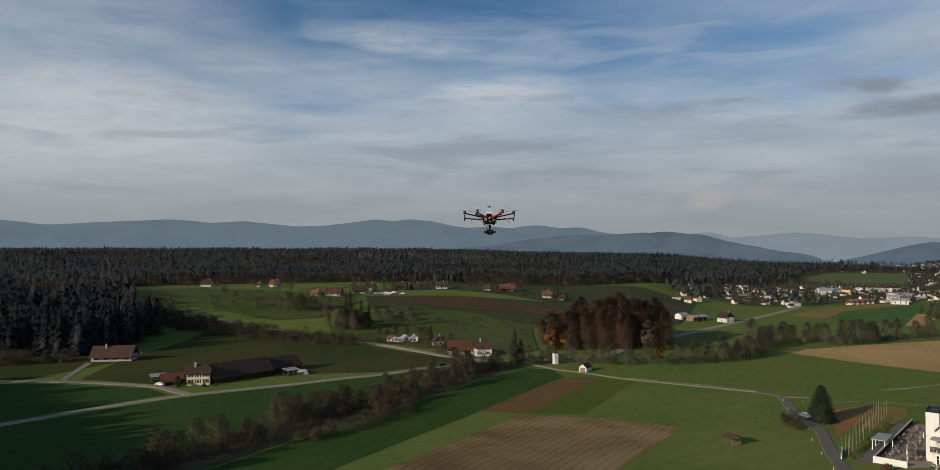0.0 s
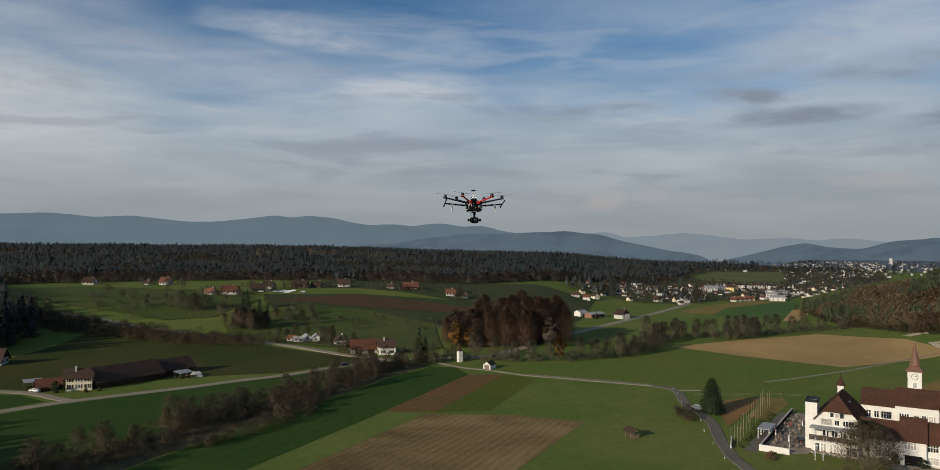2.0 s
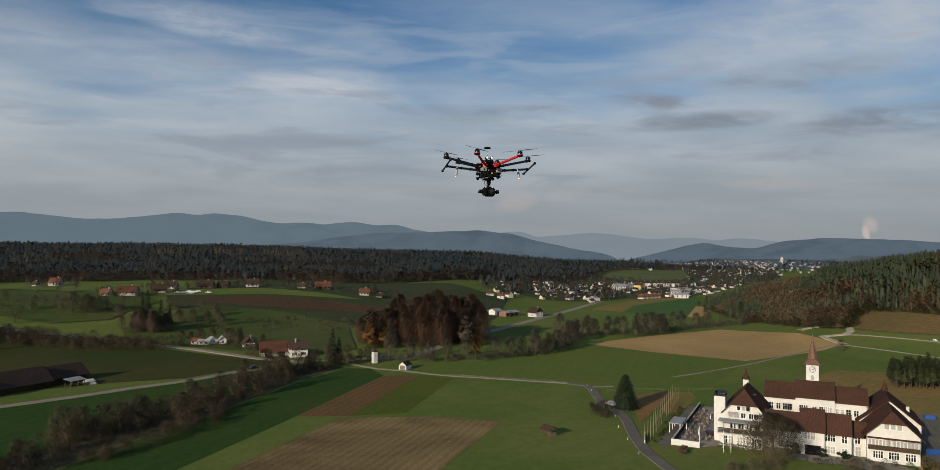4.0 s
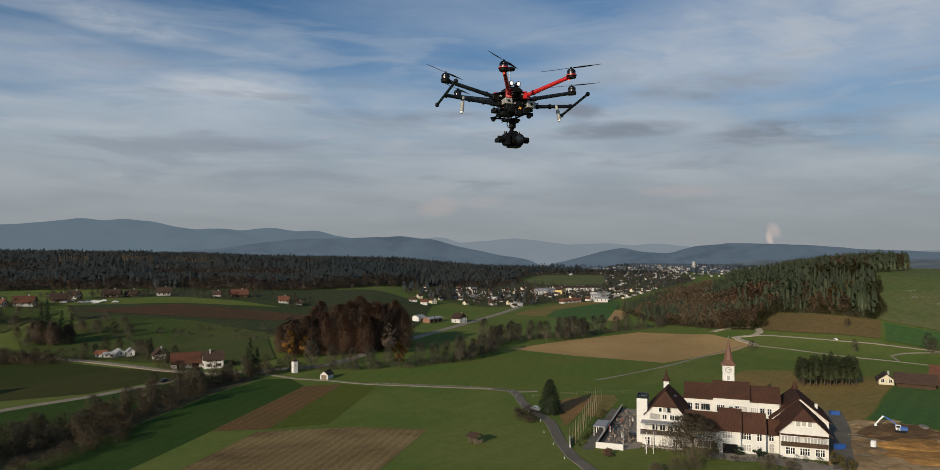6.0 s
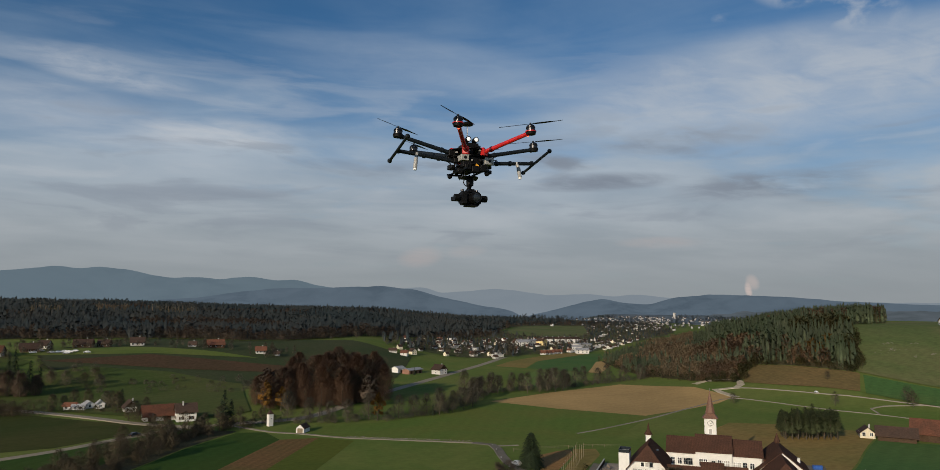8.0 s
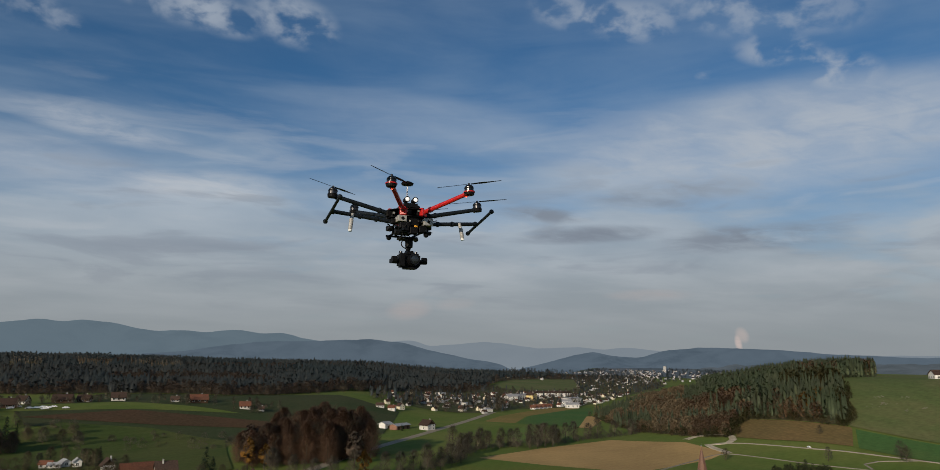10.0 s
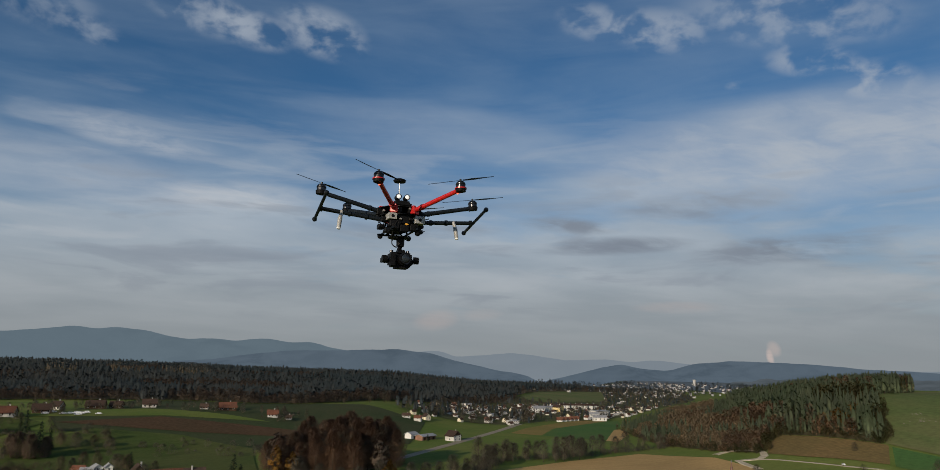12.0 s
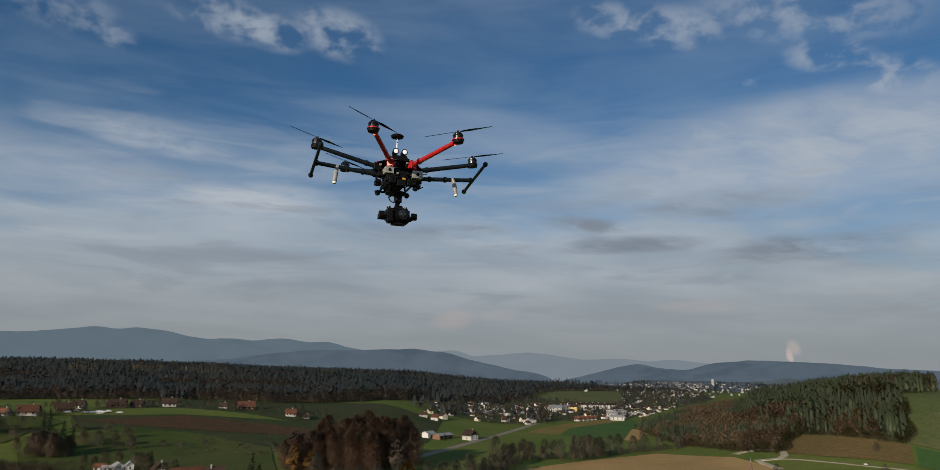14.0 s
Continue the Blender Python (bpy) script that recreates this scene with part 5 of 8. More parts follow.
def gable_roof(w, d, eave, ridge, over=0.7, thick=0.28, hip=0.0, end=0.6, sides=(1, -1)):
    """Two roof slabs with eaves, cut to small hips at the gables where hip is above 0."""
    bm = bmesh.new()
    slope = (ridge - eave) / (w / 2)
    low = eave - slope * over
    edge = w / 2 + over
    y0 = d / 2 + end
    back = hip * w / 2 * 1.0
    z_cut = eave + (ridge - eave) * (1 - hip)
    x_cut = w / 2 * hip
    for s in sides:
        if hip:
            top = [(0, -y0 + back), (s * x_cut, -y0), (s * edge, -y0), (s * edge, y0), (s * x_cut, y0), (0, y0 - back)]
        else:
            top = [(0, -y0), (s * edge, -y0), (s * edge, y0), (0, y0)]
        rise = lambda x: ridge - abs(x) * slope
        up = [bm.verts.new((x, y, rise(x) + thick)) for x, y in top]
        dn = [bm.verts.new((x, y, rise(x) + 0.02)) for x, y in top]
        bm.faces.new(up)
        bm.faces.new(dn[::-1])
        for i in range(len(top)):
            j = (i + 1) % len(top)
            bm.faces.new((up[i], dn[i], dn[j], up[j]))
    if hip:
        for s in (1, -1):
            tri = [(0, s * (y0 - back), ridge), (x_cut, s * y0, z_cut), (-x_cut, s * y0, z_cut)]
            tri[1] = (x_cut + 0.05, s * (y0 + 0.1), z_cut - 0.05)
            tri[2] = (-x_cut - 0.05, s * (y0 + 0.1), z_cut - 0.05)
            up = [bm.verts.new((x, y, z + thick)) for x, y, z in tri]
            dn = [bm.verts.new((x, y, z)) for x, y, z in tri]
            bm.faces.new(up)
            bm.faces.new(dn[::-1])
            for i in range(3):
                j = (i + 1) % 3
                bm.faces.new((up[i], dn[i], dn[j], up[j]))
    bmesh.ops.recalc_face_normals(bm, faces=bm.faces[:])
    return bm


WINDOW_MESH = {}


def window_meshes(w, h, bars):
    key = (round(w, 2), round(h, 2), bars)
    if key not in WINDOW_MESH:
        t = 0.12
        xs, zs = [-w / 2 - t, -w / 2], [-t, 0.0]
        for k in range(bars):
            x = -w / 2 + w * (k + 1) / (bars + 1)
            xs += [x - 0.055, x + 0.055]
        if bars and h > 1.3:
            zs += [h * 0.62, h * 0.62 + 0.08]
        xs += [w / 2, w / 2 + t]
        zs += [h, h + t]
        bm = bmesh.new()
        grid = [[bm.verts.new((x, -0.07, z)) for x in xs] for z in zs]
        for a in range(len(zs) - 1):
            for b in range(len(xs) - 1):
                if a % 2 == 0 or b % 2 == 0:
                    bm.faces.new((grid[a][b], grid[a][b + 1], grid[a + 1][b + 1], grid[a + 1][b]))
        bmesh.ops.solidify(bm, geom=bm.faces[:], thickness=0.09)
        rim = mesh_of("window_frame", bm, WHITE_PAINT)
        bm = bmesh.new()
        box(bm, -w / 2, w / 2, -0.025, 0.02, 0, h)
        pane = mesh_of("pane", bm, PANE)
        bm = bmesh.new()
        box(bm, -w / 2, w / 2, -0.06, 0.02, 0.01, h - 0.01)
        blind = mesh_of("shutter", bm, SHUTTER)
        WINDOW_MESH[key] = (rim, pane, blind)
    return WINDOW_MESH[key]


def window(parent, m, w=1.0, h=1.4, bars=1, closed=False):
    """A window on a wall: at m, the wall faces m's -y."""
    rim, pane, blind = window_meshes(w, h, bars)
    top = part("window", rim, None, parent, at=m)
    part("shutter" if closed else "pane", blind if closed else pane, None, top)
    return top


def block(parent, name, bounds, mat, m=None, base=None, label="", bevel=0.0):
    bm = bmesh.new()
    box(bm, *bounds)
    if bevel:
        bevelled(bm, bevel)
    return part(name, bm, mat, parent, label, m)


SIMPLE_WINDOW = {}


def simple_window(parent, m, w=1.0, h=1.25):
    """A small far window: sill, frame and pane in one piece."""
    key = (w, h)
    if key not in SIMPLE_WINDOW:
        bm = bmesh.new()
        box(bm, -w / 2 - 0.08, w / 2 + 0.08, -0.04, 0.02, -0.08, h + 0.08)
        box(bm, -w / 2, w / 2, -0.06, 0.0, 0, h)
        me = mesh_of("window", bm, WHITE_PAINT)
        me.materials.append(PANE)
        for p in me.polygons[6:]:
            p.material_index = 1
        SIMPLE_WINDOW[key] = me
    return part("window", SIMPLE_WINDOW[key], None, parent, at=m)


def shuttered_window(parent, m, w=1.0, h=1.25):
    """A window with a dark board shutter folded back on each side."""
    top = window(parent, m, w * 0.85, h, 1)
    for s in (-1, 1):
        bm = bmesh.new()
        x = s * (w * 0.425 + 0.36)
        box(bm, x - 0.22, x + 0.22, -0.08, -0.02, -0.05, h + 0.05)
        for k in range(3):
            box(bm, x - 0.18, x + 0.18, -0.10, -0.07, 0.1 + k * h * 0.32, 0.02 + (k + 0.8) * h * 0.32)
        part("shutter", bm, TIMBER, top, "dark timber shutter")
    return top


def house(name, label, w, d, eave, ridge, wall_mat, roof_mat, group="", floors=2, per=3, m=None, over=0.7, hip=0.0, chimney=True, timber_top=False, side_per=3, simple=False, shutters=False):
    """A gabled house: walls, roof, chimney and windows on all four sides."""
    top = thing(name, label, "house", group, m)
    part("wall", prism_walls(w, d, eave, ridge, hip), wall_mat, top)
    part("roof", gable_roof(w, d, eave, ridge, over, hip=hip), roof_mat, top)
    if chimney:
        bm = bmesh.new()
        box(bm, w * 0.1, w * 0.1 + 0.6, -d * 0.2, -d * 0.2 + 0.6, ridge - 1.2, ridge + 1.0)
        box(bm, w * 0.1 - 0.06, w * 0.1 + 0.66, -d * 0.2 - 0.06, -d * 0.2 + 0.66, ridge + 1.0, ridge + 1.12)
        part("chimney", bm, STONE_GREY, top)
    if timber_top:
        for s in (1, -1):
            bm = bmesh.new()
            vs = [bm.verts.new((x, s * (d / 2 + 0.04), z)) for x, z in ((-w / 2 + 0.1, eave), (w / 2 - 0.1, eave), (0, ridge - 0.2))]
            bm.faces.new(vs if s < 0 else vs[::-1])
            bmesh.ops.solidify(bm, geom=bm.faces[:], thickness=-0.05)
            part("gable_cladding", bm, TIMBER, top)
    glaze = shuttered_window if shutters else simple_window if simple else window
    for level in range(floors):
        z = 0.9 + level * (eave / floors if floors > 1 else 0)
        for k in range(per):
            x = w * ((k + 0.5) / per - 0.5)
            glaze(top, pose(x, -d / 2 - 0.005, z), 1.0, 1.25)
            glaze(top, pose(x, d / 2 + 0.005, z, 0, 0, 180), 1.0, 1.25)
        for k in range(side_per):
            y = d * ((k + 0.5) / side_per - 0.5)
            glaze(top, pose(w / 2 + 0.005, y, z, 0, 0, 90), 1.0, 1.25)
            glaze(top, pose(-w / 2 - 0.005, y, z, 0, 0, -90), 1.0, 1.25)
    return top


# ---- the convent: u runs along its front, v into its depth
CONVENT = Matrix.Translation((108, 167, 0)) @ pose(0, 0, 0, 0, 0, -41.2)


def wing(name, label, u0, u1, v0, v1, eave, ridge, along="v", hip=0.0, roof=ROOF, over=0.6, end=0.4):
    """One wing of the convent with its own roof; along: the way its ridge runs."""
    top = thing(name, label, "building", "convent wings", CONVENT @ pose((u0 + u1) / 2, (v0 + v1) / 2, 0, 0, 0, 0 if along == "v" else 90))
    w, d = (u1 - u0, v1 - v0) if along == "v" else (v1 - v0, u1 - u0)
    part("wall", prism_walls(w, d, eave, ridge, hip), PLASTER, top)
    part("roof", gable_roof(w, d, eave, ridge, over, hip=hip, end=end), roof, top)
    return top


def front_windows(parent, spots, v, w=1.0, h=1.4, bars=1):
    """Windows on a wall that faces the front; spots: (u, sill height, closed)."""
    back = parent.matrix_basis.inverted() @ CONVENT
    for u, z, closed in spots:
        window(parent, back @ pose(u, v - 0.005, z), w, h, bars, bool(closed))


def convent():
    # front left house with a half-hipped gable, over a wider ground floor with a balcony
    a = wing("convent_house", "white convent house with a half-hipped brown roof and balcony", 2.6, 11.6, 0, 15, 8.4, 13.4, hip=0.70, over=0.9, end=0.8)
    back = a.matrix_basis.inverted() @ CONVENT
    front_windows(a, [(5.9, 8.5, 0), (7.0, 8.5, 1), (8.1, 8.5, 0)], 0, 0.75, 1.0, 0)
    front_windows(a, [(4.0, 6.6, 1), (5.3, 6.6, 1), (7.0, 6.6, 0), (8.9, 6.6, 0), (10.1, 6.6, 0)], 0, 1.0, 1.2)
    front_windows(a, [(4.5, 3.7, 0), (6.5, 3.7, 0), (8.5, 3.7, 0), (10.3, 3.7, 0)], 0, 1.2, 1.8)
    block(a, "ground_floor", (1.6, 11.8, -3.8, 0, -0.8, 3.2), PLASTER, back, bevel=0.04)
    front_windows(a, [(3.0, 0.6, 0), (4.4, 0.6, 1), (7.2, 0.6, 1), (10.0, 0.5, 0), (11.0, 0.5, 0)], -3.8, 1.1, 2.0)
    block(a, "balcony_floor", (1.2, 12.2, -4.4, 0, 3.2, 3.45), STONE_GREY, back, bevel=0.03)
    bm = bmesh.new()
    for k in range(45):
        u = 1.3 + k * 0.245
        box(bm, u, u + 0.14, -4.35, -4.30, 3.45, 4.5)
    box(bm, 1.2, 12.2, -4.40, -4.26, 4.5, 4.62)
    part("railing", bm, TIMBER, a, "dark timber balcony railing", back)
    block(a, "canopy", (1.2, 12.0, -3.9, 0.1, 5.95, 6.15), ROOF_GREY, back, label="pale flat canopy over the balcony", bevel=0.03)
    for u in (1.4, 5.0, 8.5, 11.8):
        block(a, "canopy_post", (u, u + 0.14, -3.8, -3.66, 3.45, 5.95), WHITE_PAINT, back)
    block(a, "skylight", (9.3, 9.9, 1.6, 2.4, 12.3, 12.55), PANE, back)
    # stair tower with a glass parapet
    s = thing("stair_tower", "plain white stair tower with a glazed parapet", "tower", "convent wings", CONVENT @ pose(1.2, 2.2, 0))
    block(s, "wall", (-1.35, 1.4, -2.2, 2.2, -0.8, 11.6), PLASTER, bevel=0.03)
    bm = bmesh.new()
    for x0, x1, y0, y1 in ((-1.35, 1.4, -2.2, -2.14), (-1.35, 1.4, 2.14, 2.2), (-1.35, -1.29, -2.1, 2.1), (1.34, 1.4, -2.1, 2.1)):
        box(bm, x0, x1, y0, y1, 11.6, 12.4)
    part("parapet", bm, PANE, s, "dark glass parapet")
    # small turret with a spire
    t = thing("roof_turret", "small white roof turret with a slim brown spire", "turret", "", CONVENT @ pose(6.2, 17.5, 11.9) @ Matrix.Diagonal((0.8, 0.8, 0.85, 1)))
    block(t, "wall", (-0.9, 0.9, -0.9, 0.9, -3.0, 2.2), PLASTER, bevel=0.03)
    bm = bmesh.new()
    bmesh.ops.create_cone(bm, cap_ends=True, segments=8, radius1=1.55, radius2=0.5, depth=1.6, matrix=pose(0, 0, 2.9))
    bmesh.ops.create_cone(bm, cap_ends=True, segments=8, radius1=0.5, radius2=0.04, depth=2.4, matrix=pose(0, 0, 4.9))
    part("spire", bm, ROOF, t)
    # rear wing, with a taller middle
    b = wing("rear_wing", "long white rear wing under a brown tiled roof", 11.0, 19.0, 16, 27, 9.9, 12.9, "u", end=0.1)
    front_windows(b, [(12.8, 6.6, 0), (14.6, 6.6, 0), (16.2, 6.6, 0), (17.4, 6.6, 0), (12.8, 3.6, 0), (14.6, 3.6, 0), (16.2, 3.6, 0), (17.4, 3.6, 0)], 16, 1.0, 1.6)
    c = wing("middle_wing", "taller middle part of the rear wing with tall windows", 18.8, 28.2, 15.2, 27.5, 10.6, 13.8, "u", end=0.2)
    front_windows(c, [(20.2, 6.6, 0), (21.3, 6.6, 0), (23.4, 6.3, 0), (25.0, 6.6, 0), (26.0, 6.6, 1), (27.0, 6.6, 1), (20.2, 3.4, 0), (23.4, 3.4, 0), (26.0, 3.4, 1)], 15.2, 0.9, 1.8)
    d = wing("rear_wing", "white rear wing beside the middle part", 28.0, 36.0, 16, 27, 9.9, 12.9, "u", end=0.1)
    front_windows(d, [(29.0, 6.5, 1), (29.9, 6.5, 1), (31.4, 6.5, 0), (33.2, 6.5, 0), (29.4, 3.4, 1), (31.4, 3.4, 0), (33.2, 3.4, 0)], 16, 1.0, 1.5)
    # church tower behind
    w = thing("church_tower", "white church tower with a clock and a brown pointed spire", "tower", "", CONVENT @ pose(22.9, 29.0, 0))
    block(w, "wall", (-1.62, 1.62, -1.62, 1.62, -0.5, 17.6), PLASTER, bevel=0.04)
    bm = bmesh.new()
    bmesh.ops.create_cone(bm, cap_ends=True, segments=4, radius1=3.15, radius2=1.25, depth=1.5, matrix=pose(0, 0, 18.3, 0, 0, 45))
    bmesh.ops.create_cone(bm, cap_ends=True, segments=8, radius1=1.42, radius2=0.05, depth=6.2, matrix=pose(0, 0, 22.1, 0, 0, 22.5))
    part("spire", bm, SPIRE, w)
    bm = bmesh.new()
    tube(bm, (0, 0, 25.1), (0, 0, 26.1), 0.06, 0.03)
    bmesh.ops.create_uvsphere(bm, u_segments=8, v_segments=6, radius=0.16, matrix=pose(0, 0, 25.4))
    part("finial", bm, METAL, w)
    for rz, name in ((0, "clock"), (-90, "clock")):
        m = pose(0, 0, 16.2, 0, 0, rz) @ pose(0, -1.62, 0) @ Matrix.Diagonal((0.85, 1, 0.85, 1))
        bm = bmesh.new()
        bmesh.ops.create_cone(bm, cap_ends=True, segments=28, radius1=0.98, radius2=0.98, depth=0.08, matrix=pose(0, -0.03, 0, 90))
        face = part(name, bm, PLASTER, w, "round white clock face with dark numerals", m)
        bm = bmesh.new()
        for k in range(12):
            q = pose(0, -0.09, 0, 0, 30 * k)
            box(bm, -0.06, 0.06, -0.01, 0.03, 0.68, 0.92, q)
        ring = 28
        for k in range(ring):
            q = pose(0, -0.09, 0, 0, 360 / ring * k)
            box(bm, -0.115, 0.115, -0.01, 0.03, 0.93, 0.99, q)
        part("numerals", bm, BLACK, face)
        bm = bmesh.new()
        box(bm, -0.055, 0.055, -0.14, -0.10, -0.1, 0.74, pose(0, 0, 0, 0, 62))
        box(bm, -0.065, 0.065, -0.14, -0.11, -0.1, 0.52, pose(0, 0, 0, 0, 72))
        part("pointer", bm, BLACK, face)
        window(w, pose(0, 0, 0, 0, 0, rz) @ pose(0, -1.63, 13.2), 0.95, 1.4, 0, True)
    # low front wings, stepping forward and up
    e = wing("front_wing", "low white front wing under a long brown roof", 11.8, 20.6, 0.2, 8.4, 5.0, 8.4, "u", end=0.1)
    front_windows(e, [(13.0, 3.2, 1), (14.2, 3.2, 1), (15.8, 3.2, 0), (17.8, 3.2, 1), (18.9, 3.2, 1), (15.8, 0.5, 0), (17.8, 0.5, 0), (18.9, 0.5, 0)], 0.2, 0.95, 1.5)
    f = wing("porch_wing", "tall entrance bay with a garage opening", 20.4, 25.6, -2.6, 8.0, 6.0, 10.0, "u", end=0.25)
    front_windows(f, [(21.9, 3.8, 1), (23.1, 3.8, 1)], -2.6, 1.0, 1.6)
    bf = f.matrix_basis.inverted() @ CONVENT
    # flat black box standing for the dark inside of the garage opening
    bm = bmesh.new()
    box(bm, 21.3, 24.8, -2.68, -2.58, 0.0, 2.4)
    part("garage_door", bm, BLACK, f, "flat black panel for the dark garage opening", bf)
    g = wing("front_wing", "white front wing with shuttered windows", 25.4, 31.4, -1.2, 7.4, 5.6, 9.2, "u", end=0.2)
    front_windows(g, [(26.3, 3.5, 0), (27.4, 3.5, 0), (29.9, 3.4, 0), (26.3, 0.6, 1), (27.4, 0.6, 1), (29.9, 0.5, 1)], -1.2, 1.0, 1.6)
    h = wing("link_wing", "low white link with one shuttered door", 31.2, 35.0, 1.6, 7.6, 5.0, 7.6, "u", end=0.0)
    front_windows(h, [(32.8, 3.0, 0)], 1.6, 1.0, 1.5)
    front_windows(h, [(32.9, 0.1, 1)], 1.6, 1.1, 2.1)
    # right hand house with a half-hipped gable and a glazed balcony
    k = wing("convent_house", "white gabled house with a glazed balcony row", 34.6, 45.4, -1.2, 13, 6.5, 11.6, hip=0.45, over=1.0, end=0.9)
    bk = k.matrix_basis.inverted() @ CONVENT
    front_windows(k, [(38.7, 7.8, 1), (40.0, 7.9, 1), (41.3, 7.8, 1)], -1.2, 0.95, 1.5, 0)
    front_windows(k, [(36.4, 0.9, 0), (37.4, 0.9, 0), (39.6, 0.9, 0), (40.7, 0.9, 0), (43.0, 0.9, 0), (44.0, 0.9, 0)], -1.2, 0.95, 1.6)
    block(k, "balcony_floor", (34.8, 45.2, -2.1, -1.2, 3.0, 3.2), TIMBER, bk)
    block(k, "balcony_roof", (34.7, 45.3, -2.2, -1.2, 5.6, 5.8), ROOF, bk)
    block(k, "railing", (34.8, 45.2, -2.1, -1.98, 3.2, 4.1), TIMBER, bk, label="dark timber balcony railing")
    for q in range(14):
        u = 35.2 + q * 0.72
        if q != 6:
            front_windows(k, [(u, 4.1, 1)], -2.0, 0.56, 1.3, 0)
    # rear right house, its gable seen over the other's roof
    r = wing("convent_house", "white rear gabled house behind the balcony house", 33.6, 47.2, 12.8, 30, 6.4, 11.9, hip=0.0, over=0.7, end=0.5)
    br = r.matrix_basis.inverted() @ CONVENT
    block(r, "chimney", (44.7, 45.4, 20.0, 20.7, 7.8, 9.5), PLASTER, br)
    for q in range(4):
        block(r, "dormer", (35.6, 36.8, 16 + q * 2.6, 17.2 + q * 2.6, 8.0, 9.3), ROOF, br)
    t2 = thing("roof_turret", "small dark turret on the rear ridge", "turret", "", CONVENT @ pose(40.4, 27.0, 11.4))
    block(t2, "wall", (-0.5, 0.5, -0.5, 0.5, -1.0, 1.0), ROOF, bevel=0.03)
    bm = bmesh.new()
    bmesh.ops.create_cone(bm, cap_ends=True, segments=8, radius1=0.9, radius2=0.04, depth=2.4, matrix=pose(0, 0, 2.1))
    part("spire", bm, ROOF, t2)


convent()


# ---- farms and hamlet
def facing(x, y, rz, z=None):
    return pose(x, y, ground_z(x, y) if z is None else z, 0, 0, rz)


def barn(name, label, w, d, eave, ridge, wall_mat, roof_mat, m, group="", doors=2):
    """A long barn with a low broad roof and plank doors."""
    top = thing(name, label, "barn", group, m)
    part("wall", prism_walls(w, d, eave, ridge), wall_mat, top)
    part("roof", gable_roof(w, d, eave, ridge, 1.2, end=0.9), roof_mat, top)
    for k in range(doors):
        y = d * ((k + 0.5) / doors - 0.5)
        for s in (1, -1):
            bm = bmesh.new()
            box(bm, -1.5, 1.47, -0.06, 0.02, 0, min(2.8, eave - 0.4))
            part("barn_door", bm, TIMBER, top, at=pose(s * (w / 2 + 0.005), y, 0, 0, 0, 90 * s))
    return top


house("farmhouse", "cream farmhouse under a dark hipped roof beside the road fork", 6.6, 8.0, 4.5, 7.0, CREAM, ROOF_DARK, m=facing(-101.0, 263.2, -78), floors=2, per=2, hip=0.6, side_per=3, over=0.6, shutters=True)
barn("barn", "long dark barn joined behind the farmhouse", 9.5, 25, 2.8, 6.6, TIMBER, ROOF_DARK, facing(-91.0, 275.0, -40), "farm barns", 3)
barn("barn", "low dark barn with a tin lean-to", 8.0, 15, 2.8, 5.8, TIMBER, ROOF_DARK, facing(-79.0, 291.0, -42), "farm barns", 2)
barn("barn", "small dark shed with a rusty roof", 5.0, 6.5, 2.0, 3.7, TIMBER, ROOF_RED, facing(-111.5, 263.5, -62), "farm barns", 1)
barn("barn", "dark outbuilding behind the farmhouse", 6.0, 9.0, 2.8, 5.4, TIMBER, ROOF_DARK, facing(-105, 273, -70), "farm barns", 1)
house("farmhouse", "old farmhouse with a dark roof before the fir wood", 8.5, 17, 2.9, 6.4, STONE_GREY, ROOF_DARK, m=facing(-161, 319, -82), floors=1, per=2, over=1.4, timber_top=True, side_per=4, shutters=True)
house("farmhouse", "white farmhouse with a brown roof by the crossroads", 6.8, 7.8, 4.4, 7.0, PLASTER, ROOF_DARK, m=facing(6.0, 334, -84), floors=2, per=2, over=1.0, shutters=True, side_per=2)
barn("barn", "barn with a rusty red roof by the crossroads", 7.0, 12, 3.0, 6.2, STONE_GREY, ROOF_RED, facing(-4.6, 339.5, -80), "farm barns", 2)
house("cottage", "small white gabled cottage by the hedge", 4.8, 5.8, 2.7, 5.2, PLASTER, ROOF_DARK, m=facing(-16.8, 366, 14), floors=1, per=2, timber_top=True)
for i, (x, y, w, d, e, r, rz) in enumerate(((-42, 382, 3.6, 5, 2.0, 3.2, 70), (-35, 384, 4, 4.6, 2.2, 3.4, 20), (-30, 381, 3.4, 3.6, 2.6, 4.0, 10), (-38.5, 380, 2.6, 5, 1.8, 2.6, 80))):
    house("cottage", "white shed of the workshop yard", w, d, e, r, PLASTER, ROOF_GREY if i else ROOF_RED, "workshop yard", 1, 1, facing(x, y, rz), chimney=False, side_per=2, over=0.4)
# transformer tower and shed by the lane
tt = thing("transformer_tower", "slim white transformer tower with a pointed roof", "tower", m=facing(37.4, 308.3, 20) @ Matrix.Scale(0.74, 4))
block(tt, "wall", (-1.3, 1.3, -1.3, 1.3, -0.4, 6.4), PLASTER, bevel=0.03)
bm = bmesh.new()
bmesh.ops.create_cone(bm, cap_ends=True, segments=4, radius1=2.1, radius2=0.05, depth=2.4, matrix=pose(0, 0, 7.6, 0, 0, 45))
part("roof", bm, ROOF_DARK, tt)
window(tt, pose(0, -1.31, 3.8), 0.5, 0.6, 0)
sh = thing("field_shed", "small white shed with a brown timber door", "shed", m=facing(47.6, 290.5, -35) @ Matrix.Scale(0.78, 4))
part("wall", prism_walls(4.2, 6.5, 2.3, 4.0), PLASTER, sh)
part("roof", gable_roof(4.2, 6.5, 2.3, 4.0, 0.4, 0.15, end=0.3), ROOF_DARK, sh)
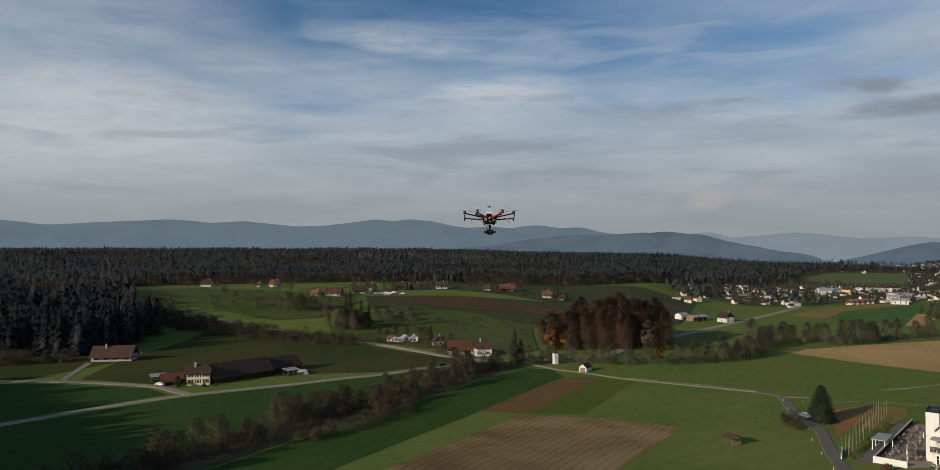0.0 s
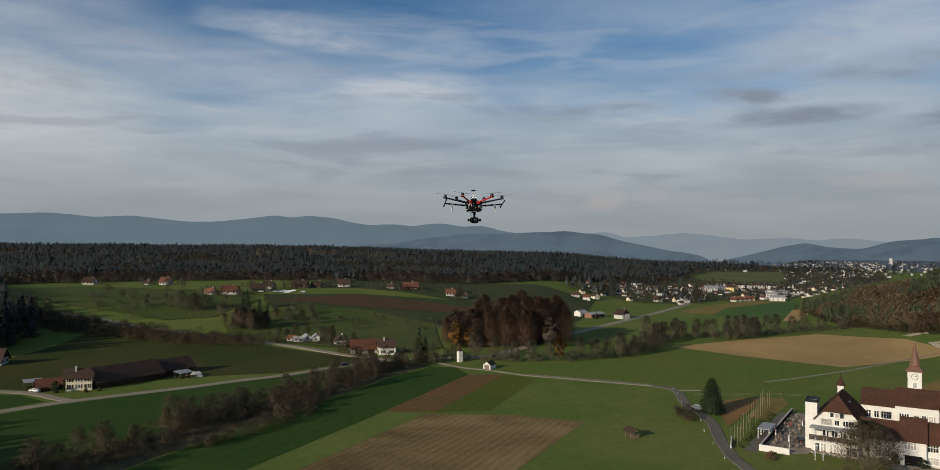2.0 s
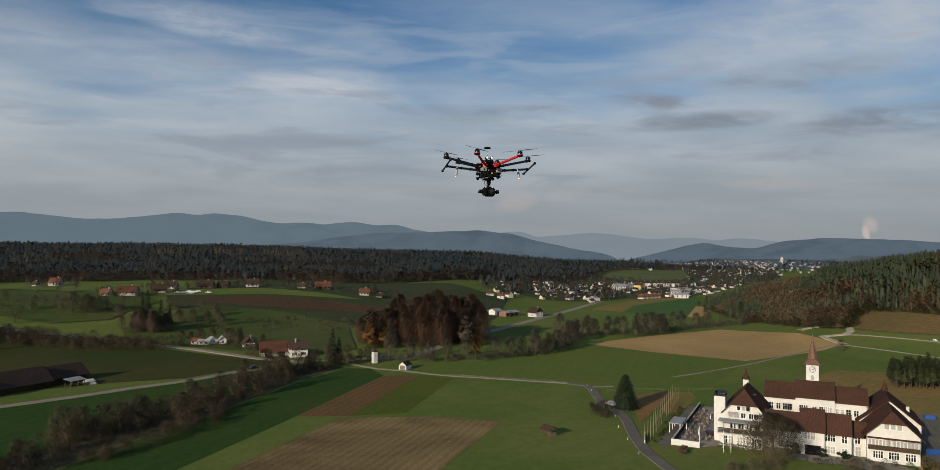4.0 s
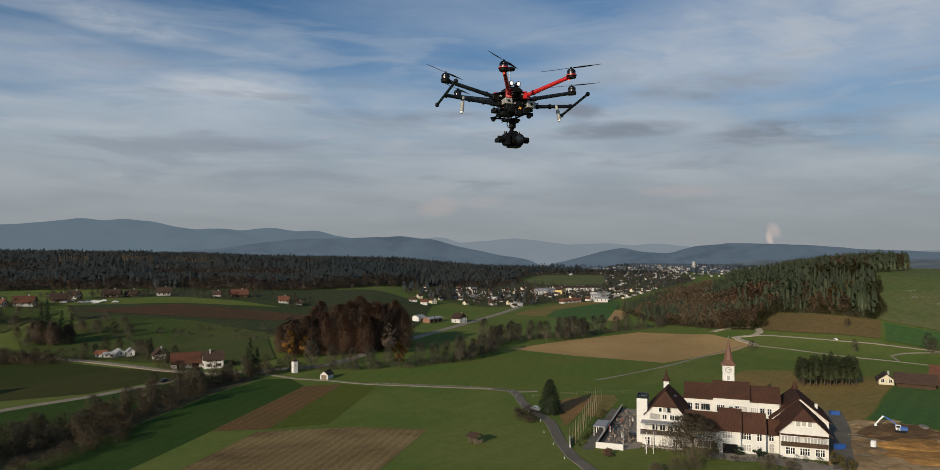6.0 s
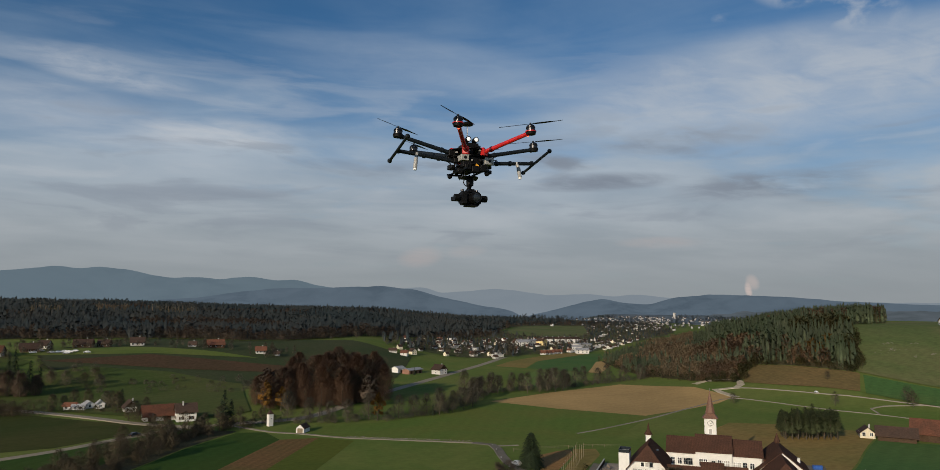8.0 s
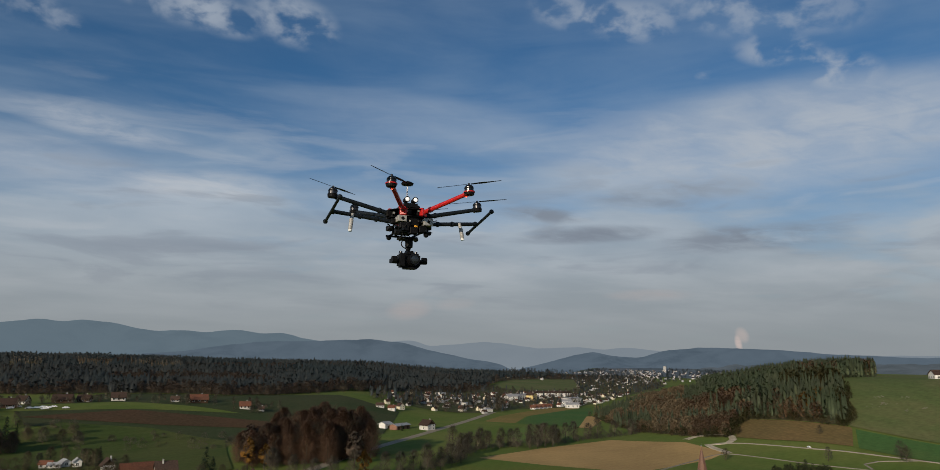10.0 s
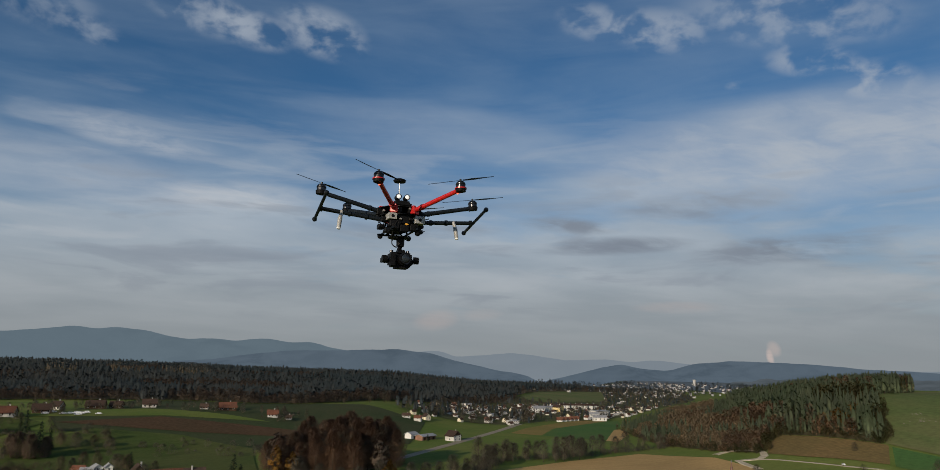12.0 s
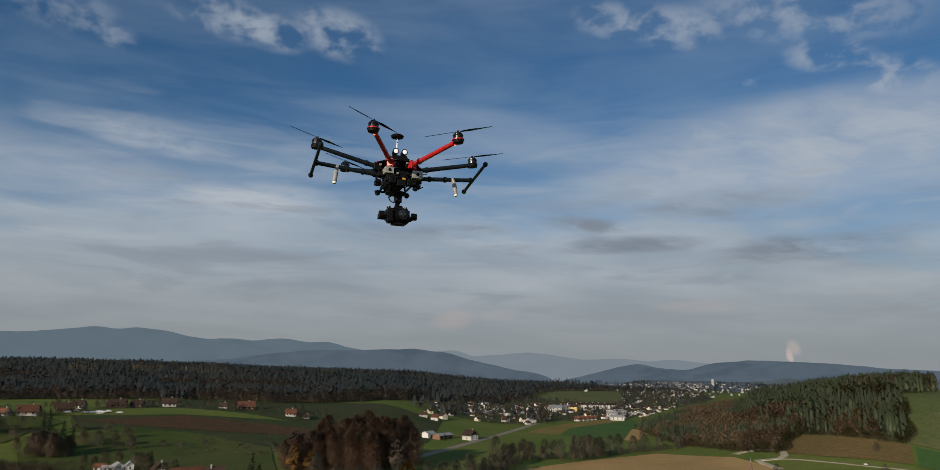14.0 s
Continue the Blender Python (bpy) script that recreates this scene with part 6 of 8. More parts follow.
bm = bmesh.new()
box(bm, -1.4, 1.4, -0.05, 0.02, 0, 2.2)
part("door", bm, POLE_WOOD, sh, at=pose(0, -3.255, 0))
# hay hut in the pasture
hut = thing("hay_hut", "weathered open wooden hay hut in the pasture", "hut", m=facing(67.6, 181.2, 18))
for x in (-1.35, 1.25):
    for y in (-1.1, 1.0):
        block(hut, "post", (x, x + 0.14, y, y + 0.14, -0.2, 1.9), POLE_WOOD)
for k in range(7):
    block(hut, "plank", (-1.3, 1.3, 1.05, 1.11, 0.05 + k * 0.26, 0.28 + k * 0.26), POLE_WOOD)
for k in range(4):
    block(hut, "plank", (-1.3, 1.3, -1.1, -1.04, 0.05 + k * 0.26, 0.28 + k * 0.26), POLE_WOOD)
part("roof", gable_roof(3.0, 3.0, 1.9, 2.7, 0.4, 0.12, end=0.5), ROOF_DARK, hut)

terrace_homes = [
    (-236, 632, 10, 15, 4.0, 9, 80, ROOF_DARK, PLASTER), (-174, 628, 10, 12, 4.5, 9.5, 75, ROOF_RED, PLASTER), (-188, 626, 5, 6, 3, 5.5, 70, ROOF_DARK, STONE_GREY),
    (-100, 516, 12, 17, 4.2, 9.6, 85, ROOF_RED, STONE_GREY), (-112, 512, 8, 9, 3.5, 7, 60, ROOF_RED, CREAM), (-84, 536, 12, 16, 4.0, 9.0, 100, ROOF_DARK, TIMBER),
    (-80, 566, 9, 10, 4.5, 9, 70, ROOF_DARK, PLASTER), (-58, 578, 11, 18, 4.0, 9.0, 85, ROOF_DARK, TIMBER), (-45, 582, 9, 12, 4.0, 8.0, 80, ROOF_DARK, TIMBER),
    (-24, 592, 10, 14, 4.5, 9.5, 95, ROOF_DARK, PLASTER), (30, 575, 11, 18, 4.0, 9.0, 95, ROOF_RED, TIMBER), (14, 577, 7, 8, 3.0, 6, 80, ROOF_DARK, STONE_GREY),
    (61, 557, 8, 11, 4.0, 8.0, 85, ROOF_RED, PLASTER), (72, 552, 5, 6, 3, 5, 80, ROOF_DARK, STONE_GREY),
]
for x, y, w, d, e, r, rz, roof_mat, wall_mat in terrace_homes:
    w, d, e, r = 0.66 * w, 0.66 * d, 0.70 * e, 0.64 * r
    wall_mat = DIMMED_PLASTER if wall_mat is PLASTER else wall_mat
    house("farmhouse", "farmhouse of the hamlet before the long wood" if wall_mat is not TIMBER else "dark timber farm building of the hamlet", w, d, e, r, wall_mat, roof_mat, "hamlet", 1, 3, facing(x, y, rz), over=1.0, side_per=3, simple=True)

home_rng = random.Random(17)
home_trees = [(x + home_rng.uniform(-15, 15), y + home_rng.choice((-1, 1, 1)) * home_rng.uniform(7, 14), home_rng.uniform(0.3, 0.62), home_rng.randrange(3)) for x, y, *_ in terrace_homes for _ in range(11)]
wood("hamlet_trees", home_trees, FAR_ROUNDS, [GARDEN_LEAF, BARK], "brown garden trees round the hamlet's farms", "trees")

# village: a few kinds of house, many copies
villa = [
    house("village_house", "white village house with a brown roof", 9, 11, 4.8, 8.6, DIMMED_PLASTER, ROOF_DARK, "village houses", 2, 2, facing(177, 487, 25) @ Matrix.Scale(0.78, 4), timber_top=True, over=1.2, simple=True, side_per=1),
    house("village_house", "white village house with a red roof", 8.5, 10, 4.6, 8.0, DIMMED_PLASTER, ROOF_RED, "village houses", 2, 2, facing(184, 592, 60) @ Matrix.Scale(0.6, 4), simple=True, side_per=1),
    house("village_house", "cream village house with a dark roof", 9, 9, 4.8, 8.6, CREAM, ROOF_DARK, "village houses", 2, 2, facing(196, 606, 20) @ Matrix.Scale(0.6, 4), simple=True, side_per=1),
    house("village_house", "low grey village house with a dark roof", 8, 11, 3.4, 6.6, STONE_GREY, ROOF_DARK, "village houses", 1, 2, facing(176, 600, 80) @ Matrix.Scale(0.6, 4), simple=True, side_per=2),
]
works = [
    house("village_block", "long flat white building in the village", 11, 22, 6.2, 6.9, DIMMED_PLASTER, ROOF_GREY, "village blocks", 2, 2, facing(404, 778, 110), chimney=False, side_per=5, simple=True),
    house("village_block", "pale flat-roofed works building in the village", 14, 18, 5.0, 5.6, DIMMED_PLASTER, ROOF_GREY, "village blocks", 1, 2, facing(440, 722, 100), chimney=False, side_per=4, simple=True),
]
house("yellow_house", "large yellow village house with a dark roof", 12, 14, 9, 13, YELLOW, ROOF_DARK, m=facing(411, 763, 30) @ Matrix.Scale(0.72, 4), floors=3, per=4)
barn("barn", "brick works shed with a grey roof beside the main road", 9, 20, 4.0, 5.4, surface("brick_wall", (0.24, 0.135, 0.095), fine=2, broad=0.3, vary=0.2), ROOF_GREY, facing(160, 497, -58) @ Matrix.Scale(0.72, 4), "farm barns", 3)
barn("barn", "white gabled hall beside the works shed", 8, 10, 4.4, 6.2, PLASTER, ROOF_GREY, facing(152, 505, -58) @ Matrix.Scale(0.75, 4), "farm barns", 1)
for x, y, w, d, e, r, rz in ((402, 668, 8, 10, 5.2, 7.0, 60), (394, 645, 9, 13, 3.6, 5.4, 70), (387, 768, 9, 15, 5.0, 7.6, 95)):
    house("village_house", "large white village house by the fields", w, d, e, r, PLASTER, ROOF_GREY, "village houses", 2, 2, facing(x, y, rz), simple=True, side_per=3, chimney=False, over=0.5)
for k in range(6):
    house("row_house", "white house in a long terrace row", 7, 8.5, 5.0, 6.8, PLASTER, ROOF_DARK, "terrace row", 2, 2, facing(452 + 8.6 * k, 826 - 0.6 * k, 94), simple=True, side_per=2, over=0.4)
for k in range(5):
    house("row_house", "low house with a red-brown roof in a row", 6, 7.2, 2.6, 5.4, DIMMED_PLASTER, ROOF_RED, "brown row", 1, 2, facing(346 + 6.2 * k, 641 + 2.6 * k, 60) @ Matrix.Scale(0.78, 4), simple=True, side_per=2, over=0.6)
town_rng = random.Random(99)
placed = [(402, 668), (394, 645), (387, 768), (354, 644), (368, 650), (456, 826), (472, 825), (490, 824), (168, 490), (184, 592), (196, 606), (176, 600), (404, 778), (440, 722), (414, 790), (153, 509)]


VILLAGE = [(252, 657), (277, 600), (331, 638), (405, 645), (505, 734), (672, 895), (804, 1069), (1180, 1640), (1060, 1700), (628, 1000), (554, 904), (470, 900), (379, 871), (330, 860)]
TREED = [(200, 640), (277, 600), (331, 638), (405, 645), (505, 734), (700, 895), (900, 1120), (1280, 1700), (1060, 1720), (628, 1000), (554, 915), (485, 930), (470, 1050), (400, 1010), (300, 860)]


def village(count, corners, r0, r1, kinds, gap, small=0.36, big=0.56):
    done = tries = 0
    xs, ys = [c[0] for c in corners], [c[1] for c in corners]
    while done < count and tries < 30000:
        tries += 1
        x, y = town_rng.uniform(min(xs), max(xs)), town_rng.uniform(min(ys), max(ys))
        if not inside(x, y, corners) or not r0 < math.hypot(x, y) < r1:
            continue
        if any((x - a) ** 2 + (y - b) ** 2 < gap * gap for a, b in placed):
            continue
        along = (x - 69) * 0.645 + (y - 341) * 0.764
        across = -(x - 69) * 0.764 + (y - 341) * 0.645
        if abs(across) < 12 and along < 560:
            continue
        placed.append((x, y))
        m = facing(x, y, town_rng.choice((20, 30, 110, 120)) + town_rng.uniform(-15, 15)) @ Matrix.Scale(town_rng.uniform(small, big), 4)
        copy_thing(town_rng.choice(kinds), m).matrix_basis = m
        done += 1


village(17, [(185, 610), (240, 620), (252, 657), (330, 860), (260, 800), (200, 690)], 0, 2000, villa, 17)
village(120, VILLAGE, 600, 1020, villa + villa + works, 15)
village(60, VILLAGE, 1020, 2200, villa + villa + works[:1], 24, 0.28, 0.42)
village(16, [(560, 1230), (680, 1420), (940, 1620), (980, 1560), (700, 1330)], 0, 3000, villa, 30)


def town_houses():
    """Far houses of the towns on the plain: small gabled blocks."""
    pts, faces, kinds = [], [], []
    for _ in range(300):
        az, r = town_rng.gauss(36.6, 2.6), town_rng.uniform(1500, 3300)
        if town_rng.random() < 0.3:
            az = town_rng.uniform(40, 52)
        x, y = polar(az, r)
        w, d, e, h = town_rng.uniform(3, 5.5), town_rng.uniform(3, 8), town_rng.uniform(2.5, 4.5), town_rng.uniform(1.5, 2.5)
        a = town_rng.uniform(0, 3.14)
        c, s = math.cos(a), math.sin(a)
        z, i = ground_z(x, y), len(pts)
        for px, py, pz in ((-w, -d, -0.5), (w, -d, -0.5), (w, d, -0.5), (-w, d, -0.5), (-w, -d, e), (w, -d, e), (w, d, e), (-w, d, e), (0, -d, e + h), (0, d, e + h)):
            px, py = px * 0.5, py * 0.5
            pts.append((x + px * c - py * s, y + px * s + py * c, z + pz))
        for f, k in (((0, 1, 5, 4), 0), ((1, 2, 6, 5), 0), ((2, 3, 7, 6), 0), ((3, 0, 4, 7), 0), ((4, 5, 8, 4), 0), ((6, 7, 9, 6), 0), ((5, 6, 9, 8), 1), ((7, 4, 8, 9), 1)):
            f = [i + q for q in dict.fromkeys(f)]
            faces += [(f[0], f[1], f[2])] + ([(f[0], f[2], f[3])] if len(f) > 3 else [])
            kinds += [k] * (len(f) - 2)
    # grey walls stand for white ones; the haze before them is in the colour
    me = arrays("town_houses", np.array(pts), np.array(faces), [STONE_GREY, ROOF_DARK], np.array(kinds))
    tagged(new("town_houses", me), "houses of far towns on the plain, white walls greyed for haze", "houses", kind="stuff")


town_houses()
town_trees = [(x, y, town_rng.uniform(0.3, 0.72), town_rng.randrange(3)) for x, y in fill(TREED, 10.5, 77) if town_rng.random() < 0.66 and min((x - a) ** 2 + (y - b) ** 2 for a, b in placed) > 12]
town_trees += [(town_rng.gauss(304, 9), town_rng.gauss(652, 10), town_rng.uniform(0.8, 1.3), town_rng.randrange(3)) for _ in range(16)]
town_trees += [(town_rng.gauss(215, 22), town_rng.gauss(672, 22), town_rng.uniform(0.5, 1.0), town_rng.randrange(3)) for _ in range(40)]
town_rng.shuffle(town_trees)
half = len(town_trees) * 3 // 5
wood("village_trees", town_trees[:half], FAR_ROUNDS, [GARDEN_LEAF, BARK], "leafless garden trees between the village houses", "trees")
wood("village_evergreens", town_trees[half:], FAR_FIRS, [NEEDLES_HAZED, BARK], "dark evergreens between the village houses", "trees")
far_spots = []
for az, r, size in [(town_rng.uniform(27, 52), town_rng.uniform(1600, 3300), 0) for _ in range(1300)]:
    x, y = polar(az, r)
    if noise.noise(Vector((x * 0.004, y * 0.004, 2))) > 0.02:
        far_spots.append((x, y, town_rng.uniform(0.8, 1.3), town_rng.randrange(3)))
wood("plain_copses", far_spots, FAR_ROUNDS, [NEEDLES_HAZED, BARK], "dark copses on the far plain")
house("tower_block", "tall pale block of flats far off", 10, 10, 23, 24, STONE_GREY, ROOF_GREY, m=facing(*polar(38.9, 3000), 30, ), floors=9, per=3, chimney=False, side_per=3, simple=True)

# ---------------------------------------------------------------- convent garden, yard and site
def at(u, v, z=0.0, rz=0.0):
    return CONVENT @ pose(u, v, z, 0, 0, rz)


def paving(name, corners, mat, label, lift):
    pts = [(CONVENT @ Vector((u, v, 0)))[:2] for u, v in corners]
    return field(name, pts, mat, label, lift)


GARDEN_WOOD = surface("pale_garden_wood", (0.30, 0.235, 0.175), (0.22, 0.165, 0.125), fine=3.0, broad=0.4, vary=0.2, rough=0.85)
YARD = surface("yard_paving", (0.290, 0.248, 0.195), (0.225, 0.195, 0.155), fine=0.8, broad=0.12, vary=0.18, rough=0.9)
paving("terrace_paving", [(-9.0, -9.1), (-2.6, -9.1), (1.4, -6.0), (1.4, 4), (0, 14), (-3, 40), (-9.0, 40)], YARD, "pale paved restaurant terrace", 0.10)
paving("front_drive", [(19, -3), (26, -2.4), (33, 1), (48, -6), (52, -14), (36, -10.5), (31, -7.5), (24, -9.5), (17, -7.5)], YARD, "pale paved drive before the entrance", 0.08)
paving("side_drive", [(45.6, -4), (48, -6), (52.5, 12), (54, 40), (50, 44), (47.6, 12)], ASPHALT, "grey asphalt drive along the house", 0.09)
# low garden wall round the terrace
gw = thing("garden_wall", "low white retaining wall round the terrace", "wall", m=at(-9.2, -9.2))
block(gw, "wall", (-0.2, 6.8, -0.2, 0.15, -0.6, 1.5), PLASTER, bevel=0.03)
block(gw, "wall", (-0.2, 0.15, 0.16, 49.0, -0.6, 1.3), TIMBER, label="dark timber-faced parapet", bevel=0.03)
block(gw, "coping", (-0.26, 0.21, 0.2, 49.0, 1.3, 1.36), STONE_GREY, bevel=0.01)
paving("garden_path", [(-12.6, -12), (-9.6, -12), (-9.5, 38), (-12.4, 38)], ASPHALT, "grey lower path beside the terrace", 0.09)
ramp = thing("ramp_wall", "white wall along the steps beside the lane", "wall", m=at(-15.5, -12))
block(ramp, "wall", (-0.15, 0.15, 0, 9, -0.5, 0.9), PLASTER, pose(0, 0, 0, 0, 0, 12), bevel=0.03)
# pavilion
pv = thing("pavilion", "open pavilion with a flat pale roof", "pavilion", m=at(-10.4, 6.0, 0, 0))
block(pv, "roof", (-1.7, 1.7, -4.0, 4.0, 2.6, 2.8), ROOF_GREY, bevel=0.04)
for x in (-1.5, 1.2):
    for y in (-3.8, 0, 3.66):
        block(pv, "post", (x, x + 0.14, y, y + 0.14, -0.2, 2.6), WHITE_PAINT)


def cafe_table(group):
    top = thing("cafe_table", "round pale wooden cafe table with chairs drawn up", "table", group)
    bm = bmesh.new()
    bmesh.ops.create_cone(bm, cap_ends=True, segments=20, radius1=0.75, radius2=0.75, depth=0.05, matrix=pose(0, 0, 0.75))
    part("tabletop", bm, GARDEN_WOOD, top)
    bm = bmesh.new()
    tube(bm, (0, 0, 0), (0, 0, 0.73), 0.06, 0.05, 8)
    bmesh.ops.create_cone(bm, cap_ends=True, segments=14, radius1=0.35, radius2=0.3, depth=0.05, matrix=pose(0, 0, 0.03))
    part("pedestal", bm, METAL, top)
    return top


def cafe_chair(group):
    top = thing("garden_chair", "pale slatted garden chair by a cafe table", "chair", group)
    bm = bmesh.new()
    for k in range(5):
        box(bm, -0.24, 0.24, -0.24 + k * 0.1, -0.16 + k * 0.1, 0.43, 0.46)
    part("seat", bm, GARDEN_WOOD, top)
    bm = bmesh.new()
    for k in range(4):
        box(bm, -0.24, 0.24, 0.24, 0.27, 0.55 + k * 0.1, 0.63 + k * 0.1)
    part("backrest", bm, GARDEN_WOOD, top)
    for x in (-0.23, 0.20):
        for y, h in ((-0.23, 0.43), (0.22, 0.95)):
            block(top, "leg", (x, x + 0.03, y, y + 0.03, 0, h), METAL)
    return top


def parasol(group, cloth, label, shut=True):
    top = thing("parasol", label, "parasol", group)
    bm = bmesh.new()
    tube(bm, (0, 0, 0), (0, 0, 2.7), 0.03, 0.025, 8)
    part("pole", bm, METAL, top)
    bm = bmesh.new()
    bmesh.ops.create_cone(bm, cap_ends=True, segments=10, radius1=0.16 if shut else 1.5, radius2=0.03, depth=1.5 if shut else 0.5, matrix=pose(0, 0, 1.9 if shut else 2.5))
    part("canopy", bm, cloth, top)
    bm = bmesh.new()
    bmesh.ops.create_cone(bm, cap_ends=True, segments=14, radius1=0.32, radius2=0.28, depth=0.1, matrix=pose(0, 0, 0.05))
    part("base", bm, STONE_GREY, top)
    return top


t0 = cafe_table("terrace tables")
c0 = cafe_chair("terrace chairs")
p0 = parasol("terrace parasols", WHITE_PAINT, "folded white parasol on the terrace")
p1 = parasol("terrace parasols", RED_CLOTH, "folded red parasol on the terrace")
spots = [(-7, -1.5), (-4, -2.5), (-1.5, -1), (-6.5, 3), (-3.4, 2.2), (-7.4, 7), (-4.2, 7), (-7.6, 11.5), (-4.4, 12), (-7.4, 16), (-4.0, 17), (-7.4, 21), (-4.4, 22), (-7.4, 27), (-4.6, 27), (-7.0, 32), (2.6, -5.2), (4.6, -5.4), (6.8, -5.2), (9.2, -5.4)]
for i, (u, v) in enumerate(spots):
    m = at(u, v, 0.12, i * 37)
    if i == 0:
        t0.matrix_basis = m
    else:
        copy_thing(t0, m)
    for k in range(4):
        q = m @ pose(1.0 * math.cos(k * math.pi / 2), 1.0 * math.sin(k * math.pi / 2), 0, 0, 0, k * 90 - 90)
        if i == 0 and k == 0:
            c0.matrix_basis = q
        else:
            copy_thing(c0, q)
    if i == 1:
        p0.matrix_basis = m @ pose(0.9, 0.9, 0)
    elif i == 5:
        p1.matrix_basis = m @ pose(0.9, 0.9, 0)
    elif i in (9,):
        copy_thing(p1, m @ pose(0.9, 0.9, 0))
    elif i in (3, 10, 16, 18):
        copy_thing(p0, m @ pose(0.9, 0.9, 0))


def wooden_pole(h):
    top = thing("wooden_pole", "tall weathered wooden pole in a row", "pole", "rows of poles")
    bm = bmesh.new()
    tube(bm, (0, 0, -0.3), (0.05, 0.03, h), 0.08, 0.055, 8)
    part("shaft", bm, POLE_WOOD, top)
    bm = bmesh.new()
    tube(bm, (0.05, 0.03, h - 0.02), (0.05, 0.03, h + 0.06), 0.09, 0.05, 8)
    part("cap", bm, METAL, top)
    return top


pole0 = wooden_pole(4.4)
first = True
for row, ((x0, y0), (x1, y1)) in enumerate((((89.8, 170.6), (124.7, 215.2)), ((92.0, 171.6), (126.2, 213.6)))):
    for k in range(13):
        f = k / 12
        m = pose(x0 + (x1 - x0) * f, y0 + (y1 - y0) * f, 0, rnd.uniform(-2, 2), rnd.uniform(-2, 2), 0)
        if first:
            pole0.matrix_basis, first = m, False
        else:
            copy_thing(pole0, m)
# fence of small posts along the lane
post0 = thing("lane_post", "short pale marker post beside the lane", "post", "lane posts")
bm = bmesh.new()
box(bm, -0.05, 0.05, -0.05, 0.05, -0.2, 0.7)
part("shaft", bevelled(bm, 0.02), WHITE_PAINT, post0)
bm = bmesh.new()
box(bm, -0.055, 0.055, -0.055, 0.055, 0.5, 0.6)
part("band", bm, BLACK, post0)
lane_line = spline([(106, 240), (104, 232), (100, 220), (97, 208), (95, 196), (90, 184), (86.5, 172), (83.2, 160)], 7)
for i, p in enumerate(lane_line):
    m = pose(p.x - 0.6, p.y + 0.5, 0)
    if i == 0:
        post0.matrix_basis = m
    else:
        copy_thing(post0, m)
belt("lane_hedge", [(94.6, 209), (92.5, 205), (91.2, 200), (91.6, 195)], 4, 0.8, SHRUBS, [LEAF_BROWN, BARK], "brown bare hedge on the lane's edge", 0.5, 0.8, 15, "hedge")
belt("garden_hedge", [(c[0], c[1]) for c in [(CONVENT @ Vector(q))[:2] for q in ((-13.2, -9.5, 0), (-13.2, 6, 0), (-13.3, 18, 0), (-13.3, 33, 0))]], 2, 1.5, SHRUBS, [HEDGE_LEAF, BARK], "dark green hedge along the terrace", 0.22, 0.36, 16, "hedge")
belt("drive_hedge", [(CONVENT @ Vector(q))[:2] for q in ((35, -4.2, 0), (40, -4.5, 0), (46, -5.0, 0), (50, -2, 0))], 2, 1.2, SHRUBS, [HEDGE_LEAF, BARK], "low dark shrubs before the house", 0.25, 0.42, 17, "hedge")
belt("island_hedge", [(CONVENT @ Vector(q))[:2] for q in ((22, -8.5, 0), (26, -9.5, 0), (30, -8, 0), (33, -5, 0))], 1.5, 1.0, SHRUBS, [HEDGE_LEAF, BARK], "clipped low hedge round the drive", 0.3, 0.42, 18, "hedge")


def bush(name, label, u, v, size, mat, seed):
    top = thing(name, label, "bush", "", at(u, v))
    p, t = crown_arrays(random.Random(seed), 1.7 * size, 1.3 * size, 14, 60, 0.12, 0.12)
    part("leaves", arrays("leaves", p, t, mat), None, top)
    p, t = limb_arrays(random.Random(seed), 1.2 * size, 0.05, 0.9, 1, 0.02)
    part("stems", arrays("stems", p, t, BARK), None, top)
    return top


bush("round_bush", "dark round evergreen bush by the drive", 25.0, -3.4, 1.1, NEEDLES, 1)
bush("round_bush", "dark round evergreen bush by the wall", 29.8, -2.6, 1.1, NEEDLES, 2)
bush("round_bush", "dark evergreen bush by the garage", 19.4, -3.2, 1.3, NEEDLES, 3)
bush("red_bush", "rust red shrub on the lawn", -5, -16, 1.2, LEAF_RUST, 4)
bush("yellow_bush", "yellowing shrub at the drive's end", 48.5, -8, 1.5, LEAF_OLIVE, 5)
bush("round_bush", "brown shrub at the house corner", 46.8, -2.6, 1.5, LEAF_OLIVE, 6)
set_trees("linden_tree", "large bare brown linden on the convent lawn", [(*(CONVENT @ Vector((14.6, -12.5, 0)))[:2], 1.0)], [lambda q: (twig_arrays(q, 11.0, 7.2, 9500, 1.1, 0.032, 0.10), limb_arrays(q, 11.0, 0.34, 1.15, 4, 0.022, forks=5), TWIGS)], "", 81)
# lawn poles
flag0 = thing("flag_pole", "slim white pole on the lawn", "pole", "lawn poles", at(5.0, -9.5))
bm = bmesh.new()
tube(bm, (0, 0, -0.3), (0, 0, 5.4), 0.07, 0.05, 8)
part("shaft", bm, WHITE_PAINT, flag0)
bm = bmesh.new()
bmesh.ops.create_uvsphere(bm, u_segments=8, v_segments=6, radius=0.1, matrix=pose(0, 0, 5.45))
part("knob", bm, METAL, flag0)
for u, v in ((3.4, -10.4), (-2.5, -9.0)):
    copy_thing(flag0, at(u, v))


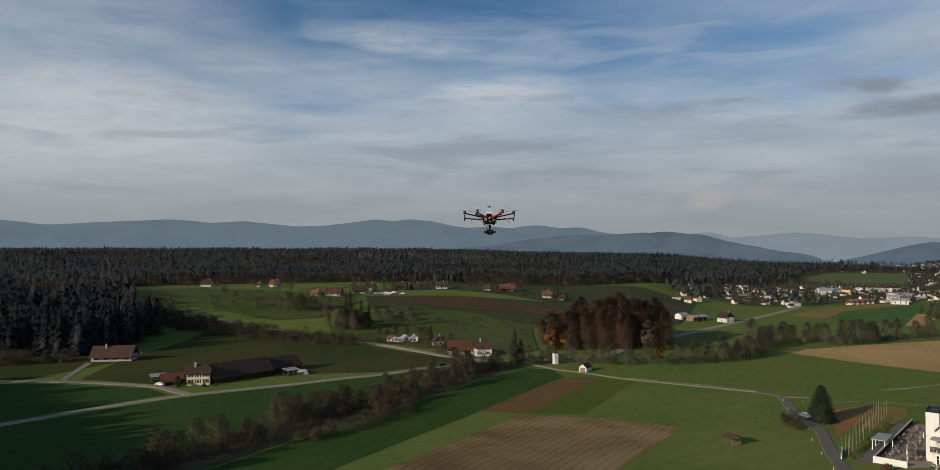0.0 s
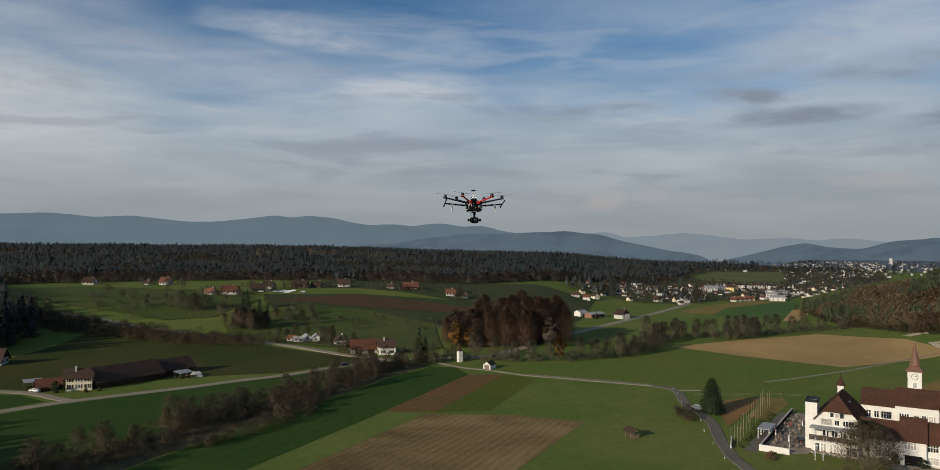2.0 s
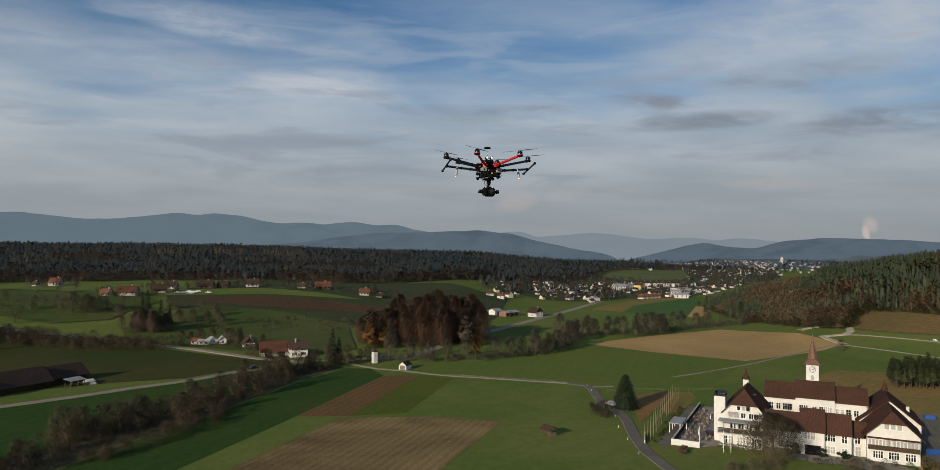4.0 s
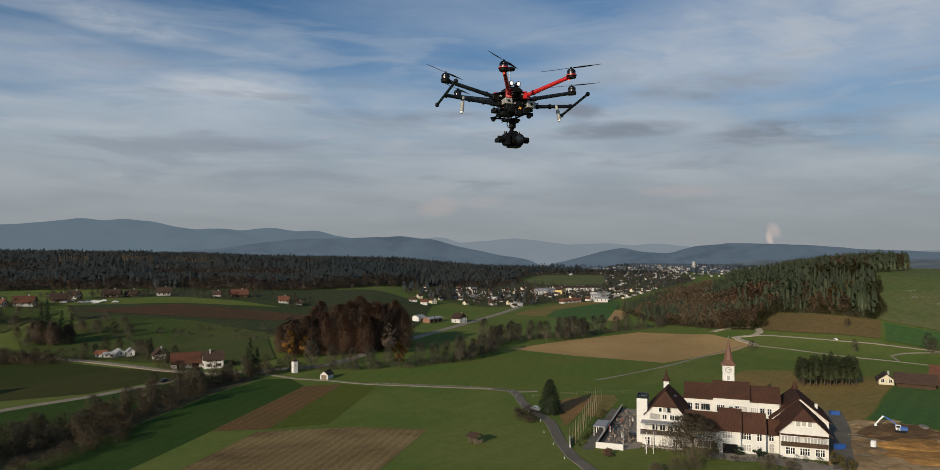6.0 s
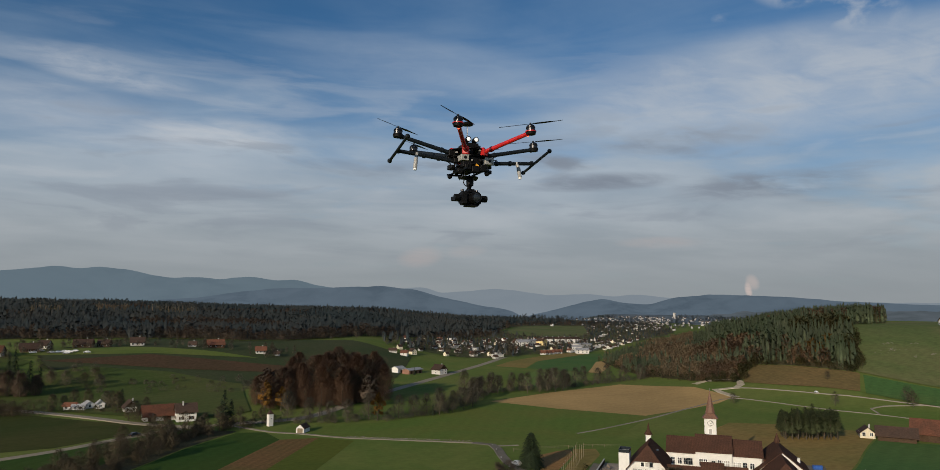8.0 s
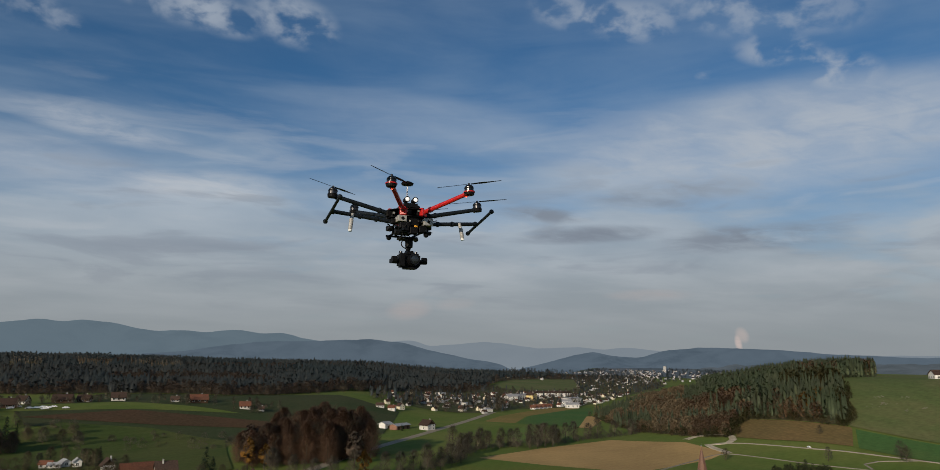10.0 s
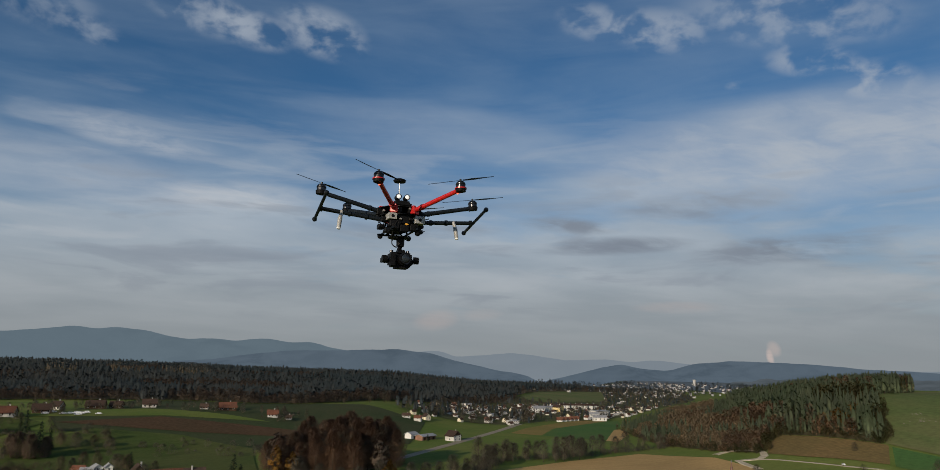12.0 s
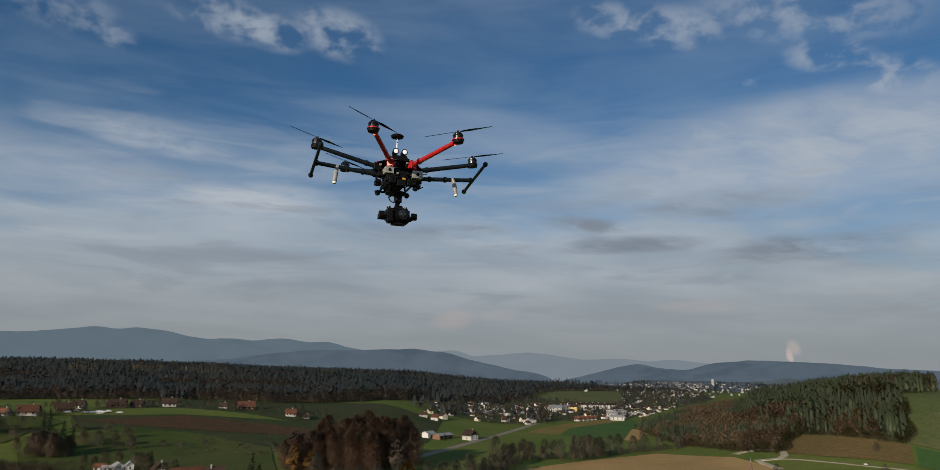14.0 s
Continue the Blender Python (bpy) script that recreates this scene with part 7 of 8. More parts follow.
def car(name, label, mat, m, group="parked cars"):
    top = thing(name, label, "car", group, m)
    bm = bmesh.new()
    box(bm, -0.85, 0.85, -2.1, 2.1, 0.35, 0.85)
    vs = box(bm, -0.78, 0.78, -1.5, 1.1, 0.85, 1.42)
    for v in vs:
        if v.co.z > 1.3:
            v.co.x *= 0.82
            v.co.y = v.co.y * 0.72
    part("body", bevelled(bm, 0.07, 2), mat, top)
    for y0, y1, n in ((-1.36, -1.06, "rear_window"), (0.72, 1.02, "windscreen")):
        bm = bmesh.new()
        s = 1 if y0 > 0 else -1
        q = [bm.verts.new(p) for p in ((-0.66, s * 1.06 - 0.15, 0.92), (0.66, s * 1.06 - 0.15, 0.92), (0.56, s * 0.80 - 0.15, 1.36), (-0.56, s * 0.80 - 0.15, 1.36))]
        bm.faces.new(q)
        bmesh.ops.solidify(bm, geom=bm.faces[:], thickness=0.16)
        part(n, bm, PANE, top)
    for s in (-1, 1):
        block(top, "side_window", (s * 0.70 - 0.03, s * 0.70 + 0.03, -0.95, 0.55, 0.95, 1.28), PANE)
        for y in (-1.3, 1.3):
            bm = bmesh.new()
            bmesh.ops.create_cone(bm, cap_ends=True, segments=18, radius1=0.33, radius2=0.33, depth=0.22, matrix=pose(0, 0, 0, 0, 90))
            wheel = part("wheel", bm, RUBBER, top, at=pose(s * 0.78, y, 0.33))
            bm = bmesh.new()
            bmesh.ops.create_cone(bm, cap_ends=True, segments=14, radius1=0.2, radius2=0.17, depth=0.05, matrix=pose(s * 0.115, 0, 0, 0, 90))
            part("rim", bm, METAL, wheel)
        block(top, "headlight", (s * 0.6 - 0.16, s * 0.6 + 0.16, 2.06, 2.13, 0.58, 0.72), WHITE_PAINT)
        block(top, "tail_light", (s * 0.62 - 0.14, s * 0.62 + 0.14, -2.13, -2.06, 0.6, 0.74), RED_CLOTH)
    return top


DARK_PAINT = surface("dark_car_paint", (0.03, 0.032, 0.036), fine=3, broad=0.5, vary=0.1, rough=0.25)
WHITE_CAR = surface("white_car_paint", (0.72, 0.72, 0.72), fine=3, broad=0.5, vary=0.04, rough=0.3)
SILVER_CAR = surface("silver_car_paint", (0.40, 0.41, 0.42), fine=3, broad=0.5, vary=0.08, rough=0.3)
car("car", "dark estate car parked by the stair tower", DARK_PAINT, at(-1.6, 4.5, 0.14, 20))
car("car", "silver car on the lane below the spruce", SILVER_CAR, pose(99.6, 209.5, 0.16, 0, 0, 10), "")
car("car", "white car parked at the farm", WHITE_CAR, pose(-113.5, 258.5, 0.2, 0, 0, 70) @ Matrix.Scale(0.8, 4))
car("car", "white van on the hill road", WHITE_CAR, pose(314.5, 285.5, ground_z(314.5, 285.5) + 0.4, 0, 0, 160) @ Matrix.Scale(0.62, 4), "")
car("car", "dark car on the country road", DARK_PAINT, pose(-12, 301.9, 0.15, 0, 0, -54), "")
for i in range(12):
    x, y = -72 + rnd.uniform(-14, 22), 536 + rnd.uniform(-8, 8)
    if i == 0:
        yard = car("car", "pale car parked in the hamlet's yard", WHITE_CAR, pose(x, y, ground_z(x, y) + 0.3, 0, 0, 80), "hamlet cars")
    else:
        copy_thing(yard, pose(x, y, ground_z(x, y) + 0.3, 0, 0, rnd.uniform(60, 120)))

# ---- farmyard clutter
def farm_bush(x, y, size, mat, label, seed):
    top = thing("farm_bush", label, "bush", "farm bushes", pose(x, y, 0))
    p, t, n = soft(*crown_arrays(random.Random(seed), 2.6 * size, 1.5 * size, 18, 60, 0.13, 0.05, 0.9), 1.0 * size, 0.7, 0.2)
    part("leaves", arrays("leaves", p, t, mat, None, n), None, top)
    p, t = limb_arrays(random.Random(seed), 2.0 * size, 0.06, 0.9, 2, 0.02)
    part("stems", arrays("stems", p, t, BARK), None, top)


for k, (x, y, size) in enumerate(((-107.2, 259.6, 1.25), (-106.0, 256.8, 0.9), (-109.0, 261.8, 1.0), (-97.0, 257.2, 0.5), (-93.5, 259.4, 0.45))):
    farm_bush(x, y, size, NEEDLES if k < 3 else LEAF_OLIVE, "dark evergreen bush beside the farmhouse wall" if k < 3 else "low olive shrub in the farmhouse garden", 400 + k)


def lean_to(x, y, rz):
    """An open lean-to: posts under a sheet roof, with a wagon's worth of planks below."""
    top = thing("lean_to", "open timber lean-to with a grey sheet roof at the farm", "shed", "", pose(x, y, 0, 0, 0, rz))
    for px in (-2.6, 0, 2.5):
        for py, h in ((-1.6, 2.0), (1.5, 2.6)):
            block(top, "post", (px, px + 0.14, py, py + 0.14, -0.2, h), POLE_WOOD)
    bm = bmesh.new()
    box(bm, -3.0, 3.0, -2.1, 2.0, 0, 0.1, pose(0, 0, 2.35, 9))
    part("roof", bm, ROOF_GREY, top)
    for k in range(4):
        block(top, "plank", (-2.2, 2.2, -0.8 + k * 0.4, -0.5 + k * 0.4, 0.05, 0.35 + 0.1 * (k % 2)), TIMBER)


lean_to(-118.5, 268.0, 32)
lean_to(-71.5, 281.5, 50)


def tarp_stack(x, y, rz, w, d, h, mat, label):
    """A stack under a slack sheet, higher in the middle."""
    bm = bmesh.new()
    n = 8
    grid = [[bm.verts.new(((i / n - 0.5) * w, (j / n - 0.5) * d, h * (1 - (2 * i / n - 1) ** 4) ** 0.5 * (1 - (2 * j / n - 1) ** 4) ** 0.5 * (0.85 + 0.15 * math.sin(i * 2.1 + j * 1.3)) - 0.03)) for i in range(n + 1)] for j in range(n + 1)]
    for j in range(n):
        for i in range(n):
            bm.faces.new((grid[j][i], grid[j][i + 1], grid[j + 1][i + 1], grid[j + 1][i]))
    ob = tagged(new("tarpaulin_stack", mesh_of("tarpaulin_stack", bm, mat)), label, "stack", "farm stacks")
    ob.matrix_basis = pose(x, y, 0.02, 0, 0, rz)


tarp_stack(-68.5, 288.5, 30, 4.2, 2.0, 1.1, DIMMED_PLASTER, "stack under a pale tarpaulin in the farmyard")
tarp_stack(-66.0, 283.0, 10, 2.6, 1.6, 0.9, ROOF_GREY, "stack under a grey tarpaulin in the farmyard")
tarp_stack(-116.0, 262.0, 60, 2.4, 1.4, 0.8, STONE_GREY, "small covered stack beside the farm shed")

# ---- barns beyond the spruce stand
barn("barn", "long barn with a brown roof beyond the spruces", 6.5, 12.5, 2.6, 5.0, TIMBER, ROOF_DARK, facing(252.5, 195.8, 38), "east barns", 2)
barn("barn", "red roofed barn at the field's end", 9, 13, 3.6, 7.6, TIMBER, ROOF_RED, facing(266, 191, 30), "east barns", 2)
house("cottage", "cottage with a yellow gable beside the barns", 5.2, 6, 2.0, 4.0, CREAM, ROOF_DARK, m=facing(248.5, 205.2, -44), floors=1, per=2)
house("farmhouse", "white farmhouse on the hill's crest", 9, 16, 3.6, 6.6, PLASTER, ROOF_DARK, m=facing(*polar(56.5, 640), 60), floors=1, per=3)


# ---- building site
def digger():
    top = thing("excavator", "blue tracked excavator with a raised white boom", "excavator", "", pose(183.3, 149.4, 0.05, 0, 0, 39) @ Matrix.Scale(0.76, 4))
    for x in (-1.1, 1.1):
        bm = bmesh.new()
        box(bm, x - 0.28, x + 0.28, -1.9, 1.9, 0.0, 0.85)
        part("track", bevelled(bm, 0.25, 2), RUBBER, top)
    bm = bmesh.new()
    box(bm, -1.3, 1.3, -2.2, 1.3, 1.0, 2.2)
    body = part("body", bevelled(bm, 0.12, 2), BLUE_PAINT, top)
    bm = bmesh.new()
    box(bm, -1.3, -0.3, 0.1, 1.7, 1.0, 2.9)
    cab = part("cab", bevelled(bm, 0.1), WHITE_PAINT, top, "white cab with large windows")
    block(cab, "pane", (-1.33, -0.27, 0.3, 1.5, 1.9, 2.7), PANE)
    line = [(0.3, 0.8, 1.8), (0.3, 2.6, 3.9), (0.3, 5.6, 5.4), (0.3, 8.0, 2.4)]
    for k, (a, b) in enumerate(zip(line, line[1:])):
        bm = bmesh.new()
        tube(bm, a, b, 0.36, 0.26, 4)
        part("boom" if k < 2 else "stick", bm, BLUE_PAINT if k < 2 else WHITE_PAINT, top)
    bm = bmesh.new()
    box(bm, -0.3, 0.9, 7.6, 8.5, 1.5, 2.4)
    part("bucket", bevelled(bm, 0.15), WHITE_PAINT, top)
    return top


digger()
for u, v, rz, mat, lab in ((54, 54, 10, BLUE_PAINT, "blue site container by the drive"), (49.5, 11.5, 35, BLUE_PAINT, "blue covered skip beside the house")):
    ct = thing("container", lab, "container", "", at(u, v, 0, rz) @ Matrix.Scale(0.56, 4))
    bm = bmesh.new()
    box(bm, -2.4, 2.4, -1.1, 1.1, 0.1, 2.2)
    for k in range(16):
        box(bm, -2.35 + k * 0.3, -2.2 + k * 0.3, -1.14, 1.14, 0.2, 2.1)
    part("body", bm, mat, ct)
    block(ct, "lid", (-2.45, 2.45, -1.18, 1.18, 2.2, 2.3), mat)
hoist = thing("site_hoist", "white mixer silo on site legs", "silo", "", pose(159.7, 139, 0) @ Matrix.Scale(0.62, 4))
block(hoist, "silo", (-0.8, 0.8, -0.8, 0.8, 1.6, 4.2), WHITE_PAINT, bevel=0.15)
for x in (-0.75, 0.65):
    for y in (-0.75, 0.65):
        block(hoist, "leg", (x, x + 0.1, y, y + 0.1, -0.2, 1.7), METAL)


def heap(x, y, w, d, h, mat, label, seed):
    bm = bmesh.new()
    n = 22
    grid = [[bm.verts.new(((i / n - 0.5) * w, (j / n - 0.5) * d, 0)) for i in range(n + 1)] for j in range(n + 1)]
    for row in grid:
        for v in row:
            q = max(0.0, 1 - (2 * v.co.x / w) ** 2 - (2 * v.co.y / d) ** 2)
            v.co.z = h * q ** 0.7 * (0.75 + 0.5 * noise.noise(Vector((v.co.x * 0.3 + seed, v.co.y * 0.3, seed)))) - 0.15
    for j in range(n):
        for i in range(n):
            bm.faces.new((grid[j][i], grid[j][i + 1], grid[j + 1][i + 1], grid[j + 1][i]))
    return tagged(new("earth_mound", mesh_of("earth_mound", bm, mat)), label, "heap", "site heaps")


for i, (x, y, w, d, h, mat) in enumerate(((172, 138, 20, 9, 1.5, OCHRE), (184, 131, 20, 9, 1.2, SANDY), (165, 127, 16, 8, 1.0, OCHRE), (191, 160, 12, 4, 1.0, SANDY), (176, 150, 12, 5, 0.9, DARK_EARTH), (160, 138, 8, 5, 0.8, SANDY), (189, 143, 14, 5, 0.9, DARK_EARTH), (152, 126, 9, 6, 0.9, SANDY), (179, 160, 8, 3, 0.9, SANDY), (196, 152, 7, 3, 0.8, STONES), (200, 146, 8, 3, 0.6, STONES))):
    ob = heap(x, y, w, d, h, mat, "heap of dug earth on the building site", i * 3.7)
    ob.matrix_basis = pose(x, y, 0, 0, 0, -35 + 9 * i)


# row of rubble stones along the field lane
def rubble():
    bm = bmesh.new()
    for p in spline([(62, 274), (73, 267), (91, 256.5), (101, 250)], 0.5):
        for _ in range(2):
            q = Vector((p.x + rnd.uniform(-0.7, 0.7), p.y + 0.6 + rnd.uniform(-0.6, 0.6), rnd.uniform(0.0, 0.12)))
            bmesh.ops.create_icosphere(bm, subdivisions=1, radius=rnd.uniform(0.12, 0.32), matrix=Matrix.Translation(q) @ Matrix.Diagonal((1, rnd.uniform(0.6, 1.2), 0.6, 1)))
    tagged(new("rubble_row", mesh_of("rubble_row", bm, STONES)), "row of pale rubble stones along the lane", "stones", kind="stuff")


rubble()


def scrapes():
    """Bare pale scrapes and stones on the hill pasture."""
    bm = bmesh.new()
    for cx, cy, long, count in ((418, 318, 10, 26), (430, 330, 6, 10), (412, 300, 4, 7), (440, 318, 5, 8), (425, 296, 3, 5)):
        for _ in range(count):
            x, y = cx + rnd.gauss(0, long * 0.4), cy - rnd.gauss(0, long * 0.25)
            bmesh.ops.create_icosphere(bm, subdivisions=1, radius=rnd.uniform(0.25, 0.6), matrix=Matrix.Translation((x, y, ground_z(x, y) + 0.42)) @ Matrix.Diagonal((1.4, 1.0, 0.35, 1)))
    tagged(new("pasture_scrapes", mesh_of("pasture_scrapes", bm, GRAVEL)), "bare pale scrapes on the hill pasture", "stones", kind="stuff")


scrapes()


def wire_fence(line):
    """A pasture fence: thin posts with two wires."""
    top = thing("wire_fence", "thin wire fence on pale wooden posts in the meadow", "fence")
    pts = spline(line, 3.5)
    for p in pts:
        bm = bmesh.new()
        tube(bm, (p.x, p.y, ground_z(p.x, p.y) - 0.2), (p.x, p.y, ground_z(p.x, p.y) + 1.1), 0.06, 0.05, 6)
        part("post", bm, POLE_WOOD, top)
    for z in (0.55, 1.0):
        bm = bmesh.new()
        for a, b in zip(pts, pts[1:]):
            tube(bm, (a.x, a.y, z), (b.x, b.y, z), 0.025, 0.025, 4)
        part("wire", bm, POLE_WOOD, top)
    return top


wire_fence([(108, 229), (117.7, 228.5), (124.5, 227.4), (132.9, 226.8), (141.3, 223.9), (146.2, 221.7)])


def twig_bush(x, y, size, seed):
    top = thing("brown_bush", "bare brown garden bush on the lawn's edge", "bush", "lawn bushes", pose(x, y, 0))
    p, t = twig_arrays(random.Random(seed), 2.6 * size, 2.0 * size, 1500, 0.7, 0.018, 0.04)
    part("crown", arrays("crown", p, t, TWIGS), None, top)
    p, t = limb_arrays(random.Random(seed), 2.2 * size, 0.06, 1.1, 3, 0.012)
    part("stems", arrays("stems", p, t, BARK), None, top)


for k, (x, y, size) in enumerate(((101.3, 141.9, 1.2), (106.5, 142.6, 1.0), (122.0, 135.4, 1.2), (125.5, 132.4, 1.0), (96.0, 142.5, 0.9))):
    twig_bush(x, y, size, 200 + k)


def timber_stack(x, y, rz, seed):
    """Loose boards thrown on the site's sand."""
    rs = random.Random(seed)
    top = thing("timber_stack", "loose pile of pale boards on the sand", "timber", "site timber", pose(x, y, 0.1, 0, 0, rz))
    for k in range(7):
        bm = bmesh.new()
        long = rs.uniform(1.8, 3.4)
        box(bm, -0.12, 0.12, -long / 2, long / 2, 0, 0.05, pose(rs.uniform(-0.9, 0.9), rs.uniform(-0.8, 0.8), 0.06 * k, rs.uniform(-2, 2), 0, rs.uniform(-25, 25)))
        part("plank", bevelled(bm, 0.01), POLE_WOOD if k % 3 else STONES, top)


for k, (x, y, rz) in enumerate(((167.5, 151.1, 20), (159.5, 143.2, -30), (153.2, 135.8, 50), (167.8, 146.4, 70), (180.0, 161.5, 10))):
    timber_stack(x, y, rz, 300 + k)

# ---------------------------------------------------------------- the six-armed camera drone
def drone():
    top = thing("camera_drone", "black six-armed camera drone with two red front arms, hovering", "drone", "", pose(0.355, 12.965, 50.605))
    hub = bmesh.new()
    for z in (-0.022, 0.022):
        bmesh.ops.create_cone(hub, cap_ends=True, segments=12, radius1=0.125, radius2=0.125, depth=0.004, matrix=pose(0, 0, z, 0, 0, 15))
    for k in range(12):
        a = math.radians(30 * k + 15)
        tube(hub, (0.105 * math.cos(a), 0.105 * math.sin(a), -0.022), (0.105 * math.cos(a), 0.105 * math.sin(a), 0.022), 0.006, 0.006, 6)
    core = part("hub", hub, BLACK, top)
    bm = bmesh.new()
    box(bm, -0.055, 0.055, -0.075, 0.075, 0.024, 0.066)
    part("top_cover", bevelled(bm, 0.014, 2), BLACK, core)
    bm = bmesh.new()
    box(bm, -0.06, 0.06, -0.06, 0.06, -0.075, -0.024)
    part("power_box", bevelled(bm, 0.008), BLACK, core)
    for x, y, w, h, z in ((-0.070, -0.088, 0.025, 0.018, -0.040), (0.088, -0.088, 0.029, 0.021, -0.050)):
        bm = bmesh.new()
        box(bm, x - w, x + w, y - 0.035, y + 0.035, z - h, z + h)
        unit = part("receiver_box", bevelled(bm, 0.002), SILVER_BOX, core, "silver grey receiver box")
        bm = bmesh.new()
        bmesh.ops.create_cone(bm, cap_ends=True, segments=12, radius1=0.009, radius2=0.009, depth=0.003, matrix=pose(x, y - 0.036, z, 90))
        part("mark", bm, BLACK, unit)
    bm = bmesh.new()
    box(bm, -0.009, 0.009, -0.003, 0.0, -0.009, 0.009, pose(0.014, -0.104, -0.082, 0, 25))
    part("sticker", bm, STICKER, core, "yellow warning sticker")
    block(core, "front_board", (-0.04, 0.04, -0.102, -0.07, -0.075, -0.02), BLACK, bevel=0.004)
    # red clamps at the arm roots, arms, motors, rotors
    for k, (angle, red) in enumerate(((-60, 1), (-120, 1), (0, 0), (180, 0), (60, 0), (120, 0))):
        a = math.radians(angle)
        way = Vector((math.cos(a), math.sin(a), 0))
        side = Vector((-way.y, way.x, 0))
        root, tip = way * 0.105 + Vector((0, 0, 0.002)), way * 0.452 + Vector((0, 0, 0.080))
        bm = bmesh.new()
        tube(bm, root, tip, 0.0135, 0.0120, 14)
        for f in (0.18, 0.93):
            p = root.lerp(tip, f)
            q = root.lerp(tip, f + 0.04)
            tube(bm, p, q, 0.0165, 0.0165, 14)
        arm = part("arm", bm, RED_ANOD if red else CARBON, top, "glossy red arm" if red else "")
        bm = bmesh.new()
        m = Matrix.Translation(root) @ pose(0, 0, 0, 0, 0, angle)
        box(bm, -0.012, 0.030, -0.021, 0.021, -0.02, 0.022, m)
        part("clamp", bevelled(bm, 0.004), RED_ANOD if red else BLACK, arm)
        bm = bmesh.new()
        box(bm, -0.008, 0.016, -0.010, 0.010, 0.022, 0.032, m)
        part("latch", bevelled(bm, 0.002), RED_ANOD, arm, "small red latch")
        lean = Matrix.Translation(tip) @ pose(0, 0, 0, 0, 0, angle) @ pose(0, 0, 0, 0, -3, 0)
        bm = bmesh.new()
        bmesh.ops.create_cone(bm, cap_ends=True, segments=20, radius1=0.027, radius2=0.030, depth=0.018, matrix=lean @ pose(0, 0, -0.004))
        part("motor_mount", bm, BLACK, arm)
        if red:
            bm = bmesh.new()
            bmesh.ops.create_cone(bm, cap_ends=True, segments=24, radius1=0.0325, radius2=0.0325, depth=0.006, matrix=lean @ pose(0, 0, 0.004))
            part("mount_ring", bm, RED_ANOD, arm, "red ring under the motor")
        bm = bmesh.new()
        bmesh.ops.create_cone(bm, cap_ends=True, segments=24, radius1=0.026, radius2=0.0255, depth=0.026, matrix=lean @ pose(0, 0, 0.021))
        bmesh.ops.create_cone(bm, cap_ends=True, segments=24, radius1=0.0255, radius2=0.016, depth=0.010, matrix=lean @ pose(0, 0, 0.039))
        motor = part("motor", bm, GUNMETAL, arm)
        bm = bmesh.new()
        bmesh.ops.create_cone(bm, cap_ends=True, segments=24, radius1=0.0268, radius2=0.0268, depth=0.006, matrix=lean @ pose(0, 0, 0.026))
        part("motor_ring", bm, BLACK, arm)
        bm = bmesh.new()
        tube(bm, lean @ Vector((0, 0, 0.04)), lean @ Vector((0, 0, 0.056)), 0.006, 0.006, 10)
        turn = (50, 128, 54, 124, 46, 132)[k] - angle
        for s in (0, 180):
            q = lean @ pose(0, 0, 0.050, 0, 0, turn + s)
            rows = []
            for i in range(7):
                f = i / 6
                y = 0.012 + 0.175 * f
                wide = (0.005, 0.007, 0.009, 0.008, 0.006, 0.004, 0.002)[i]
                twist = radians(20 - 14 * f)
                rows.append([bm.verts.new(q @ Vector((dx * math.cos(twist), y, dx * math.sin(twist) + dz))) for dx, dz in ((-wide, 0), (0, 0.002), (wide, 0), (0, -0.001))])
            for r0, r1 in zip(rows, rows[1:]):
                for i in range(4):
                    j = (i + 1) % 4
                    bm.faces.new((r0[i], r0[j], r1[j], r1[i]))
            bm.faces.new(rows[-1])
            bm.faces.new(rows[0][::-1])
        part("rotor", bm, CARBON, arm, "slim black folding rotor")
        bm = bmesh.new()
        bmesh.ops.create_uvsphere(bm, u_segments=10, v_segments=6, radius=0.006, matrix=Matrix.Translation(tip - Vector((0, 0, 0.018)) - way * 0.02))
        part("status_light", bm, LED_RED if red else METAL, arm)
    # raised landing legs
    for s in (-1, 1):
        bm = bmesh.new()
        a, b = Vector((s * 0.07, 0.0, -0.045)), Vector((s * 0.452, 0.01, -0.010))
        tube(bm, a, b, 0.0125, 0.0115, 14)
        for f in (0.3, 0.55, 0.96):
            tube(bm, a.lerp(b, f), a.lerp(b, f + 0.035), 0.0165, 0.0165, 12)
        leg = part("landing_leg", bm, CARBON, top)
        bm = bmesh.new()
        p, q = Vector((s * 0.455, -0.20, 0.030)), Vector((s * 0.455, 0.15, -0.045))
        tube(bm, p, q, 0.0085, 0.0085, 12)
        for e in (p, q):
            bmesh.ops.create_uvsphere(bm, u_segments=12, v_segments=8, radius=0.0145, matrix=Matrix.Translation(e))
        part("skid", bm, CARBON, leg)
        bm = bmesh.new()
        tube(bm, (s * 0.33, 0.0, -0.015), (s * 0.34, -0.008, -0.055), 0.009, 0.011, 12)
        tube(bm, (s * 0.34, -0.008, -0.055), (s * 0.347, -0.016, -0.112), 0.0125, 0.0115, 14)
        aerial = part("aerial", bm, SILVER_BOX, leg, "short silver aerial")
        bm = bmesh.new()
        tube(bm, (s * 0.347, -0.016, -0.112), (s * 0.348, -0.017, -0.122), 0.0105, 0.0100, 14)
        part("aerial_tip", bm, WHITE_PAINT, aerial)
        bm = bmesh.new()
        tube(bm, a + Vector((0, 0.03, 0.0)), a + Vector((s * 0.10, 0.03, 0.02)), 0.010, 0.008, 10)
        part("leg_motor", bm, BLACK, leg)
    # satellite aerial on a mast
    bm = bmesh.new()
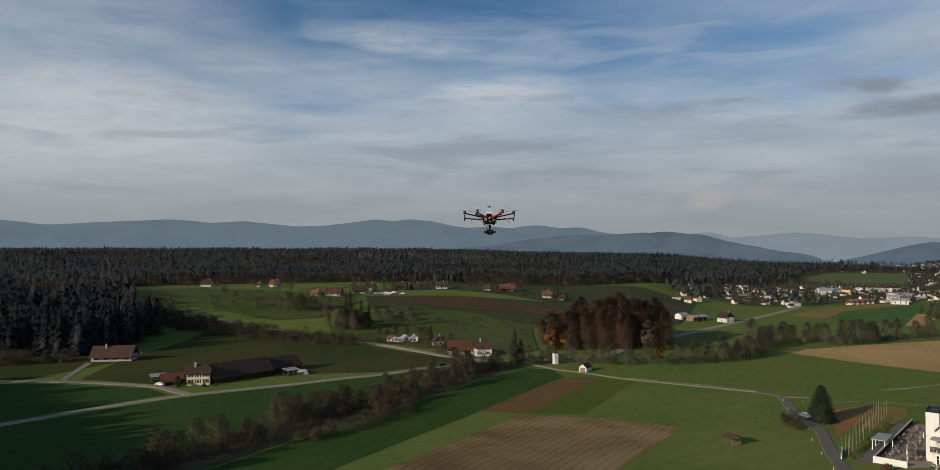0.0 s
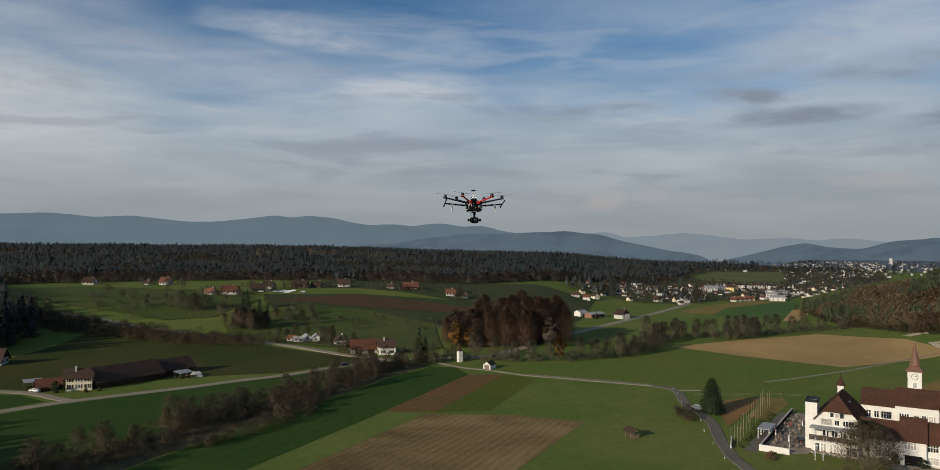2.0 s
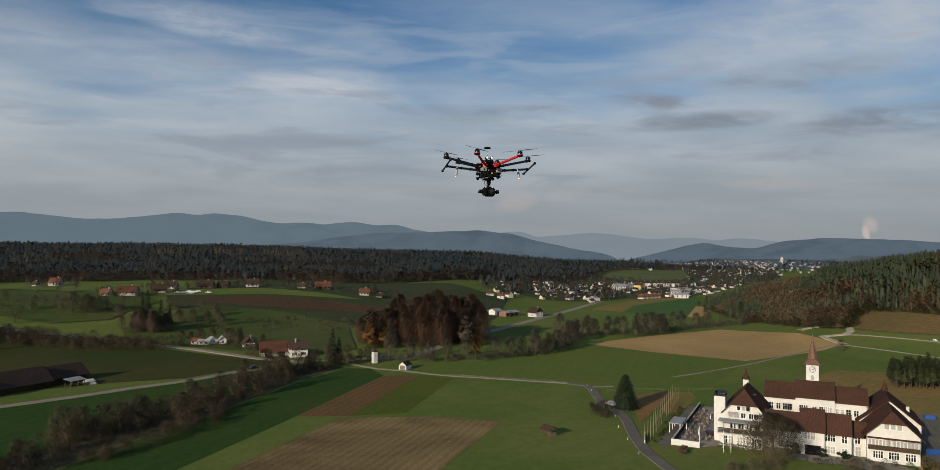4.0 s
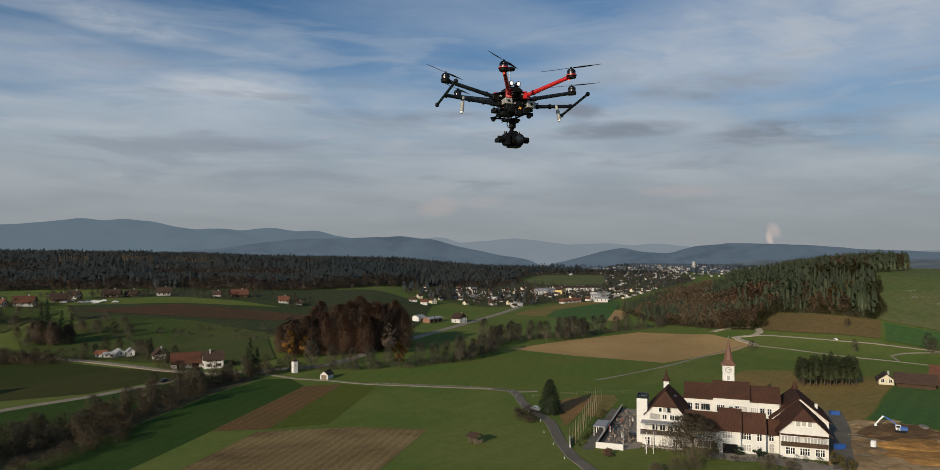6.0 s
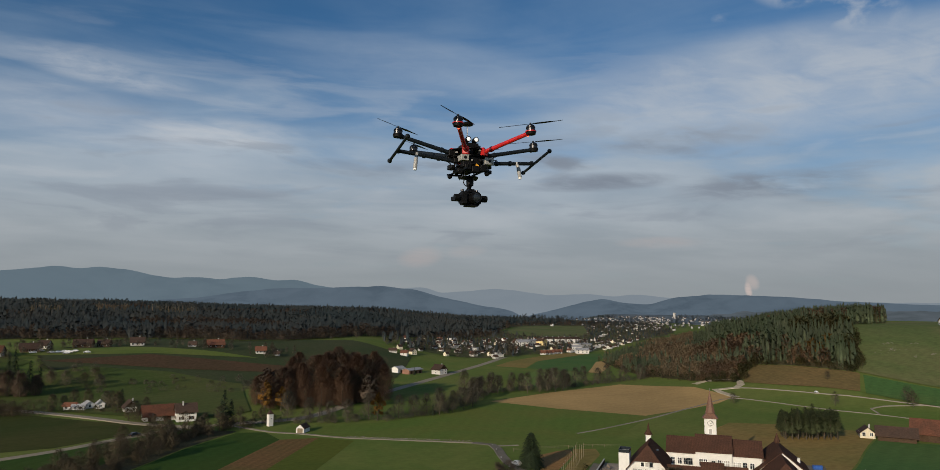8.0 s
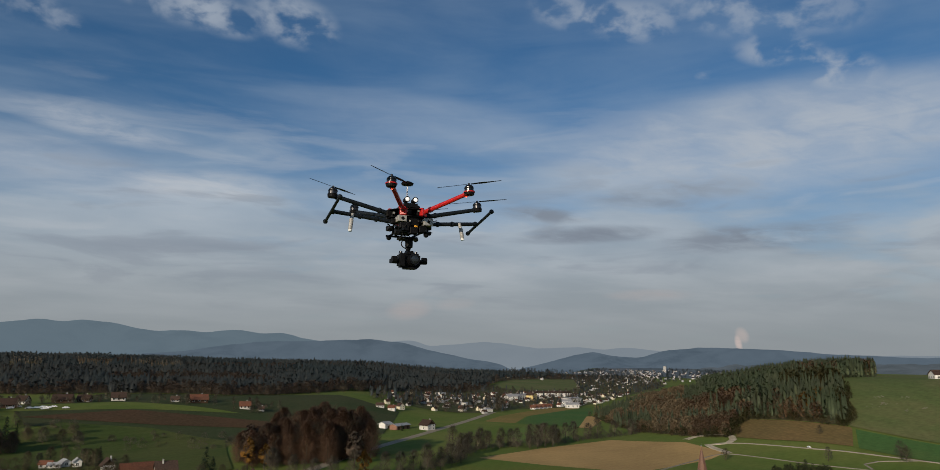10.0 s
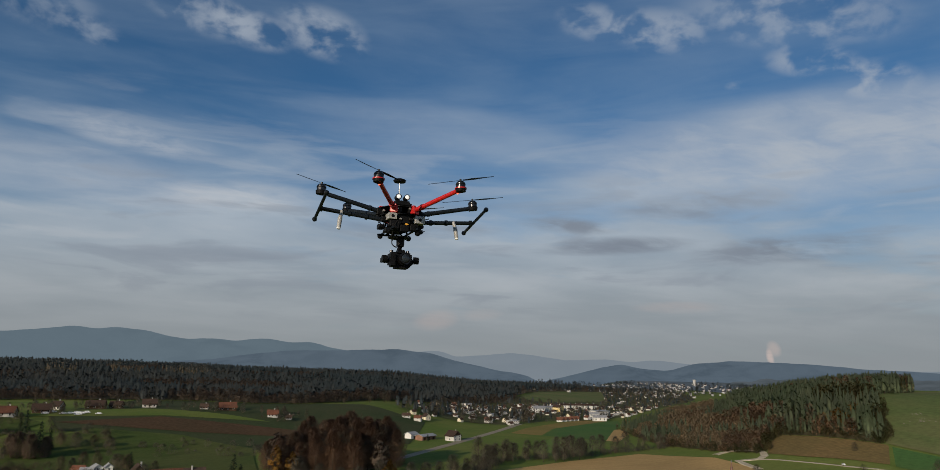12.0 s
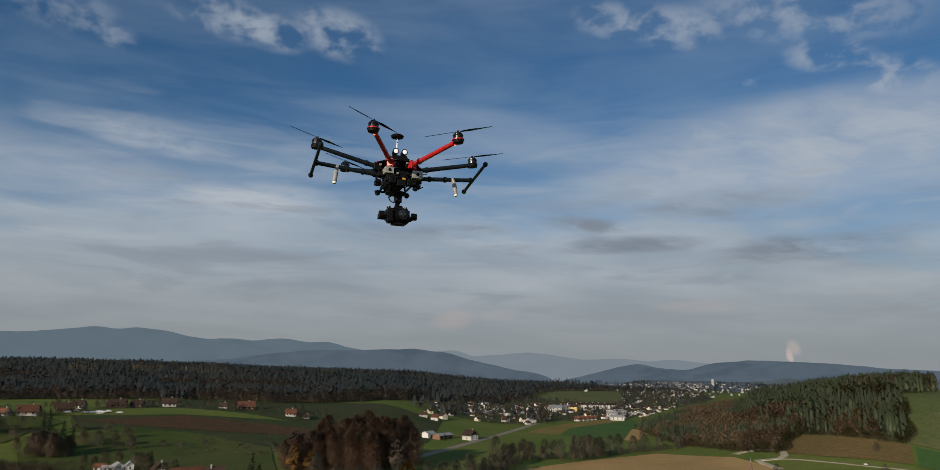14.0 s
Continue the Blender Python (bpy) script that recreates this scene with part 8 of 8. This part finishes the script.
    tube(bm, (0.0, 0.02, 0.02), (0.0, 0.02, 0.196), 0.0045, 0.004, 10)
    mast = part("mast", bm, METAL, top)
    bm = bmesh.new()
    bmesh.ops.create_cone(bm, cap_ends=True, segments=28, radius1=0.034, radius2=0.038, depth=0.010, matrix=pose(0, 0.02, 0.198))
    bmesh.ops.create_cone(bm, cap_ends=True, segments=28, radius1=0.038, radius2=0.026, depth=0.008, matrix=pose(0, 0.02, 0.207))
    part("satellite_dish", bm, BLACK, mast)
    # two lamps in front
    for x in (-0.024, 0.026):
        bm = bmesh.new()
        tube(bm, (x, -0.062, 0.088), (x, -0.02, 0.086), 0.0175, 0.015, 16)
        tube(bm, (x, -0.03, 0.085), (x, -0.03, 0.045), 0.006, 0.008, 8)
        lamp = part("lamp", bm, BLACK, top)
        bm = bmesh.new()
        bmesh.ops.create_uvsphere(bm, u_segments=16, v_segments=8, radius=0.0125, matrix=Matrix.Translation((x, -0.062, 0.088)) @ Matrix.Diagonal((1, 0.45, 1, 1)))
        part("bulb", bm, LAMP_GLOW, lamp, "bright white lamp")
    # lower frame, rails and battery tray
    bm = bmesh.new()
    for x in (-0.07, 0.07):
        tube(bm, (x, -0.13, -0.105), (x, 0.13, -0.105), 0.006, 0.006, 8)
        for y in (-0.07, 0.07):
            tube(bm, (x, y, -0.105), (x * 0.8, y, -0.02), 0.005, 0.005, 6)
    for y in (-0.10, 0.10):
        tube(bm, (-0.10, y, -0.112), (0.10, y, -0.112), 0.006, 0.006, 8)
    part("rail", bm, CARBON, top)
    bm = bmesh.new()
    box(bm, -0.05, 0.05, -0.08, 0.12, -0.10, -0.055)
    part("battery", bevelled(bm, 0.008), BLACK, top)
    bm = bmesh.new()
    for x, y in ((-0.085, -0.09), (0.085, -0.09), (-0.085, 0.09), (0.085, 0.09)):
        bmesh.ops.create_uvsphere(bm, u_segments=10, v_segments=8, radius=0.016, matrix=Matrix.Translation((x, y, -0.122)))
    bmesh.ops.create_cone(bm, cap_ends=True, segments=16, radius1=0.062, radius2=0.062, depth=0.006, matrix=pose(0, 0, -0.139))
    part("damper_plate", bm, BLACK, top)
    for k in range(30):
        bm = bmesh.new()
        a, b = rnd.uniform(0, 6.28), rnd.uniform(0.05, 0.13)
        p = Vector((b * math.cos(a), b * math.sin(a), rnd.uniform(-0.10, 0.0)))
        for _ in range(3):
            c = p + Vector((rnd.uniform(-0.03, 0.03), rnd.uniform(-0.03, 0.03), rnd.uniform(-0.03, 0.012)))
            tube(bm, p, c, 0.0028, 0.0028, 6)
            p = c
        part("cable", bm, RED_ANOD if k in (3, 9) else RUBBER, top, "thin red wire" if k in (3, 9) else "")
    bm = bmesh.new()
    arc = [Vector((-0.02 - 0.035 * math.sin(t * 0.5), -0.06, -0.15 - 0.028 * (1 - math.cos(t * 0.5)))) for t in range(7)]
    for p, q in zip(arc, arc[1:]):
        tube(bm, p, q, 0.003, 0.003, 6)
    part("cable", bm, RUBBER, top, "black cable loop")
    for x, y, z, s in ((-0.10, -0.05, -0.05, 0.018), (0.105, 0.0, -0.06, 0.02), (-0.095, 0.05, -0.075, 0.018), (0.09, -0.06, -0.09, 0.016), (-0.05, -0.105, -0.095, 0.02), (0.05, -0.10, -0.1, 0.018), (0.0, 0.1, -0.03, 0.02), (-0.115, -0.03, -0.085, 0.012), (0.118, -0.05, -0.075, 0.012), (-0.03, -0.11, -0.075, 0.010), (0.035, -0.112, -0.05, 0.010), (-0.06, -0.095, -0.078, 0.022), (0.06, -0.09, -0.092, 0.022), (0.0, -0.10, -0.105, 0.024), (-0.03, -0.09, 0.002, 0.018), (0.04, -0.09, 0.004, 0.016), (-0.11, 0.02, -0.03, 0.02), (0.12, 0.03, -0.03, 0.02), (-0.09, -0.09, -0.115, 0.015), (0.10, -0.085, -0.112, 0.014)):
        block(top, "speed_controller", (x - s, x + s, y - s, y + s, z - s * 0.8, z + s * 0.8), BLACK, bevel=0.003)
    for x, z in ((-0.118, -0.012), (-0.022, -0.05), (0.03, 0.012), (0.113, -0.03), (-0.04, 0.008)):
        block(top, "connector", (x - 0.006, x + 0.006, -0.112, -0.098, z - 0.005, z + 0.005), SILVER_BOX, bevel=0.001)
    # gimbal and the camera that it carries
    bm = bmesh.new()
    tube(bm, (0, 0, -0.115), (0, 0, -0.172), 0.024, 0.022, 18)
    tube(bm, (0, 0, -0.172), (0.0, 0.02, -0.190), 0.013, 0.013, 10)
    tube(bm, (0.0, 0.02, -0.190), (0.0, 0.085, -0.215), 0.012, 0.012, 10)
    tube(bm, (0.0, 0.085, -0.215), (0.0, 0.085, -0.250), 0.024, 0.024, 14)
    gimbal = part("gimbal", bm, BLACK, top, at=pose(0.012, 0, -0.016))
    bm = bmesh.new()
    box(bm, -0.095, 0.095, 0.058, 0.072, -0.262, -0.238)
    for s in (-1, 1):
        box(bm, s * 0.090 - 0.006, s * 0.090 + 0.006, -0.02, 0.07, -0.262, -0.238)
        tube(bm, (s * 0.078, -0.012, -0.250), (s * 0.106, -0.012, -0.250), 0.021, 0.020, 16)
    part("yoke", bm, BLACK, gimbal)
    bm = bmesh.new()
    box(bm, -0.066, 0.066, -0.030, 0.030, -0.292, -0.210)
    bevelled(bm, 0.010, 2)
    box(bm, -0.066, -0.038, -0.050, -0.028, -0.288, -0.222)
    vs = box(bm, -0.026, 0.026, -0.032, 0.024, -0.214, -0.196)
    for v in vs:
        if v.co.z > -0.2:
            v.co.x *= 0.65
    body = part("photo_camera", bm, BLACK, gimbal, "black mirrorless camera body")
    bm = bmesh.new()
    tube(bm, (0.010, -0.028, -0.252), (0.010, -0.052, -0.252), 0.034, 0.033, 24)
    tube(bm, (0.010, -0.052, -0.252), (0.010, -0.088, -0.252), 0.030, 0.031, 24)
    lens = part("lens", bm, BLACK, body)
    for y, r in ((-0.050, 0.0345), (-0.066, 0.0318), (-0.0885, 0.0300)):
        bm = bmesh.new()
        bmesh.ops.create_cone(bm, cap_ends=False, segments=32, radius1=r, radius2=r, depth=0.004, matrix=pose(0.010, y, -0.252, 90))
        bmesh.ops.solidify(bm, geom=bm.faces[:], thickness=0.0022)
        part("lens_ring", bm, GUNMETAL, lens, "dark metal ring on the lens")
    for x, z, r in ((-0.05, -0.207, 0.011), (0.045, -0.206, 0.009), (0.056, -0.240, 0.005)):
        bm = bmesh.new()
        tube(bm, (x, 0, z) if z > -0.22 else (x, -0.028, z), (x, 0, z + 0.010) if z > -0.22 else (x, -0.034, z), r, r * 0.9, 16)
        part("dial", bm, GUNMETAL, body)
    bm = bmesh.new()
    bmesh.ops.create_uvsphere(bm, u_segments=20, v_segments=8, radius=0.024, matrix=Matrix.Translation((0.010, -0.087, -0.252)) @ Matrix.Diagonal((1, 0.3, 1, 1)))
    part("front_glass", bm, PANE, lens)
    block(body, "tripod_plate", (-0.03, 0.045, -0.03, 0.03, -0.300, -0.292), BLACK)


drone()
